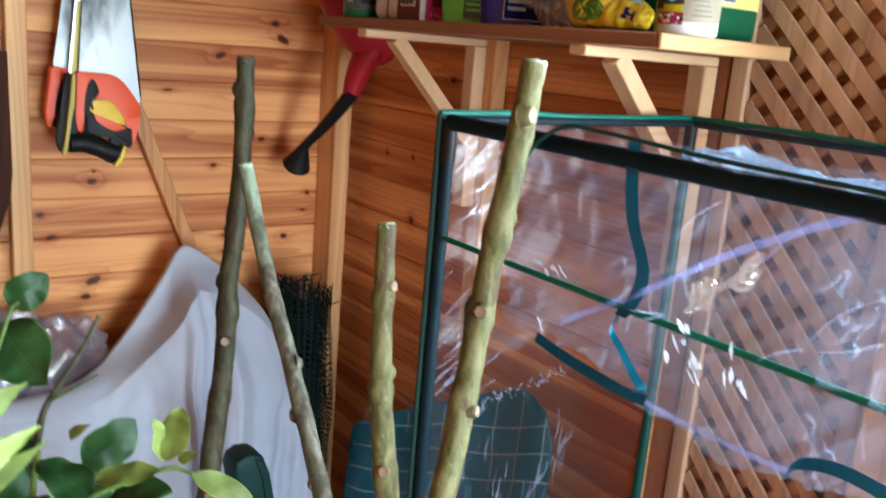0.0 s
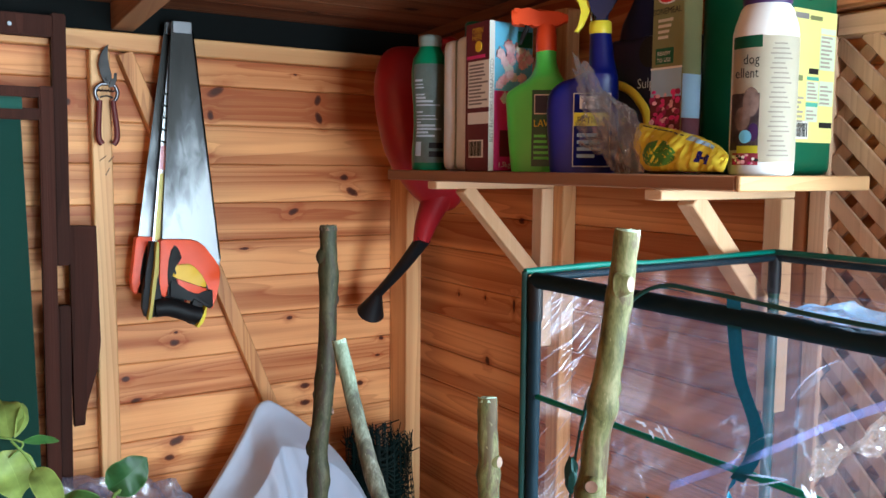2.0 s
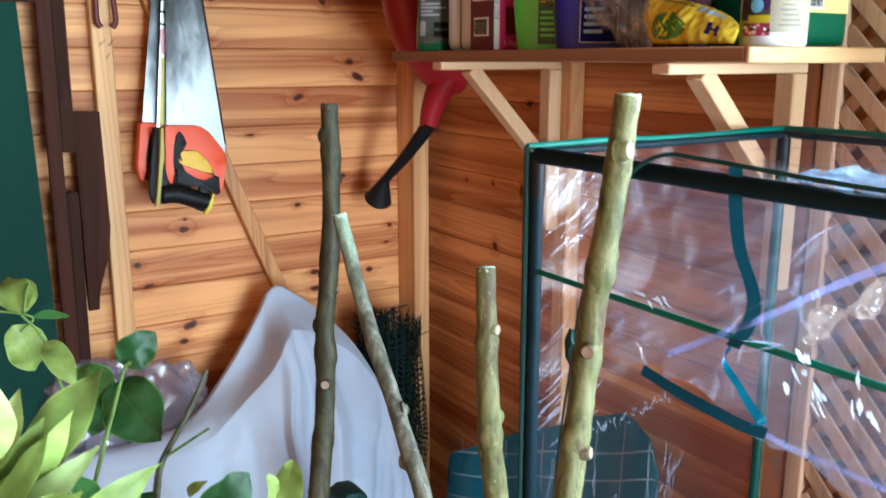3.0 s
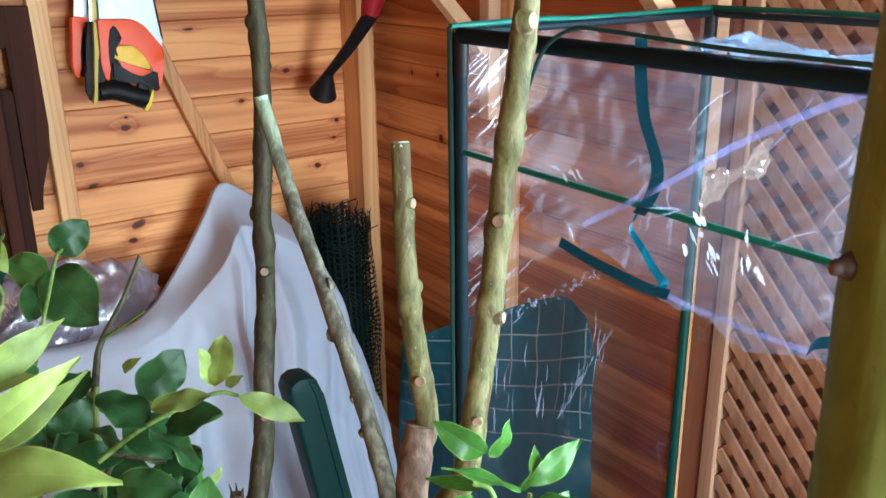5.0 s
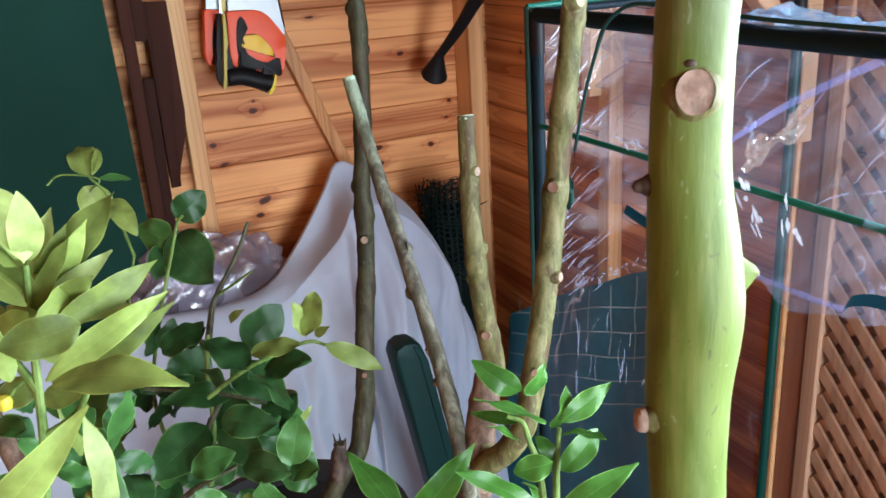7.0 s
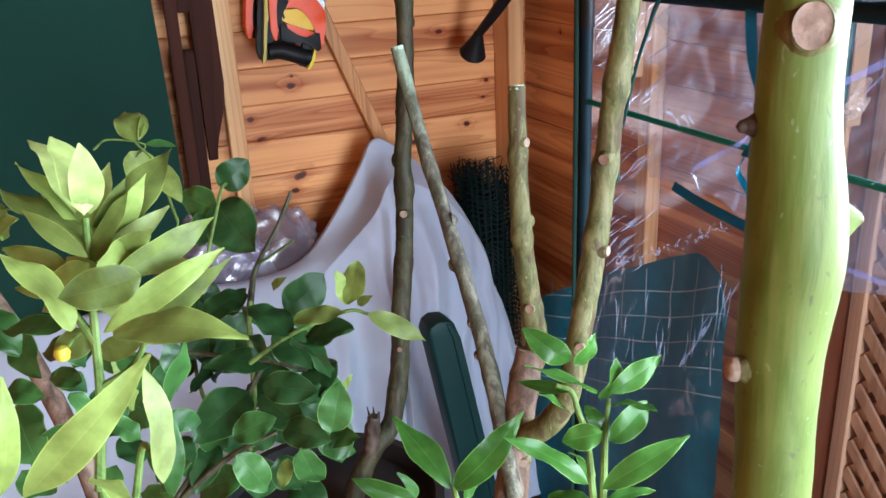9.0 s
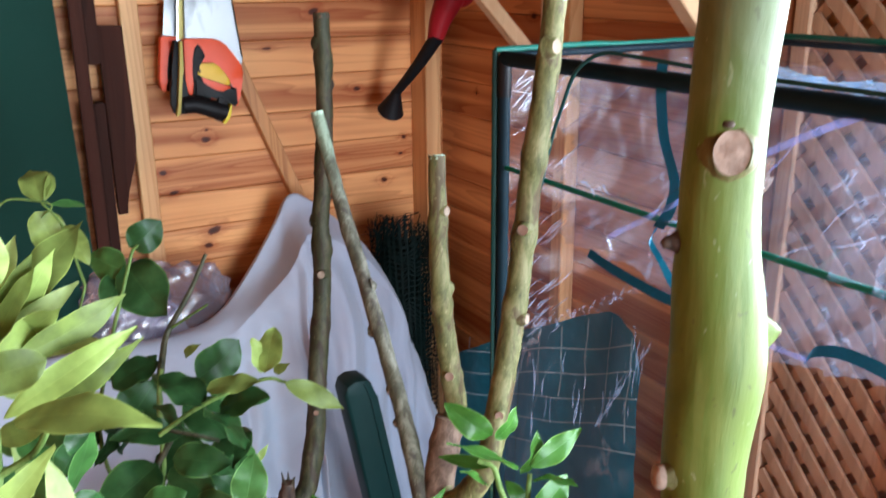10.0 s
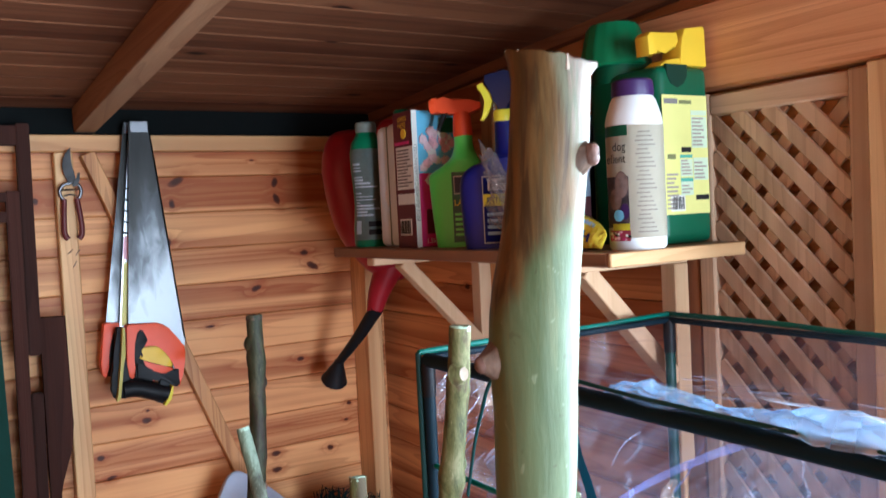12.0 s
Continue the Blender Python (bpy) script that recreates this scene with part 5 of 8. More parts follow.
def pillow(c, ax, ay, az, seed, rough=0.25, sub=4):
    bm = bmesh.new()
    bmesh.ops.create_icosphere(bm, subdivisions=sub, radius=1.0)
    ax, ay, az = Vector(ax), Vector(ay), Vector(az)
    for v in bm.verts:
        p = v.co.copy()
        k = 1 + rough * noise.noise(p * 1.7 + Vector((seed, 0, 0))) + rough * 0.6 * noise.noise(p * 4.5 + Vector((0, seed, 0)))
        v.co = Vector(c) + (ax * p.x + ay * p.y + az * p.z) * k
    return bm




def packet_at(u, a, out=0.0):
    """Round a flat packet that lies on its edge: u along it, a round it in radians."""
    y = 1.292 - 0.186 * u
    hi = SHELF + 0.078 - 0.030 * u - 0.022 * u ** 4
    lo = SHELF + 0.052 - 0.048 * min(1.0, u * 4) ** 0.7
    puff = 0.021 * (math.sin(math.pi * min(1.0, 0.06 + u * 0.94)) ** 0.6)
    z = (hi + lo) / 2 + (hi - lo) / 2 * math.cos(a)
    p = Vector((0.952 - (puff + out) * math.sin(a) + 0.018 * (z - SHELF - 0.03) / 0.04, y, z))
    w = noise.noise(Vector((y * 38, z * 30, 1))) * 0.008 + abs(noise.noise(Vector((y * 80, z * 90 + y * 90, 4)))) * 0.007
    return p + Vector((w, 0, 0.0))


def packet_print(u0, u1, v0, v1, round_=False):
    """A printed patch on the packet's front."""
    def at(u, v):
        if round_:
            r, q = v ** 0.5, u * 2 * math.pi
            return packet_at((u0 + u1) / 2 + (u1 - u0) / 2 * r * math.cos(q), radians((v0 + v1) / 2 + (v1 - v0) / 2 * r * math.sin(q)), 0.0007)
        return packet_at(u0 + (u1 - u0) * u, radians(v0 + (v1 - v0) * v), 0.0007)
    return sheet(at, 20, 5)


part("packet", sheet(lambda u, v: packet_at(u, v * 2 * math.pi), 70, 44), plain("yellow_foil", (0.70, 0.56, 0.045), 0.28, vary=0.2, scale=60, big=25), t_)
LEAF_PRINT = plain("leaf_green_print", (0.07, 0.22, 0.03), 0.4)
part("print", packet_print(0.20, 0.58, 62, 140, True), LEAF_PRINT, t_, "green oval print")
part("print", packet_print(0.36, 0.42, 78, 128), LEMON, t_)
part("print", packet_print(0.76, 0.80, 70, 112), BLUE, t_)
part("print", packet_print(0.83, 0.87, 74, 116), BLUE, t_)
part("print", packet_print(0.80, 0.83, 88, 97), BLUE, t_)
part("print", packet_print(0.60, 0.86, 20, 44), PALE_BLUE, t_, "pale blue printed corner")
part("print", packet_print(0.06, 0.58, 24, 31), INK, t_)
part("bag", pillow((0.962, 1.345, SHELF + 0.062), (-0.004, -0.070, -0.016), (0.026, 0.0, 0.004), (0.0, 0.016, 0.056), 7.0, 0.42, 5), BAG, t_, "clear crumpled bag")
part("bag_neck", pillow((0.953, 1.378, SHELF + 0.122), (0.0, -0.036, -0.025), (0.014, 0.0, 0.0), (0.0, 0.024, 0.050), 8.0, 0.5, 5), BAG, t_)


# ---- on the north wall ----
# watering can hung in the corner
t_ = thing("watering_can", (1.08, 2.12, 1.6), "red plastic watering can with black spout, hung in the corner", "watering can")
CAN = [(0.952, 1.878), (0.957, 1.918), (0.973, 1.955), (0.998, 1.972), (1.05, 1.977), (1.12, 1.973), (1.165, 1.95), (1.182, 1.89), (1.184, 1.77), (1.180, 1.68), (1.186, 1.635), (1.180, 1.600), (1.150, 1.582), (1.105, 1.590), (1.060, 1.618), (1.010, 1.676), (0.980, 1.733), (0.960, 1.81)]


def can_body(outline, mid, y, deep, rings=18):
    """A flat can rounded towards both its faces."""
    line = smooth_path([Vector((x, 0, z)) for x, z in outline + outline[:1]], 5)[:-1]
    bm = bmesh.new()
    rows = []
    for k in range(rings + 1):
        a = math.pi * k / rings
        s = max(0.02, math.sin(a)) ** 0.45
        rows.append([bm.verts.new((mid[0] + (p.x - mid[0]) * s, y - deep * math.cos(a), mid[1] + (p.z - mid[1]) * s)) for p in line])
    n = len(line)
    for a, b in zip(rows, rows[1:]):
        for k in range(n):
            bm.faces.new((a[k], a[(k + 1) % n], b[(k + 1) % n], b[k]))
    bm.faces.new(rows[0][::-1])
    bm.faces.new(rows[-1])
    bmesh.ops.recalc_face_normals(bm, faces=bm.faces)
    return bm


part("body", can_body(CAN, (1.07, 1.79), 2.120, 0.058), RED, t_)
part("handle", stem([(1.09, 2.09, 1.955), (1.105, 2.06, 1.985), (1.12, 2.03, 1.97), (1.125, 2.02, 1.90)], 0.012, 0.012, 14), RED, t_)
part("spout_base", stem([(1.135, 2.115, 1.640), (1.100, 2.108, 1.590), (1.074, 2.098, 1.548), (1.055, 2.086, 1.508)], 0.040, 0.0195, 22), RED, t_)
sp = part("spout", stem([(1.060, 2.080, 1.521), (1.042, 2.160, 1.440), (1.024, 2.245, 1.368)], 0.0185, 0.0115, 18), BLACK, t_)
ax = (Vector((1.022, 2.290, 1.300)) - Vector((1.024, 2.245, 1.368))).normalized()
mrot = ax.to_track_quat("Z", "Y").to_matrix()
part("rose", lathe([(0.0125, -0.006), (0.0145, 0.004), (0.0335, 0.056), (0.0365, 0.062), (0.034, 0.067), (0.010, 0.069)], (1.023, 2.248, 1.364), 28, m=mrot), BLACK, sp)


def wood_saw(name, label, dx, y, tilt, grip, trim):
    t_ = thing(name, (0.55 + dx, y, 1.98), label, "hand saw")
    m = Matrix.Translation((0.552 + dx, y, 2.0)) @ Matrix.Rotation(radians(tilt), 4, "Y") @ Matrix.Translation((-0.552, 0, -2.0))
    blade = [(0.529, 2.008), (0.575, 2.009)]
    n = 60
    for i in range(n):
        k = i / n
        x, z = 0.576 + (0.633 - 0.576) * k, 2.004 + (1.462 - 2.004) * k
        blade += [(x, z), (x - 0.0035, z - 0.006)]
    blade += [(0.628, 1.455), (0.600, 1.490), (0.497, 1.515)]
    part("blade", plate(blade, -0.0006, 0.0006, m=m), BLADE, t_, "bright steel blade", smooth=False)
    g = [(0.490, 1.520), (0.497, 1.524), (0.560, 1.521), (0.575, 1.516), (0.590, 1.505), (0.612, 1.474), (0.624, 1.456), (0.627, 1.440), (0.624, 1.420), (0.615, 1.380), (0.607, 1.357), (0.597, 1.362), (0.600, 1.385), (0.600, 1.405), (0.596, 1.420),
         (0.584, 1.442), (0.570, 1.459), (0.558, 1.468), (0.524, 1.468), (0.515, 1.459), (0.505, 1.432), (0.503, 1.396), (0.497, 1.391), (0.490, 1.397), (0.485, 1.422)]
    h = part("handle", plate(g, -0.014, 0.014, 0.004, m=m), grip, t_, "moulded handle")
    part("grip_core", plate([(0.504, 1.394), (0.512, 1.466), (0.524, 1.470), (0.560, 1.470), (0.590, 1.434), (0.601, 1.410), (0.600, 1.366), (0.560, 1.380), (0.530, 1.388)], -0.009, 0.009, 0.002, m=m), BLACK, h)
    part("grip_pad", plate([(0.521, 1.510), (0.527, 1.506), (0.532, 1.497), (0.537, 1.481), (0.531, 1.472), (0.522, 1.460), (0.514, 1.445), (0.508, 1.415), (0.504, 1.421), (0.504, 1.445), (0.507, 1.475), (0.513, 1.500)], -0.0165, 0.0165, 0.0025, m=m), BLACK, h)
    part("inset", plate([(0.514, 1.458), (0.520, 1.465), (0.530, 1.469), (0.552, 1.468), (0.562, 1.464), (0.573, 1.453), (0.585, 1.435), (0.593, 1.417), (0.592, 1.408), (0.575, 1.413), (0.550, 1.423), (0.526, 1.433), (0.515, 1.440)], -0.0140, 0.0140, 0.002, m=m), trim, h)
    part("inset_mark", plate([(0.517, 1.456), (0.521, 1.457), (0.524, 1.445), (0.520, 1.442)], -0.0146, 0.0146, m=m), BLACK, h)
    part("inset_line", plate([(0.524, 1.433), (0.550, 1.422), (0.575, 1.412), (0.593, 1.406), (0.592, 1.398), (0.572, 1.393), (0.556, 1.396), (0.540, 1.404), (0.530, 1.414)], -0.0150, 0.0150, 0.002, m=m), grip, h)
    part("grip_bar", plate([(0.511, 1.437), (0.519, 1.433), (0.525, 1.422), (0.531, 1.411), (0.545, 1.400), (0.560, 1.393), (0.573, 1.390), (0.592, 1.397), (0.598, 1.404), (0.607, 1.402), (0.608, 1.364), (0.600, 1.357), (0.580, 1.368), (0.560, 1.378), (0.530, 1.387), (0.508, 1.393)], -0.0168, 0.0168, 0.005, m=m), BLACK, h)
    part("trigger", stem([m @ Vector((0.592, -0.0155, 1.412)), m @ Vector((0.595, -0.0165, 1.404))], 0.0022, 0.0022, 10, 2), CHROME, h)
    part("toe_cap", box(0.531, 0.573, -0.003, 0.003, 1.985, 2.012, 0.001, m=m), CHROME, t_)
    return t_


front = wood_saw("hand_saw", "steel hand saw with orange and black handle, hung on the wall", 0.0, 2.298, 0, ORANGE, YELLOW)
back = wood_saw("hand_saw", "hand saw with orange handle hung behind another saw", -0.006, 2.335, 4.6, ORANGE, BLACK)
# saw with the yellow-edged black handle, hung lower between the two
t_ = thing("hand_saw", (0.51, 2.316, 1.9), "hand saw with black handle edged in yellow, hung on the wall", "hand saw")
part("blade", plate([(0.530, 1.98), (0.552, 1.98), (0.560, 1.42), (0.470, 1.42)], 2.3155, 2.3165), STEEL, t_, smooth=False)
part("print", plate([(0.500, 1.672), (0.5095, 1.672), (0.497, 1.52), (0.485, 1.52)], 2.3140, 2.3154), LABEL_YELLOW, t_, "yellow strip on the blade", smooth=False)
part("print", plate([(0.504, 1.735), (0.5165, 1.735), (0.512, 1.680), (0.499, 1.680)], 2.3140, 2.3154), ROSE, t_, "pink print on the blade", smooth=False)
for k in range(5):
    z = 1.856 - 0.027 * k
    x = 0.5105 - 0.0017 * k
    part("print", plate([(x, z), (x + 0.011, z - 0.004), (x + 0.0105, z - 0.009), (x - 0.0003, z - 0.005)], 2.3140, 2.3154), INK, t_, smooth=False)
h3 = part("handle", stem([(0.474, 2.285, 1.368), (0.500, 2.284, 1.369), (0.530, 2.284, 1.360), (0.556, 2.284, 1.350), (0.574, 2.285, 1.345)], 0.0205, 0.0215, 18, 6, 0.05), BLACK, t_, "black rounded handle")
part("handle_neck", plate([(0.466, 1.520), (0.480, 1.520), (0.483, 1.449), (0.485, 1.400), (0.492, 1.372), (0.482, 1.349), (0.464, 1.347), (0.452, 1.352), (0.446, 1.372), (0.450, 1.415), (0.460, 1.450)], 2.284, 2.300, 0.004), BLACK, h3)
part("handle_neck", plate([(0.560, 1.385), (0.582, 1.372), (0.581, 1.350), (0.563, 1.322), (0.548, 1.328)], 2.276, 2.300, 0.004), BLACK, h3)
part("trim", plate([(0.4785, 1.520), (0.4830, 1.520), (0.4825, 1.500), (0.481, 1.451), (0.475, 1.438), (0.470, 1.395), (0.464, 1.352), (0.456, 1.345), (0.454, 1.349), (0.460, 1.372), (0.466, 1.420), (0.473, 1.470), (0.4765, 1.515)], 2.266, 2.283, 0.0015), TRIM_YELLOW, h3, "yellow edge")
part("trim", plate([(0.583, 1.367), (0.587, 1.364), (0.585, 1.347), (0.579, 1.331), (0.567, 1.318), (0.561, 1.322), (0.572, 1.336), (0.580, 1.350)], 2.264, 2.300, 0.0015), LEMON, h3, "yellow edge")

# secateurs
t_ = thing("secateurs", (0.395, 2.345, 1.85), "secateurs with dark red handles, hung on the stud", "secateurs")
part("blade", plate([(0.402, 1.954), (0.393, 1.946), (0.384, 1.930), (0.380, 1.910), (0.383, 1.892), (0.391, 1.872), (0.398, 1.866), (0.408, 1.870), (0.407, 1.890), (0.402, 1.905), (0.3995, 1.925), (0.4005, 1.942)], 2.339, 2.345, 0.001), RUSTED, t_)
part("hook", plate([(0.412, 1.892), (0.418, 1.894), (0.417, 1.876), (0.410, 1.862), (0.400, 1.860), (0.404, 1.876), (0.411, 1.882)], 2.336, 2.339, 0.0005), RUSTED, t_)
part("pivot", stem([(0.399, 2.333, 1.879), (0.399, 2.350, 1.879)], 0.0055, 0.0055, 14, 2), RUSTED, t_)
for k, line in enumerate((((0.396, 1.868), (0.382, 1.866), (0.372, 1.853), (0.374, 1.838), (0.381, 1.828)), ((0.400, 1.866), (0.412, 1.866), (0.419, 1.852), (0.416, 1.838), (0.409, 1.828)))):
    part("handle", stem([(x, 2.342, z) for x, z in line], 0.0042, 0.0040, 12), CHROME, t_)
    part("grip", stem([(x, 2.342, z) for x, z in (((0.381, 1.832), (0.3785, 1.80), (0.3765, 1.765), (0.3775, 1.746), (0.384, 1.736)) if k == 0 else ((0.409, 1.832), (0.4125, 1.80), (0.4155, 1.765), (0.414, 1.746), (0.407, 1.736)))], 0.0058, 0.0068, 12), MAROON, t_)
part("spring", stem([(0.377 + 0.0032 * i, 2.342 + 0.004 * (-1) ** i, 1.851 + 0.004 * (i % 2)) for i in range(12)], 0.0016, 0.0016, 6, 2), RUSTED, t_)
part("catch", stem([(0.381, 2.340, 1.838), (0.395, 2.338, 1.842), (0.409, 2.340, 1.838)], 0.0018, 0.0018, 8, 4), RUSTED, t_)
for x, z, a in ((0.388, 1.705, 40), (0.405, 1.703, 50), (0.397, 1.675, 60)):
    d = Vector((math.cos(radians(a)), 0, math.sin(radians(a)))) * 0.009
    solid("staple", stem([Vector((x, 2.3612, z)) - d, Vector((x, 2.3595, z)), Vector((x, 2.3612, z)) + d], 0.0009, 0.0009, 6, 2), RUSTED, "small wire staple in the stud", "staple", group="staples in the stud")

# folded deck chair with green canvas
t_ = thing("deck_chair", (0.0, 2.33, 0.0), "folded dark wooden deck chair with green canvas, leaning on the wall", "deck chair")


def bar(x0, x1, z0, z1, y0=2.315, y1=2.345, lean=0.0):
    bm = bmesh.new()
    vs = []
    for z, s in ((z0, lean), (z1, 0.0)):
        for x, y in ((x0, y0), (x1, y0), (x1, y1), (x0, y1)):
            vs.append(bm.verts.new((x + s, y, z)))
    bm.faces.new(vs[3::-1])
    bm.faces.new(vs[4:])
    for i in range(4):
        bm.faces.new((vs[i], vs[(i + 1) % 4], vs[4 + (i + 1) % 4], vs[4 + i]))
    bmesh.ops.bevel(bm, geom=bm.edges[:], offset=0.003, segments=2, affect="EDGES")
    return bm


part("frame_upright", bar(0.284, 0.313, 1.472, 2.007, lean=-0.006), DARK_WOOD, t_)
part("frame_upright", bar(0.252, 0.280, 0.0, 1.852, 2.285, 2.313, lean=-0.022), DARK_WOOD, t_)
part("frame_upright", bar(0.279, 0.304, 0.0, 1.385, 2.315, 2.340, lean=-0.024), DARK_WOOD, t_)
part("frame_upright", bar(-0.52, -0.49, 0.0, 1.852, 2.285, 2.313), DARK_WOOD, t_)
part("frame_upright", bar(-0.555, -0.525, 0.0, 2.007), DARK_WOOD, t_)
part("rail", bar(-0.55, 0.290, 1.957, 2.002, 2.318, 2.342), DARK_WOOD, t_)
part("rail", bar(-0.49, 0.255, 1.828, 1.850, 2.288, 2.312), DARK_WOOD, t_)
part("rail", bar(-0.49, 0.255, 1.782, 1.806, 2.288, 2.312), DARK_WOOD, t_)
part("rail", bar(-0.49, 0.255, 0.30, 0.33, 2.288, 2.312), DARK_WOOD, t_)
part("arm", plate([(0.306, 1.558), (0.362, 1.556), (0.364, 1.30), (0.358, 1.24), (0.344, 1.20), (0.330, 1.165), (0.326, 1.113), (0.304, 1.112)], 2.318, 2.342, 0.003), DARK_WOOD, t_, "shaped arm")
part("screw", stem([(0.205, 2.317, 1.977), (0.205, 2.312, 1.977)], 0.003, 0.0042, 12, 2), CHROME, t_)


def canvas(u, v):
    z = 0.31 + (1.80 - 0.31) * v
    right = 0.218 + 0.014 * (1 - v) * 1.6
    x = -0.47 + (right + 0.47) * u
    y = 2.305 - 0.020 * math.sin(math.pi * v) + 0.003 * math.sin(u * 9 + v * 4)
    return Vector((x, y, z))


part("canvas", sheet(canvas, 30, 50, 0.002), CANVAS, t_, "dark green canvas")
part("canvas_loop", sheet(lambda u, v: Vector((-0.47 + 0.69 * u, 2.300 - 0.016 * math.cos(v * 6.28), 1.815 + 0.016 * math.sin(v * 6.28))), 12, 20), CANVAS, t_)


# ---- under the shelf ----
# fleece sheet thrown over things in the corner
t_ = thing("fleece_cover", (0.55, 2.0, 0.0), "white fleece sheet draped over stored things", "cover")
RIDGE = [(-0.45, 2.20, 0.78), (-0.15, 2.20, 0.805), (0.155, 2.20, 0.830), (0.33, 2.20, 0.822), (0.44, 2.21, 0.828), (0.512, 2.235, 0.852), (0.566, 2.25, 0.903), (0.626, 2.258, 0.980), (0.680, 2.262, 1.062), (0.704, 2.262, 1.108), (0.724, 2.262, 1.123), (0.752, 2.26, 1.114),
         (0.823, 2.24, 1.056), (0.917, 2.22, 0.949), (0.974, 2.20, 0.817), (1.008, 2.19, 0.697), (1.054, 2.18, 0.547), (1.09, 2.17, 0.40), (1.115, 2.17, 0.24)]
HEM = [(-0.55, 1.80, 0.10), (-0.25, 1.70, 0.05), (0.05, 1.68, 0.03), (0.25, 1.68, 0.02), (0.38, 1.70, 0.02), (0.46, 1.71, 0.02), (0.53, 1.72, 0.02), (0.59, 1.74, 0.02), (0.64, 1.75, 0.02), (0.68, 1.77, 0.02), (0.71, 1.79, 0.02), (0.75, 1.82, 0.02),
       (0.81, 1.86, 0.02), (0.88, 1.90, 0.02), (0.94, 1.95, 0.02), (1.0, 1.99, 0.02), (1.05, 2.02, 0.02), (1.09, 2.05, 0.02), (1.12, 2.07, 0.02)]
ridge, hem = smooth_path(RIDGE, 10), smooth_path(HEM, 10)


PEAK = 0.555


def drape(u, v):
    """Down from the back edge over a soft front crest, then in folds to the floor."""
    i = u * (len(ridge) - 1)
    k = min(int(i), len(ridge) - 2)
    a = ridge[k].lerp(ridge[k + 1], i - k)
    b = hem[k].lerp(hem[k + 1], i - k)
    near = math.exp(-((u - PEAK + 0.06) / 0.17) ** 2)
    crest = a + Vector((-0.02 * near, -0.05 - 0.085 * near, -0.022 - 0.085 * near))
    if v < 0.08:
        s = v / 0.08
        return a + Vector((0, 0.10 * (1 - s), -0.12 * (1 - s) ** 2))
    if v < 0.26:
        s = (v - 0.08) / 0.18
        p = a.lerp(crest, s)
        p.y = a.y + (crest.y - a.y) * (s + (s ** 1.6 - s) * near)
        p.z += 0.016 * math.sin(math.pi * s) * (1 - near) - 0.030 * near * math.sin(math.pi * s ** 0.8)
    else:
        s = (v - 0.26) / 0.74
        p = crest.lerp(b, s)
        p.y = crest.y + (b.y - crest.y) * (0.30 * s + 0.70 * s * s) - 0.02 * math.sin(math.pi * min(1.0, s * 2.2))
        fold = math.sin(u * 44 + 2.4 * math.sin(u * 13)) + 0.5 * math.sin(u * 83 + 1.0 + 2 * s)
        grow = min(1.0, s * 2.2)
        p.y += fold * 0.019 * grow * (1 + 1.3 * math.exp(-((u - 0.68) / 0.10) ** 2)) + 0.007 * grow * math.sin(u * 190 + 3 * math.sin(u * 40)) * math.exp(-((u - 0.70) / 0.10) ** 2)
        p.x += 0.014 * math.sin(u * 31 + 2 * s) * grow
    w = min(1.0, (v - 0.08) * 6)
    # creases that run out from the peak
    dx, dz = p.x - 0.72, p.z - 1.11
    ang = math.atan2(dx, -dz + 0.05)
    p.y += 0.024 * math.sin(ang * 15 + 1.5 * math.sin(ang * 5)) * math.exp(-((dx * dx + dz * dz) / 0.10)) * min(1.0, max(0.0, (v - 0.24) * 5))
    p += Vector((jag(p, 7, 0.012), jag(p + Vector((3, 1, 2)), 8, 0.026) + jag(p, 26, 0.006), jag(p, 6, 0.008))) * w
    return p


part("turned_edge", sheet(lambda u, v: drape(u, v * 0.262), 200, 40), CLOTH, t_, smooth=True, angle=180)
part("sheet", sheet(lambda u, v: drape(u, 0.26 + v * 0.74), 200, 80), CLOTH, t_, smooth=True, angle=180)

# clear bag of something pale behind the sheet
t_ = thing("plastic_bag", (0.25, 2.28, 0.0), "crumpled clear plastic bag lying behind the fleece", "bag")
part("skin", pillow((0.36, 2.290, 0.830), (0.205, 0, -0.02), (0, 0.055, 0), (0, 0, 0.165), 2.0, 0.35, 5), MILKY, t_)
part("skin_fold", pillow((0.27, 2.262, 0.870), (0.12, 0, 0.02), (0, 0.05, 0), (0, 0, 0.10), 12.0, 0.4, 5), MILKY, t_)
part("filling", pillow((0.34, 2.31, 0.50), (0.17, 0, 0), (0, 0.05, 0), (0, 0, 0.38), 4.0, 0.2), CREAM, t_)
part("stored_box", box(-0.3, 0.15, 2.22, 2.38, 0.0, 0.70, 0.004), CREAM, t_)

# roll of dark plastic netting
t_ = thing("netting_roll", (1.03, 2.22, 0.0), "roll of dark green plastic garden netting standing in the corner", "netting")
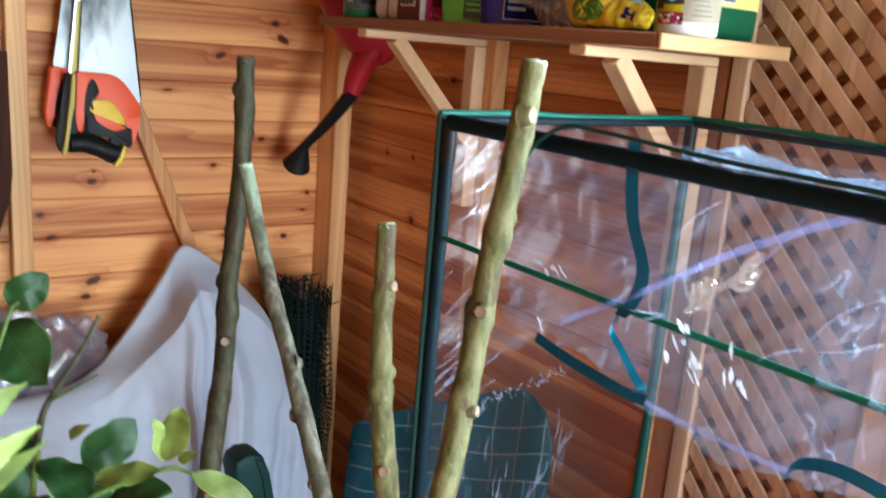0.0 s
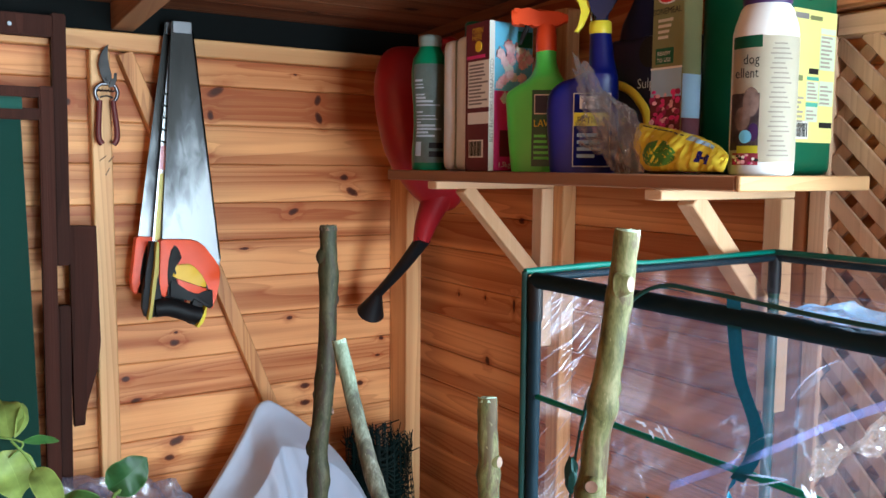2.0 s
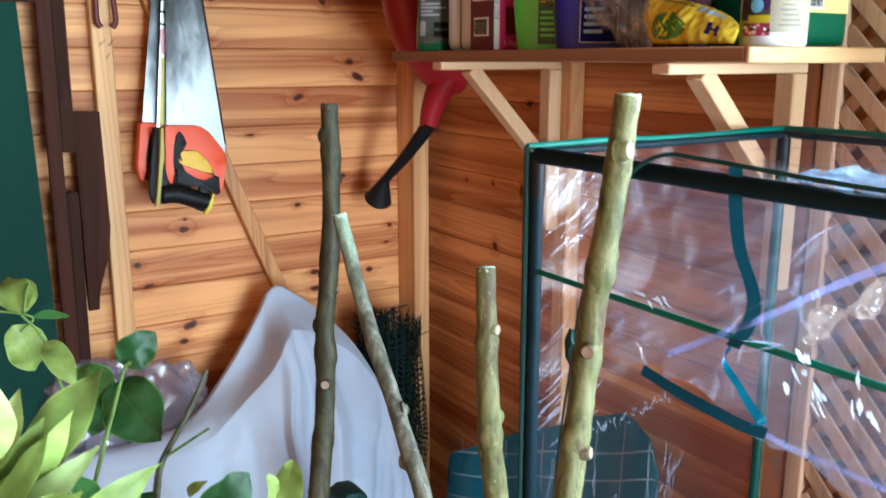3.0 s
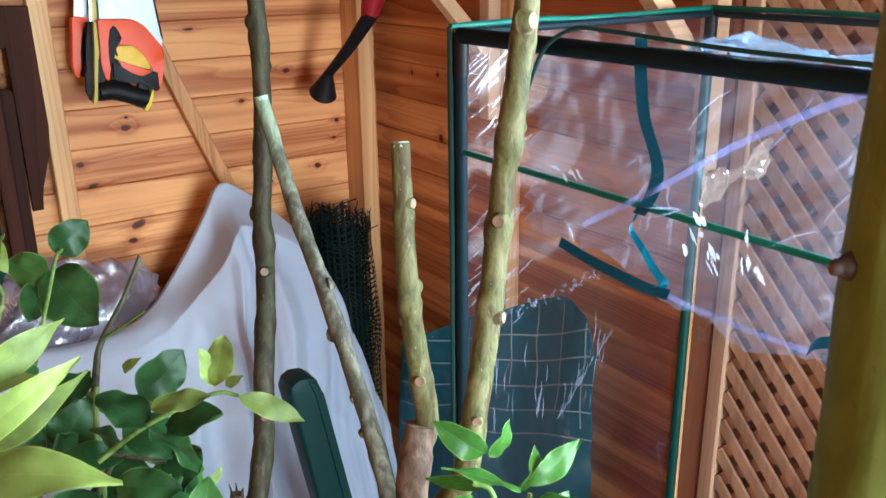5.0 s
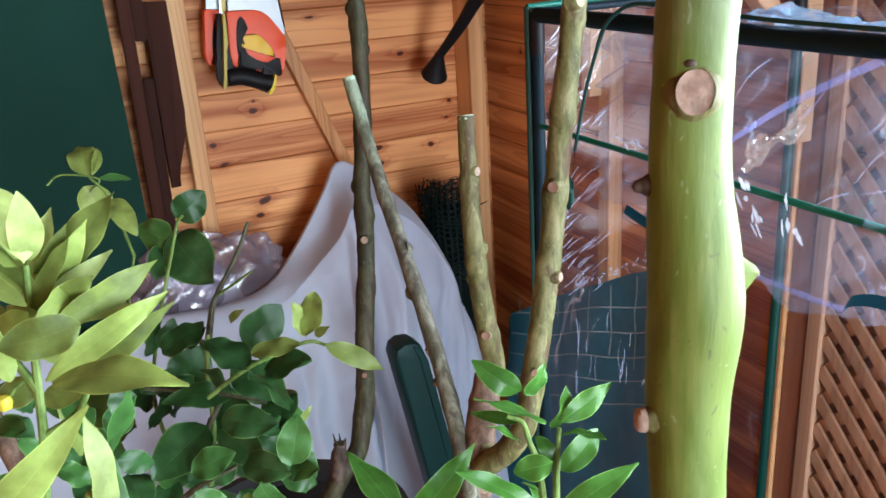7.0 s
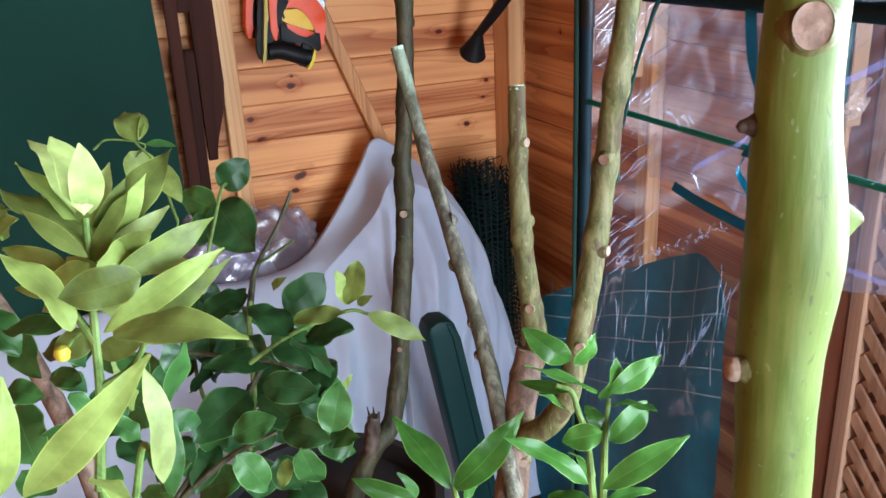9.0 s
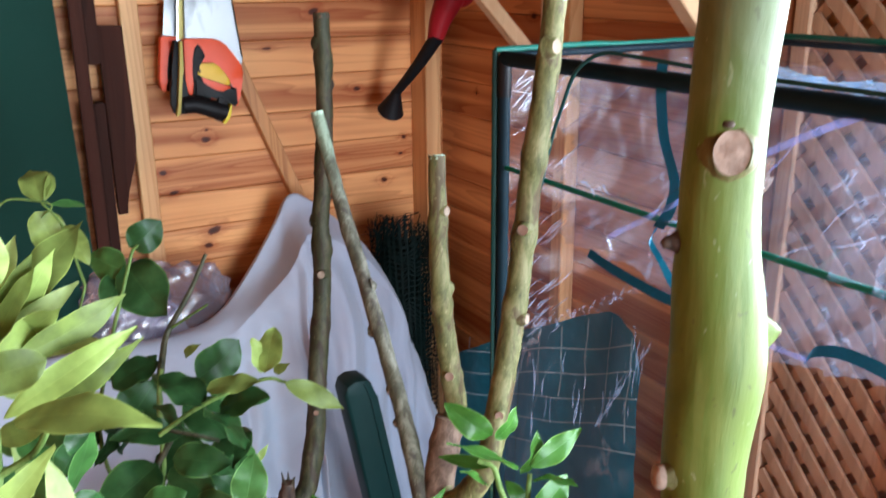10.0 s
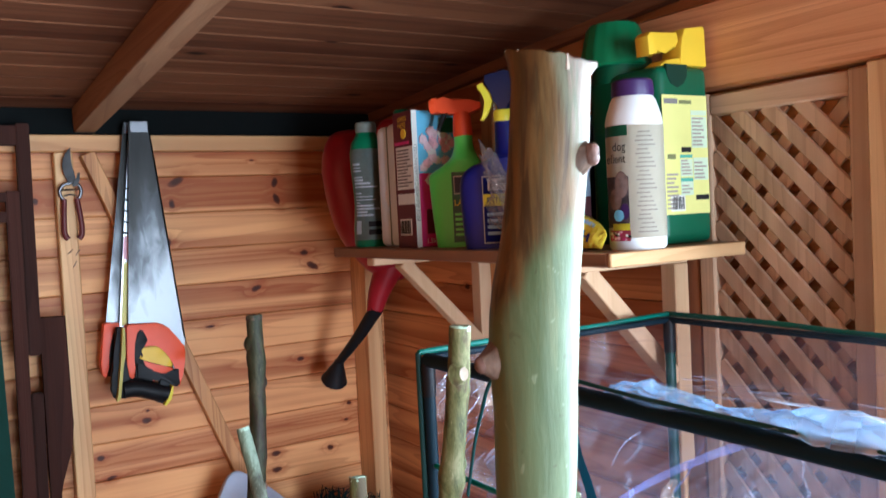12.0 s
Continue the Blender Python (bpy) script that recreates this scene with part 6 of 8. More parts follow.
for k, (r, top, cx, cy) in enumerate(((0.092, 0.985, 1.020, 2.225), (0.076, 1.000, 1.018, 2.230), (0.058, 0.990, 1.015, 2.235), (0.040, 0.995, 1.010, 2.235))):
    bm = bmesh.new()
    nu, nv = 34 - 6 * k, 62
    rows = []
    for j in range(nv + 1):
        z = 0.02 + (top - 0.02) * j / nv
        row = []
        for i in range(nu):
            a = 2 * math.pi * i / nu
            w = r * (1 + 0.20 * noise.noise(Vector((math.cos(a) * 1.6, math.sin(a) * 1.6, z * 6 + k * 3))))
            tilt = 0.06 * (1 - j / nv)
            row.append(bm.verts.new((cx + w * math.cos(a) + tilt * 0.3, cy + w * math.sin(a) * 0.9, z + (0.05 * math.cos(a + 2.2) + 0.045 * noise.noise(Vector((a * 2.5, k, z * 9)))) * j / nv)))
        rows.append(row)
    for a, b in zip(rows, rows[1:]):
        for i in range(nu):
            bm.faces.new((a[i], a[(i + 1) % nu], b[(i + 1) % nu], b[i]))
    bmesh.ops.wireframe(bm, faces=bm.faces[:], thickness=0.0036, use_replace=True, use_boundary=True, use_even_offset=True)
    part("net_turn", bm, NET, t_, smooth=False)
part("core", lathe([(0.060, 0.02), (0.068, 0.3), (0.064, 0.8), (0.052, 0.93), (0.02, 0.965)], (1.016, 2.232, 0), 18), NET, t_)
rnd = random.Random(2)
for k in range(46):
    a = rnd.uniform(0, 6.28)
    p = Vector((1.018 + 0.085 * math.cos(a), 2.228 + 0.075 * math.sin(a), 0.965 + 0.05 * math.cos(a + 2.2)))
    part("loose_strand", stem([p, p + Vector((rnd.uniform(-.02, .02), rnd.uniform(-.02, .02), rnd.uniform(0.01, 0.05)))], 0.0016, 0.0012, 6, 2), NET, t_)
part("strand", stem([(0.985, 2.20, 1.01), (1.0, 2.19, 1.035), (1.03, 2.18, 1.045), (1.05, 2.18, 1.048)], 0.002, 0.0015, 6), NET, t_)

# folded teal ground sheet with a pale grid
t_ = thing("ground_sheet", (1.12, 1.65, 0.0), "folded teal plastic sheet with a pale grid, leaning on the wall", "plastic sheet")
OUT = [(1.340, 0.0), (1.340, 0.915), (1.347, 0.962), (1.366, 0.990), (1.41, 1.004), (1.46, 0.996), (1.55, 0.955), (1.62, 0.915), (1.70, 0.875), (1.76, 0.846), (1.86, 0.785), (1.95, 0.73), (2.05, 0.675), (2.08, 0.64), (2.09, 0.0)]


def sheet_top(y):
    for (y0, z0), (y1, z1) in zip(OUT[1:], OUT[2:]):
        if y0 <= y <= y1:
            return z0 + (z1 - z0) * (y - y0) / max(1e-6, y1 - y0)
    return 0.6


def tarp_at(y, z):
    return Vector((1.112 + 0.010 * math.sin(y * 23 + z * 5) + 0.006 * noise.noise(Vector((0, y * 14, z * 14))) - 0.02 * (1 - z), y, z))


def tarp(u, v):
    y = 1.341 + 0.748 * u
    return tarp_at(y, 0.01 + (sheet_top(y) - 0.01) * v)


part("sheet", sheet(tarp, 60, 50, 0.030), TARP, t_)
for i in range(9):
    y = 1.365 + 0.078 * i

    def upright(u, v, y=y):
        z = 0.74 + (sheet_top(y) - 0.75) * u
        q = tarp_at(y + (v - 0.5) * 0.0036 + 0.005 * math.sin(z * 14 + y * 30), z)
        return q + Vector((-0.0016, 0, 0))
    part("grid_line", sheet(upright, 40, 1), TARP_LINE, t_)
for i in range(5):
    z0 = 0.62 + 0.060 * i

    def level(u, v, z0=z0):
        y = 1.34 + 0.72 * u
        z = z0 + (v - 0.5) * 0.0036 - 0.42 * (y - 1.36) + 0.10 + 0.006 * math.sin(y * 19 + z0 * 9)
        z = min(z, sheet_top(y) - 0.004)
        return tarp_at(y, max(0.02, z)) + Vector((-0.0016, 0, 0))
    part("grid_line", sheet(level, 50, 1), TARP_LINE, t_)

# dark green slat leaning by the sheet
t_ = thing("furniture_panel", (0.72, 1.73, 0.0), "dark green rounded furniture panel leaning by the fleece", "furniture panel")
PANEL = [(0.625, 0.815), (0.632, 0.835), (0.650, 0.845), (0.676, 0.842), (0.690, 0.830), (0.70, 0.80), (0.79, 0.32), (0.83, 0.02), (0.745, 0.02), (0.70, 0.40)]
part("slat", plate(PANEL, 1.705, 1.77, 0.010), GREEN_BAR, t_)
part("face_edge", plate([(0.668, 0.838), (0.684, 0.828), (0.692, 0.80), (0.778, 0.32), (0.815, 0.02), (0.808, 0.02), (0.770, 0.32), (0.682, 0.80), (0.674, 0.822)], 1.701, 1.712, 0.002), GREEN_BAR, t_)

# ---- mini greenhouse ----
GX0, GX1, GY0, GY1, GZ = 0.655, 1.122, 0.470, 1.150, 1.555
gh = thing("mini_greenhouse", (0.89, 0.81, 0.0), "tube-framed mini greenhouse with a clear plastic cover and green edging", "greenhouse")
for x, y in ((GX0, GY1), (GX1, GY1), (GX0, GY0), (GX1, GY0)):
    post = part("post", stem([(x, y, 0.0), (x, y, GZ)], 0.0085, 0.0085, 14, 4), TUBE if x == GX0 else TUBE_DARK, gh)
    part("corner_piece", lathe([(0.0095, GZ - 0.05), (0.0099, GZ - 0.046), (0.0099, GZ - 0.004), (0.009, GZ + 0.004)], (x, y, 0), 16), BLACK, post)
for a, b, r in (((GX0, GY0, GZ), (GX0, GY1, GZ), 0.0098), ((GX1, GY0, GZ + 0.004), (GX1, GY1, GZ + 0.004), 0.0050), ((GX0, GY1, GZ + 0.003), (GX1, GY1, GZ + 0.004), 0.0050), ((GX0, GY0, GZ), (GX1, GY0, GZ), 0.009)):
    part("top_bar", stem([a, b], r, r, 14, 4), TUBE, gh)
for z in (1.410, 0.24):
    part("shelf_bar", stem([(GX0, GY0, z), (GX0, GY1, z)], 0.0036, 0.0036, 10, 4), TUBE_GREEN, gh)
for a, b in (((GX0 - 0.009, GY1 + 0.009, GZ + 0.010), (GX1 + 0.010, GY1 + 0.009, GZ + 0.012)), ((GX1 + 0.010, GY1 + 0.009, GZ + 0.012), (GX1 + 0.010, GY0 - 0.012, GZ + 0.012)),
             ((GX0 - 0.009, GY1 + 0.009, GZ + 0.010), (GX0 - 0.008, GY1 + 0.008, 0.02)),
             ((GX1 + 0.010, GY1 + 0.010, GZ + 0.010), (GX1 + 0.010, GY1 + 0.010, 0.02))):
    a, b = Vector(a), Vector(b)
    mid = a.lerp(b, 0.5) + Vector((0, 0, -0.002))
    part("piping", stem([a, a.lerp(b, 0.3) + Vector((0.001, 0.001, 0.001)), mid, b], 0.0044, 0.0044, 10, 6, 0.15), TAPE if a.x < 0.7 and b.z < 1 else PIPING, gh)


def crease(p, amount, f=9.0):
    p = Vector(p)
    a = noise.noise(p * f)
    b = noise.noise(p * f * 2.3 + Vector((5, 2, 1)))
    return amount * (abs(a) * 1.5 - 0.4 + 0.5 * abs(b))


part("cover_top", sheet(lambda u, v: Vector((GX0 - 0.010 + (GX1 - GX0 + 0.02) * u, GY0 - 0.010 + (GY1 - GY0 + 0.02) * v, GZ + 0.012 + crease((u * 0.5, v * 0.7, 0), 0.012) - 0.014 * math.sin(math.pi * u) * math.sin(math.pi * v))), 60, 70), FILM, gh, "clear plastic roof")
part("cover_side", sheet(lambda u, v: Vector((GX0 - 0.008 + (GX1 - GX0 + 0.016) * u, GY1 + 0.011 + crease((u * 0.6, 3, v * 1.6), 0.009, 8), 0.02 + (GZ - 0.01) * v)), 60, 130), FILM, gh, "clear plastic side")
part("cover_side", sheet(lambda u, v: Vector((GX0 - 0.008 + (GX1 - GX0 + 0.016) * u, GY0 - 0.011 + crease((u * 0.6, 7, v * 1.6), 0.009, 8), 0.02 + (GZ - 0.01) * v)), 40, 80), FILM, gh, "clear plastic side")
part("cover_back", sheet(lambda u, v: Vector((GX1 + 0.011 + crease((9, u * 0.7, v * 1.6), 0.008, 8), GY0 - 0.008 + (GY1 - GY0 + 0.016) * u, 0.02 + (GZ - 0.01) * v)), 50, 90), FILM, gh, "clear plastic back")


def flap(u, v):
    """The front sheet, thrown half open: gathered along the top bar, its lower edge hanging loose."""
    y = 0.985 - (0.985 - 0.455) * u
    low = 1.352 - 0.018 * math.sin(u * 3.0) + 0.012 * math.sin(u * 9)
    z = GZ + 0.008 + (low - GZ - 0.008) * v
    bulge = -0.016 - 0.020 * math.sin(math.pi * v * 0.8) * (0.5 + 0.5 * math.sin(u * 8 + 1.5)) - 0.02 * v * u
    p = Vector((GX0 + 0.046 + bulge, 0.31 + (y - 0.31) * 1.06, z - 0.020 * v))
    diag = u * 5.0 + v * 3.2
    p.x += crease((diag * 0.25, u * 0.25, v * 0.2), 0.030, 6) + crease((diag, u, 4), 0.008, 5)
    p.z += jag((u * 3, v * 3, 1), 1.0, 0.012)
    return p


part("front_flap", sheet(flap, 180, 100), FLAP, gh, "wrinkled clear front sheet hanging half open")


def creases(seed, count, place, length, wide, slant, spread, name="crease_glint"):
    """White slivers painted as glints where the sheet is creased; place(u, v): a point on the sheet."""
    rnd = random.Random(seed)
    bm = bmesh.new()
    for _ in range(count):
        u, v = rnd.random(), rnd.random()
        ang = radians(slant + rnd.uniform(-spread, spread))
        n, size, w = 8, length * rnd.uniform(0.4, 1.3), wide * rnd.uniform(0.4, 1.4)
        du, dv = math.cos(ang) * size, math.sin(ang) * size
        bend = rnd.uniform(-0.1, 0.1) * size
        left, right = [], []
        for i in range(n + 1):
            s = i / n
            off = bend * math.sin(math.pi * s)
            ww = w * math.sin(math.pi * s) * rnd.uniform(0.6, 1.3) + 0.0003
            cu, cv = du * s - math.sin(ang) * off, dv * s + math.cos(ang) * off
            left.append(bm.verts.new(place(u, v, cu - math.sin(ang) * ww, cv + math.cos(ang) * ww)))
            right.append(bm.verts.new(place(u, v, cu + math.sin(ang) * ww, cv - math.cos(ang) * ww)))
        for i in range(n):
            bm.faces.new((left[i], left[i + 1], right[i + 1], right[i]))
    ob = part(name, bm, GLINT if name == "bright_glint" else PAINTED_GLINT, gh, "white slivers painted as glints along creases", smooth=False)
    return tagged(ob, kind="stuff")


# painted glints on the side sheet: slanting ones by the post, fine upright ones lower down
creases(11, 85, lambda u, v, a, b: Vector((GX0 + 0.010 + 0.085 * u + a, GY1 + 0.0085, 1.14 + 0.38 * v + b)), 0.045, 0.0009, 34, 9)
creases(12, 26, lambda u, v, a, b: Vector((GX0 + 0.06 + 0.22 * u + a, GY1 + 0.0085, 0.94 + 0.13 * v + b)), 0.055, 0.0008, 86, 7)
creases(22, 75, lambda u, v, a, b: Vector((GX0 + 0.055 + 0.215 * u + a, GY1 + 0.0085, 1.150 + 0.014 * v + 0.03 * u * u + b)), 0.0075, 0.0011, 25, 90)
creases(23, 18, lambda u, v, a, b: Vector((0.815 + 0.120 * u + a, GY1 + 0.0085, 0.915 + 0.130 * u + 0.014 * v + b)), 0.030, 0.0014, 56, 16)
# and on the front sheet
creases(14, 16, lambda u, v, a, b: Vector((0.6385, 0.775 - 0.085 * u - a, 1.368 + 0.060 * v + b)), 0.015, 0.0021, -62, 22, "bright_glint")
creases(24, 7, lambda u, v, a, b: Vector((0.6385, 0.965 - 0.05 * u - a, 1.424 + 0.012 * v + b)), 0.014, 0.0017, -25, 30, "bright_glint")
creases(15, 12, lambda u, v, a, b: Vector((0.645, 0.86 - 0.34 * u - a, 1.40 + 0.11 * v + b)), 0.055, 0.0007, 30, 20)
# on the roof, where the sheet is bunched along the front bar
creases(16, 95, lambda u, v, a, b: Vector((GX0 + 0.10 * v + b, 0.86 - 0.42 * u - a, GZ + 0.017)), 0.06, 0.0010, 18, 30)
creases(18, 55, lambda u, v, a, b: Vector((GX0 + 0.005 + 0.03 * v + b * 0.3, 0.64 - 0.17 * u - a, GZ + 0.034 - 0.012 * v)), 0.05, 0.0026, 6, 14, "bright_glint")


def roof_fold(u, v):
    y = 0.80 - 0.35 * u
    a = v * 3.6
    r = 0.006 + 0.004 * math.sin(u * 11) + 0.011 * u
    return Vector((GX0 + 0.010 - r * math.cos(a) * 1.3 + crease((u * 2.5, v, 3), 0.012, 4), y, GZ + 0.012 + r * math.sin(a) * 0.8 + crease((u * 3, v, 8), 0.010, 3)))


def crumple(u, v):
    y, z = 0.752 - 0.064 * u, 1.446 + 0.046 * u + (v - 0.5) * 0.032 * (0.6 + 0.4 * math.sin(u * 9))
    return Vector((0.634 + 0.010 * noise.noise(Vector((u * 7, v * 4, 2))) + 0.006 * noise.noise(Vector((u * 17, v * 9, 5))), y, z + 0.005 * noise.noise(Vector((u * 9, v * 3, 9)))))


part("crumpled_patch", sheet(crumple, 26, 12), CRUMPLE, gh, "crumpled shiny patch of the front sheet", smooth=False)
part("rolled_sheet", sheet(roof_fold, 60, 26), ROLL, gh, "loose roll of clear sheet on the top bar")
AX = (0, 1, 0)
for line, wide in (([(0.645, 0.915, 1.372), (0.642, 0.809, 1.437), (0.642, 0.729, 1.491), (0.645, 0.659, 1.531), (0.650, 0.604, 1.558)], 0.0095),
                   ([(0.644, 0.700, 1.490), (0.642, 0.682, 1.509), (0.644, 0.662, 1.543)], 0.004),
                   ([(0.648, 0.805, 1.332), (0.644, 0.763, 1.331), (0.642, 0.724, 1.332), (0.644, 0.677, 1.331), (0.648, 0.638, 1.331)], 0.005)):
    part("fold", ribbon(line, wide, (0.5, 0, 1)), FOLD, gh, "bluish fold in the clear sheet")
part("strap", ribbon([(0.652, 0.852, 1.572), (0.647, 0.845, 1.540), (0.646, 0.836, 1.500), (0.645, 0.820, 1.470), (0.646, 0.815, 1.450), (0.647, 0.822, 1.425), (0.648, 0.837, 1.403)], 0.016, AX), STRAP, gh, "blue-green strap")
part("strap", ribbon([(0.648, 0.838, 1.405), (0.643, 0.842, 1.389), (0.640, 0.822, 1.373), (0.640, 0.805, 1.356), (0.642, 0.794, 1.344), (0.646, 0.805, 1.335)], 0.011, (0.6, 0.5, 0.4), twist=1.4), STRAP_END, gh, "blue-green strap")
part("hem_tape", ribbon([(0.652, 0.955, 1.342), (0.646, 0.906, 1.338), (0.643, 0.856, 1.335), (0.642, 0.815, 1.333), (0.646, 0.790, 1.333)], 0.011, (0.5, 0, 1)), STRAP, gh, "blue-green hem")
part("hem_tape", ribbon([(0.648, 0.640, 1.332), (0.642, 0.628, 1.345), (0.640, 0.604, 1.354), (0.642, 0.575, 1.354), (0.648, 0.530, 1.345), (0.652, 0.475, 1.335)], 0.011, (0.5, 0, 1)), STRAP, gh, "blue-green hem")
part("zip_tape", ribbon([(0.640, 0.900, 1.574), (0.634, 0.935, 1.574), (0.632, 0.965, 1.555), (0.640, 0.998, 1.515), (0.648, 1.028, 1.470), (0.652, 1.058, 1.395), (0.654, 1.076, 1.30), (0.655, 1.098, 1.15), (0.655, 1.110, 0.9), (0.655, 1.114, 0.3)], 0.015, (0.5, 0.8, 0)), TAPE, gh, "dark green zip tape")
part("zip_edge", stem([(0.648, 0.46, 1.568), (0.647, 0.60, 1.569), (0.643, 0.74, 1.571), (0.640, 0.82, 1.575), (0.636, 0.880, 1.578), (0.630, 0.922, 1.578), (0.626, 0.960, 1.556), (0.632, 0.990, 1.515), (0.640, 1.020, 1.470), (0.645, 1.050, 1.395)], 0.0022, 0.0022, 8), TAPE, gh)
part("tie", pillow((0.646, 1.066, 1.335), (0.006, 0, 0), (0, 0.010, 0), (0, 0, 0.022), 6.0, 0.3, 3), TAPE, gh, "dark green tie")


# ---- pruned trees ----
def pot(parent, x, y, top, height, r):
    p = part("pot", lathe([(r * 0.72, top - height), (r * 0.74, top - height + 0.005), (r * 0.96, top - 0.04), (r * 1.04, top - 0.038), (r * 1.05, top), (r * 0.97, top), (r * 0.95, top - 0.035)], (x, y, 0), 40), POT, parent, "black plastic pot")
    bm = lathe([(r * 0.95, top - 0.06), (r * 0.9, top - 0.048), (r * 0.4, top - 0.042)], (x, y, 0), 30)
    part("soil", bm, SOIL, p)


def tree(name, base, label, category="tree"):
    return thing(name, base, label, category)


def branch(parent, points, r0, r1, material, nodes=(), rough=0.10, sides=16, name="branch"):
    return part(name, stem(points, r0, r1, sides, 10, rough, nodes), material, parent)


def top_cut(parent, at, along, r, material):
    m = Vector(along).normalized().to_track_quat("Z", "Y").to_matrix()
    bm = lathe([(r * 0.99, -0.004), (r * 0.97, 0.0008), (r * 0.80, 0.0002), (r * 0.45, -0.0003), (r * 0.1, 0.0004)], at, 22, m=m)
    for v in bm.verts:
        v.co += Vector((jag(v.co, 330, 0.0006), jag(v.co + Vector((1, 0, 0)), 330, 0.0006), jag(v.co, 380, 0.0016)))
    part("cut_face", bm, material, parent)


def cuts(parent, wood_skin, places):
    for at, out, r, mat_ in places:
        at, out = Vector(at), Vector(out).normalized()
        m = out.to_track_quat("Z", "Y").to_matrix()
        if mat_ == wood_skin or mat_ == BARK_BROWN:
            # a healed-over bud: only a low swelling
            bm = lathe([(r * 1.9, -r * 1.5), (r * 1.55, -r * 0.7), (r * 1.05, -r * 0.1), (r * 0.55, r * 0.22), (r * 0.15, r * 0.30)], at, 16, 0.8, 1.3, m=m)
            for v in bm.verts:
                v.co += Vector((jag(v.co, 200, 0.0006), jag(v.co + Vector((2, 0, 0)), 200, 0.0006), jag(v.co, 160, 0.0008)))
            part("bud_swelling", bm, mat_, parent)
            continue
        collar = part("branch_collar", lathe([(r * 1.7, -r * 1.1), (r * 1.4, -r * 0.1), (r * 1.15, r * 0.35), (r * 1.02, r * 0.5)], at, 14, m=m), wood_skin, parent)
        part("cut_face", lathe([(r, r * 0.45), (r * 1.0, r * 0.56), (r * 0.5, r * 0.50), (r * 0.1, r * 0.53)], at, 14, m=m), mat_, collar)


# the tree with the tall dark stem by the fleece
t_ = tree("pruned_tree", (0.30, 1.33, 0.0), "bare pruned tree with dark green stem in a black pot")
branch(t_, [(0.335, 1.38, 0.68), (0.352, 1.385, 0.735), (0.388, 1.39, 0.795), (0.426, 1.40, 0.825), (0.446, 1.412, 0.875), (0.459, 1.42, 0.93), (0.469, 1.428, 1.01), (0.480, 1.436, 1.08), (0.491, 1.443, 1.15), (0.497, 1.449, 1.22), (0.500, 1.452, 1.29), (0.509, 1.453, 1.36), (0.517, 1.458, 1.44), (0.522, 1.464, 1.53), (0.525, 1.470, 1.606)],
           0.0190, 0.0122, BARK_DARK, ((0.30, 0.10), (0.52, 0.12), (0.66, 0.25), (0.80, 0.12), (0.93, 0.2)), name="stem")
top_cut(t_, (0.525, 1.470, 1.606), (0.02, 0, 1), 0.0120, BARK_STUB)
rnd = random.Random(21)
for k in range(9):
    a = 0.7 * k + rnd.uniform(-0.2, 0.2)
    p = Vector((0.525 + 0.0108 * math.cos(a), 1.470 + 0.0108 * math.sin(a), 1.600))
    part("splinter", stem([p, p + Vector((0.0010 * math.cos(a), 0.0010 * math.sin(a), rnd.uniform(0.004, 0.0085)))], 0.0034, 0.0006, 6, 2), BARK_STUB if k % 3 else BARK_BROWN, t_)
branch(t_, [(0.384, 1.388, 0.79), (0.390, 1.389, 0.83), (0.396, 1.390, 0.862)], 0.017, 0.011, BARK_STUB, (), 0.25, name="stub")
for k in range(5):
    a = k * 1.3
    p = Vector((0.396 + 0.007 * math.cos(a), 1.390 + 0.007 * math.sin(a), 0.857))
    part("splinter", stem([p, p + Vector((0.004 * math.cos(a), 0.004 * math.sin(a), 0.012 + 0.006 * (k % 3)))], 0.003, 0.0006, 6, 2), BARK_DARK, t_)
OUTWARD = Vector((-0.55, -0.83, 0.1))
cuts(t_, BARK_DARK, [((0.489, 1.433, 1.197), OUTWARD, 0.0062, CUT), ((0.508, 1.452, 1.402), OUTWARD, 0.0058, CUT), ((0.486, 1.460, 1.285), (-0.9, 0.5, 0.2), 0.0085, BARK_DARK), ((0.534, 1.458, 1.50), (0.9, -0.5, 0.1), 0.0065, BARK_DARK), ((0.497, 1.432, 1.10), (0.8, -0.5, 0), 0.0062, BARK_DARK),
                     ((0.458, 1.410, 0.965), OUTWARD, 0.0045, CUT_PINK), ((0.508, 1.470, 1.565), (-0.9, 0.3, 0.3), 0.0065, BARK_DARK), ((0.497, 1.462, 1.360), (-0.9, 0.4, 0.1), 0.006, BARK_DARK), ((0.510, 1.444, 1.235), (0.8, -0.6, 0.1), 0.0055, BARK_BROWN), ((0.464, 1.436, 1.060), (-0.9, 0.4, 0.1), 0.0065, BARK_DARK), ((0.518, 1.448, 1.335), (0.7, -0.7, 0.2), 0.0045, CUT_PINK)])
pot(t_, 0.300, 1.38, 0.735, 0.735, 0.19)
part("trunk", stem([(0.318, 1.375, 0.66), (0.328, 1.378, 0.68), (0.340, 1.382, 0.705)], 0.021, 0.019, 14), BARK_BROWN, t_)

# the tree with three stems from one trunk
t_ = tree("pruned_tree", (0.37, 0.87, 0.0), "bare pruned tree with three grey-green stems in a pot")
branch(t_, [(0.365, 0.87, 0.40), (0.380, 0.89, 0.70), (0.400, 0.91, 0.92), (0.416, 0.922, 1.02), (0.426, 0.928, 1.08), (0.441, 0.938, 1.135), (0.455, 0.945, 1.18)], 0.0230, 0.0165, BARK_BROWN, ((0.88, 0.1),), name="trunk")
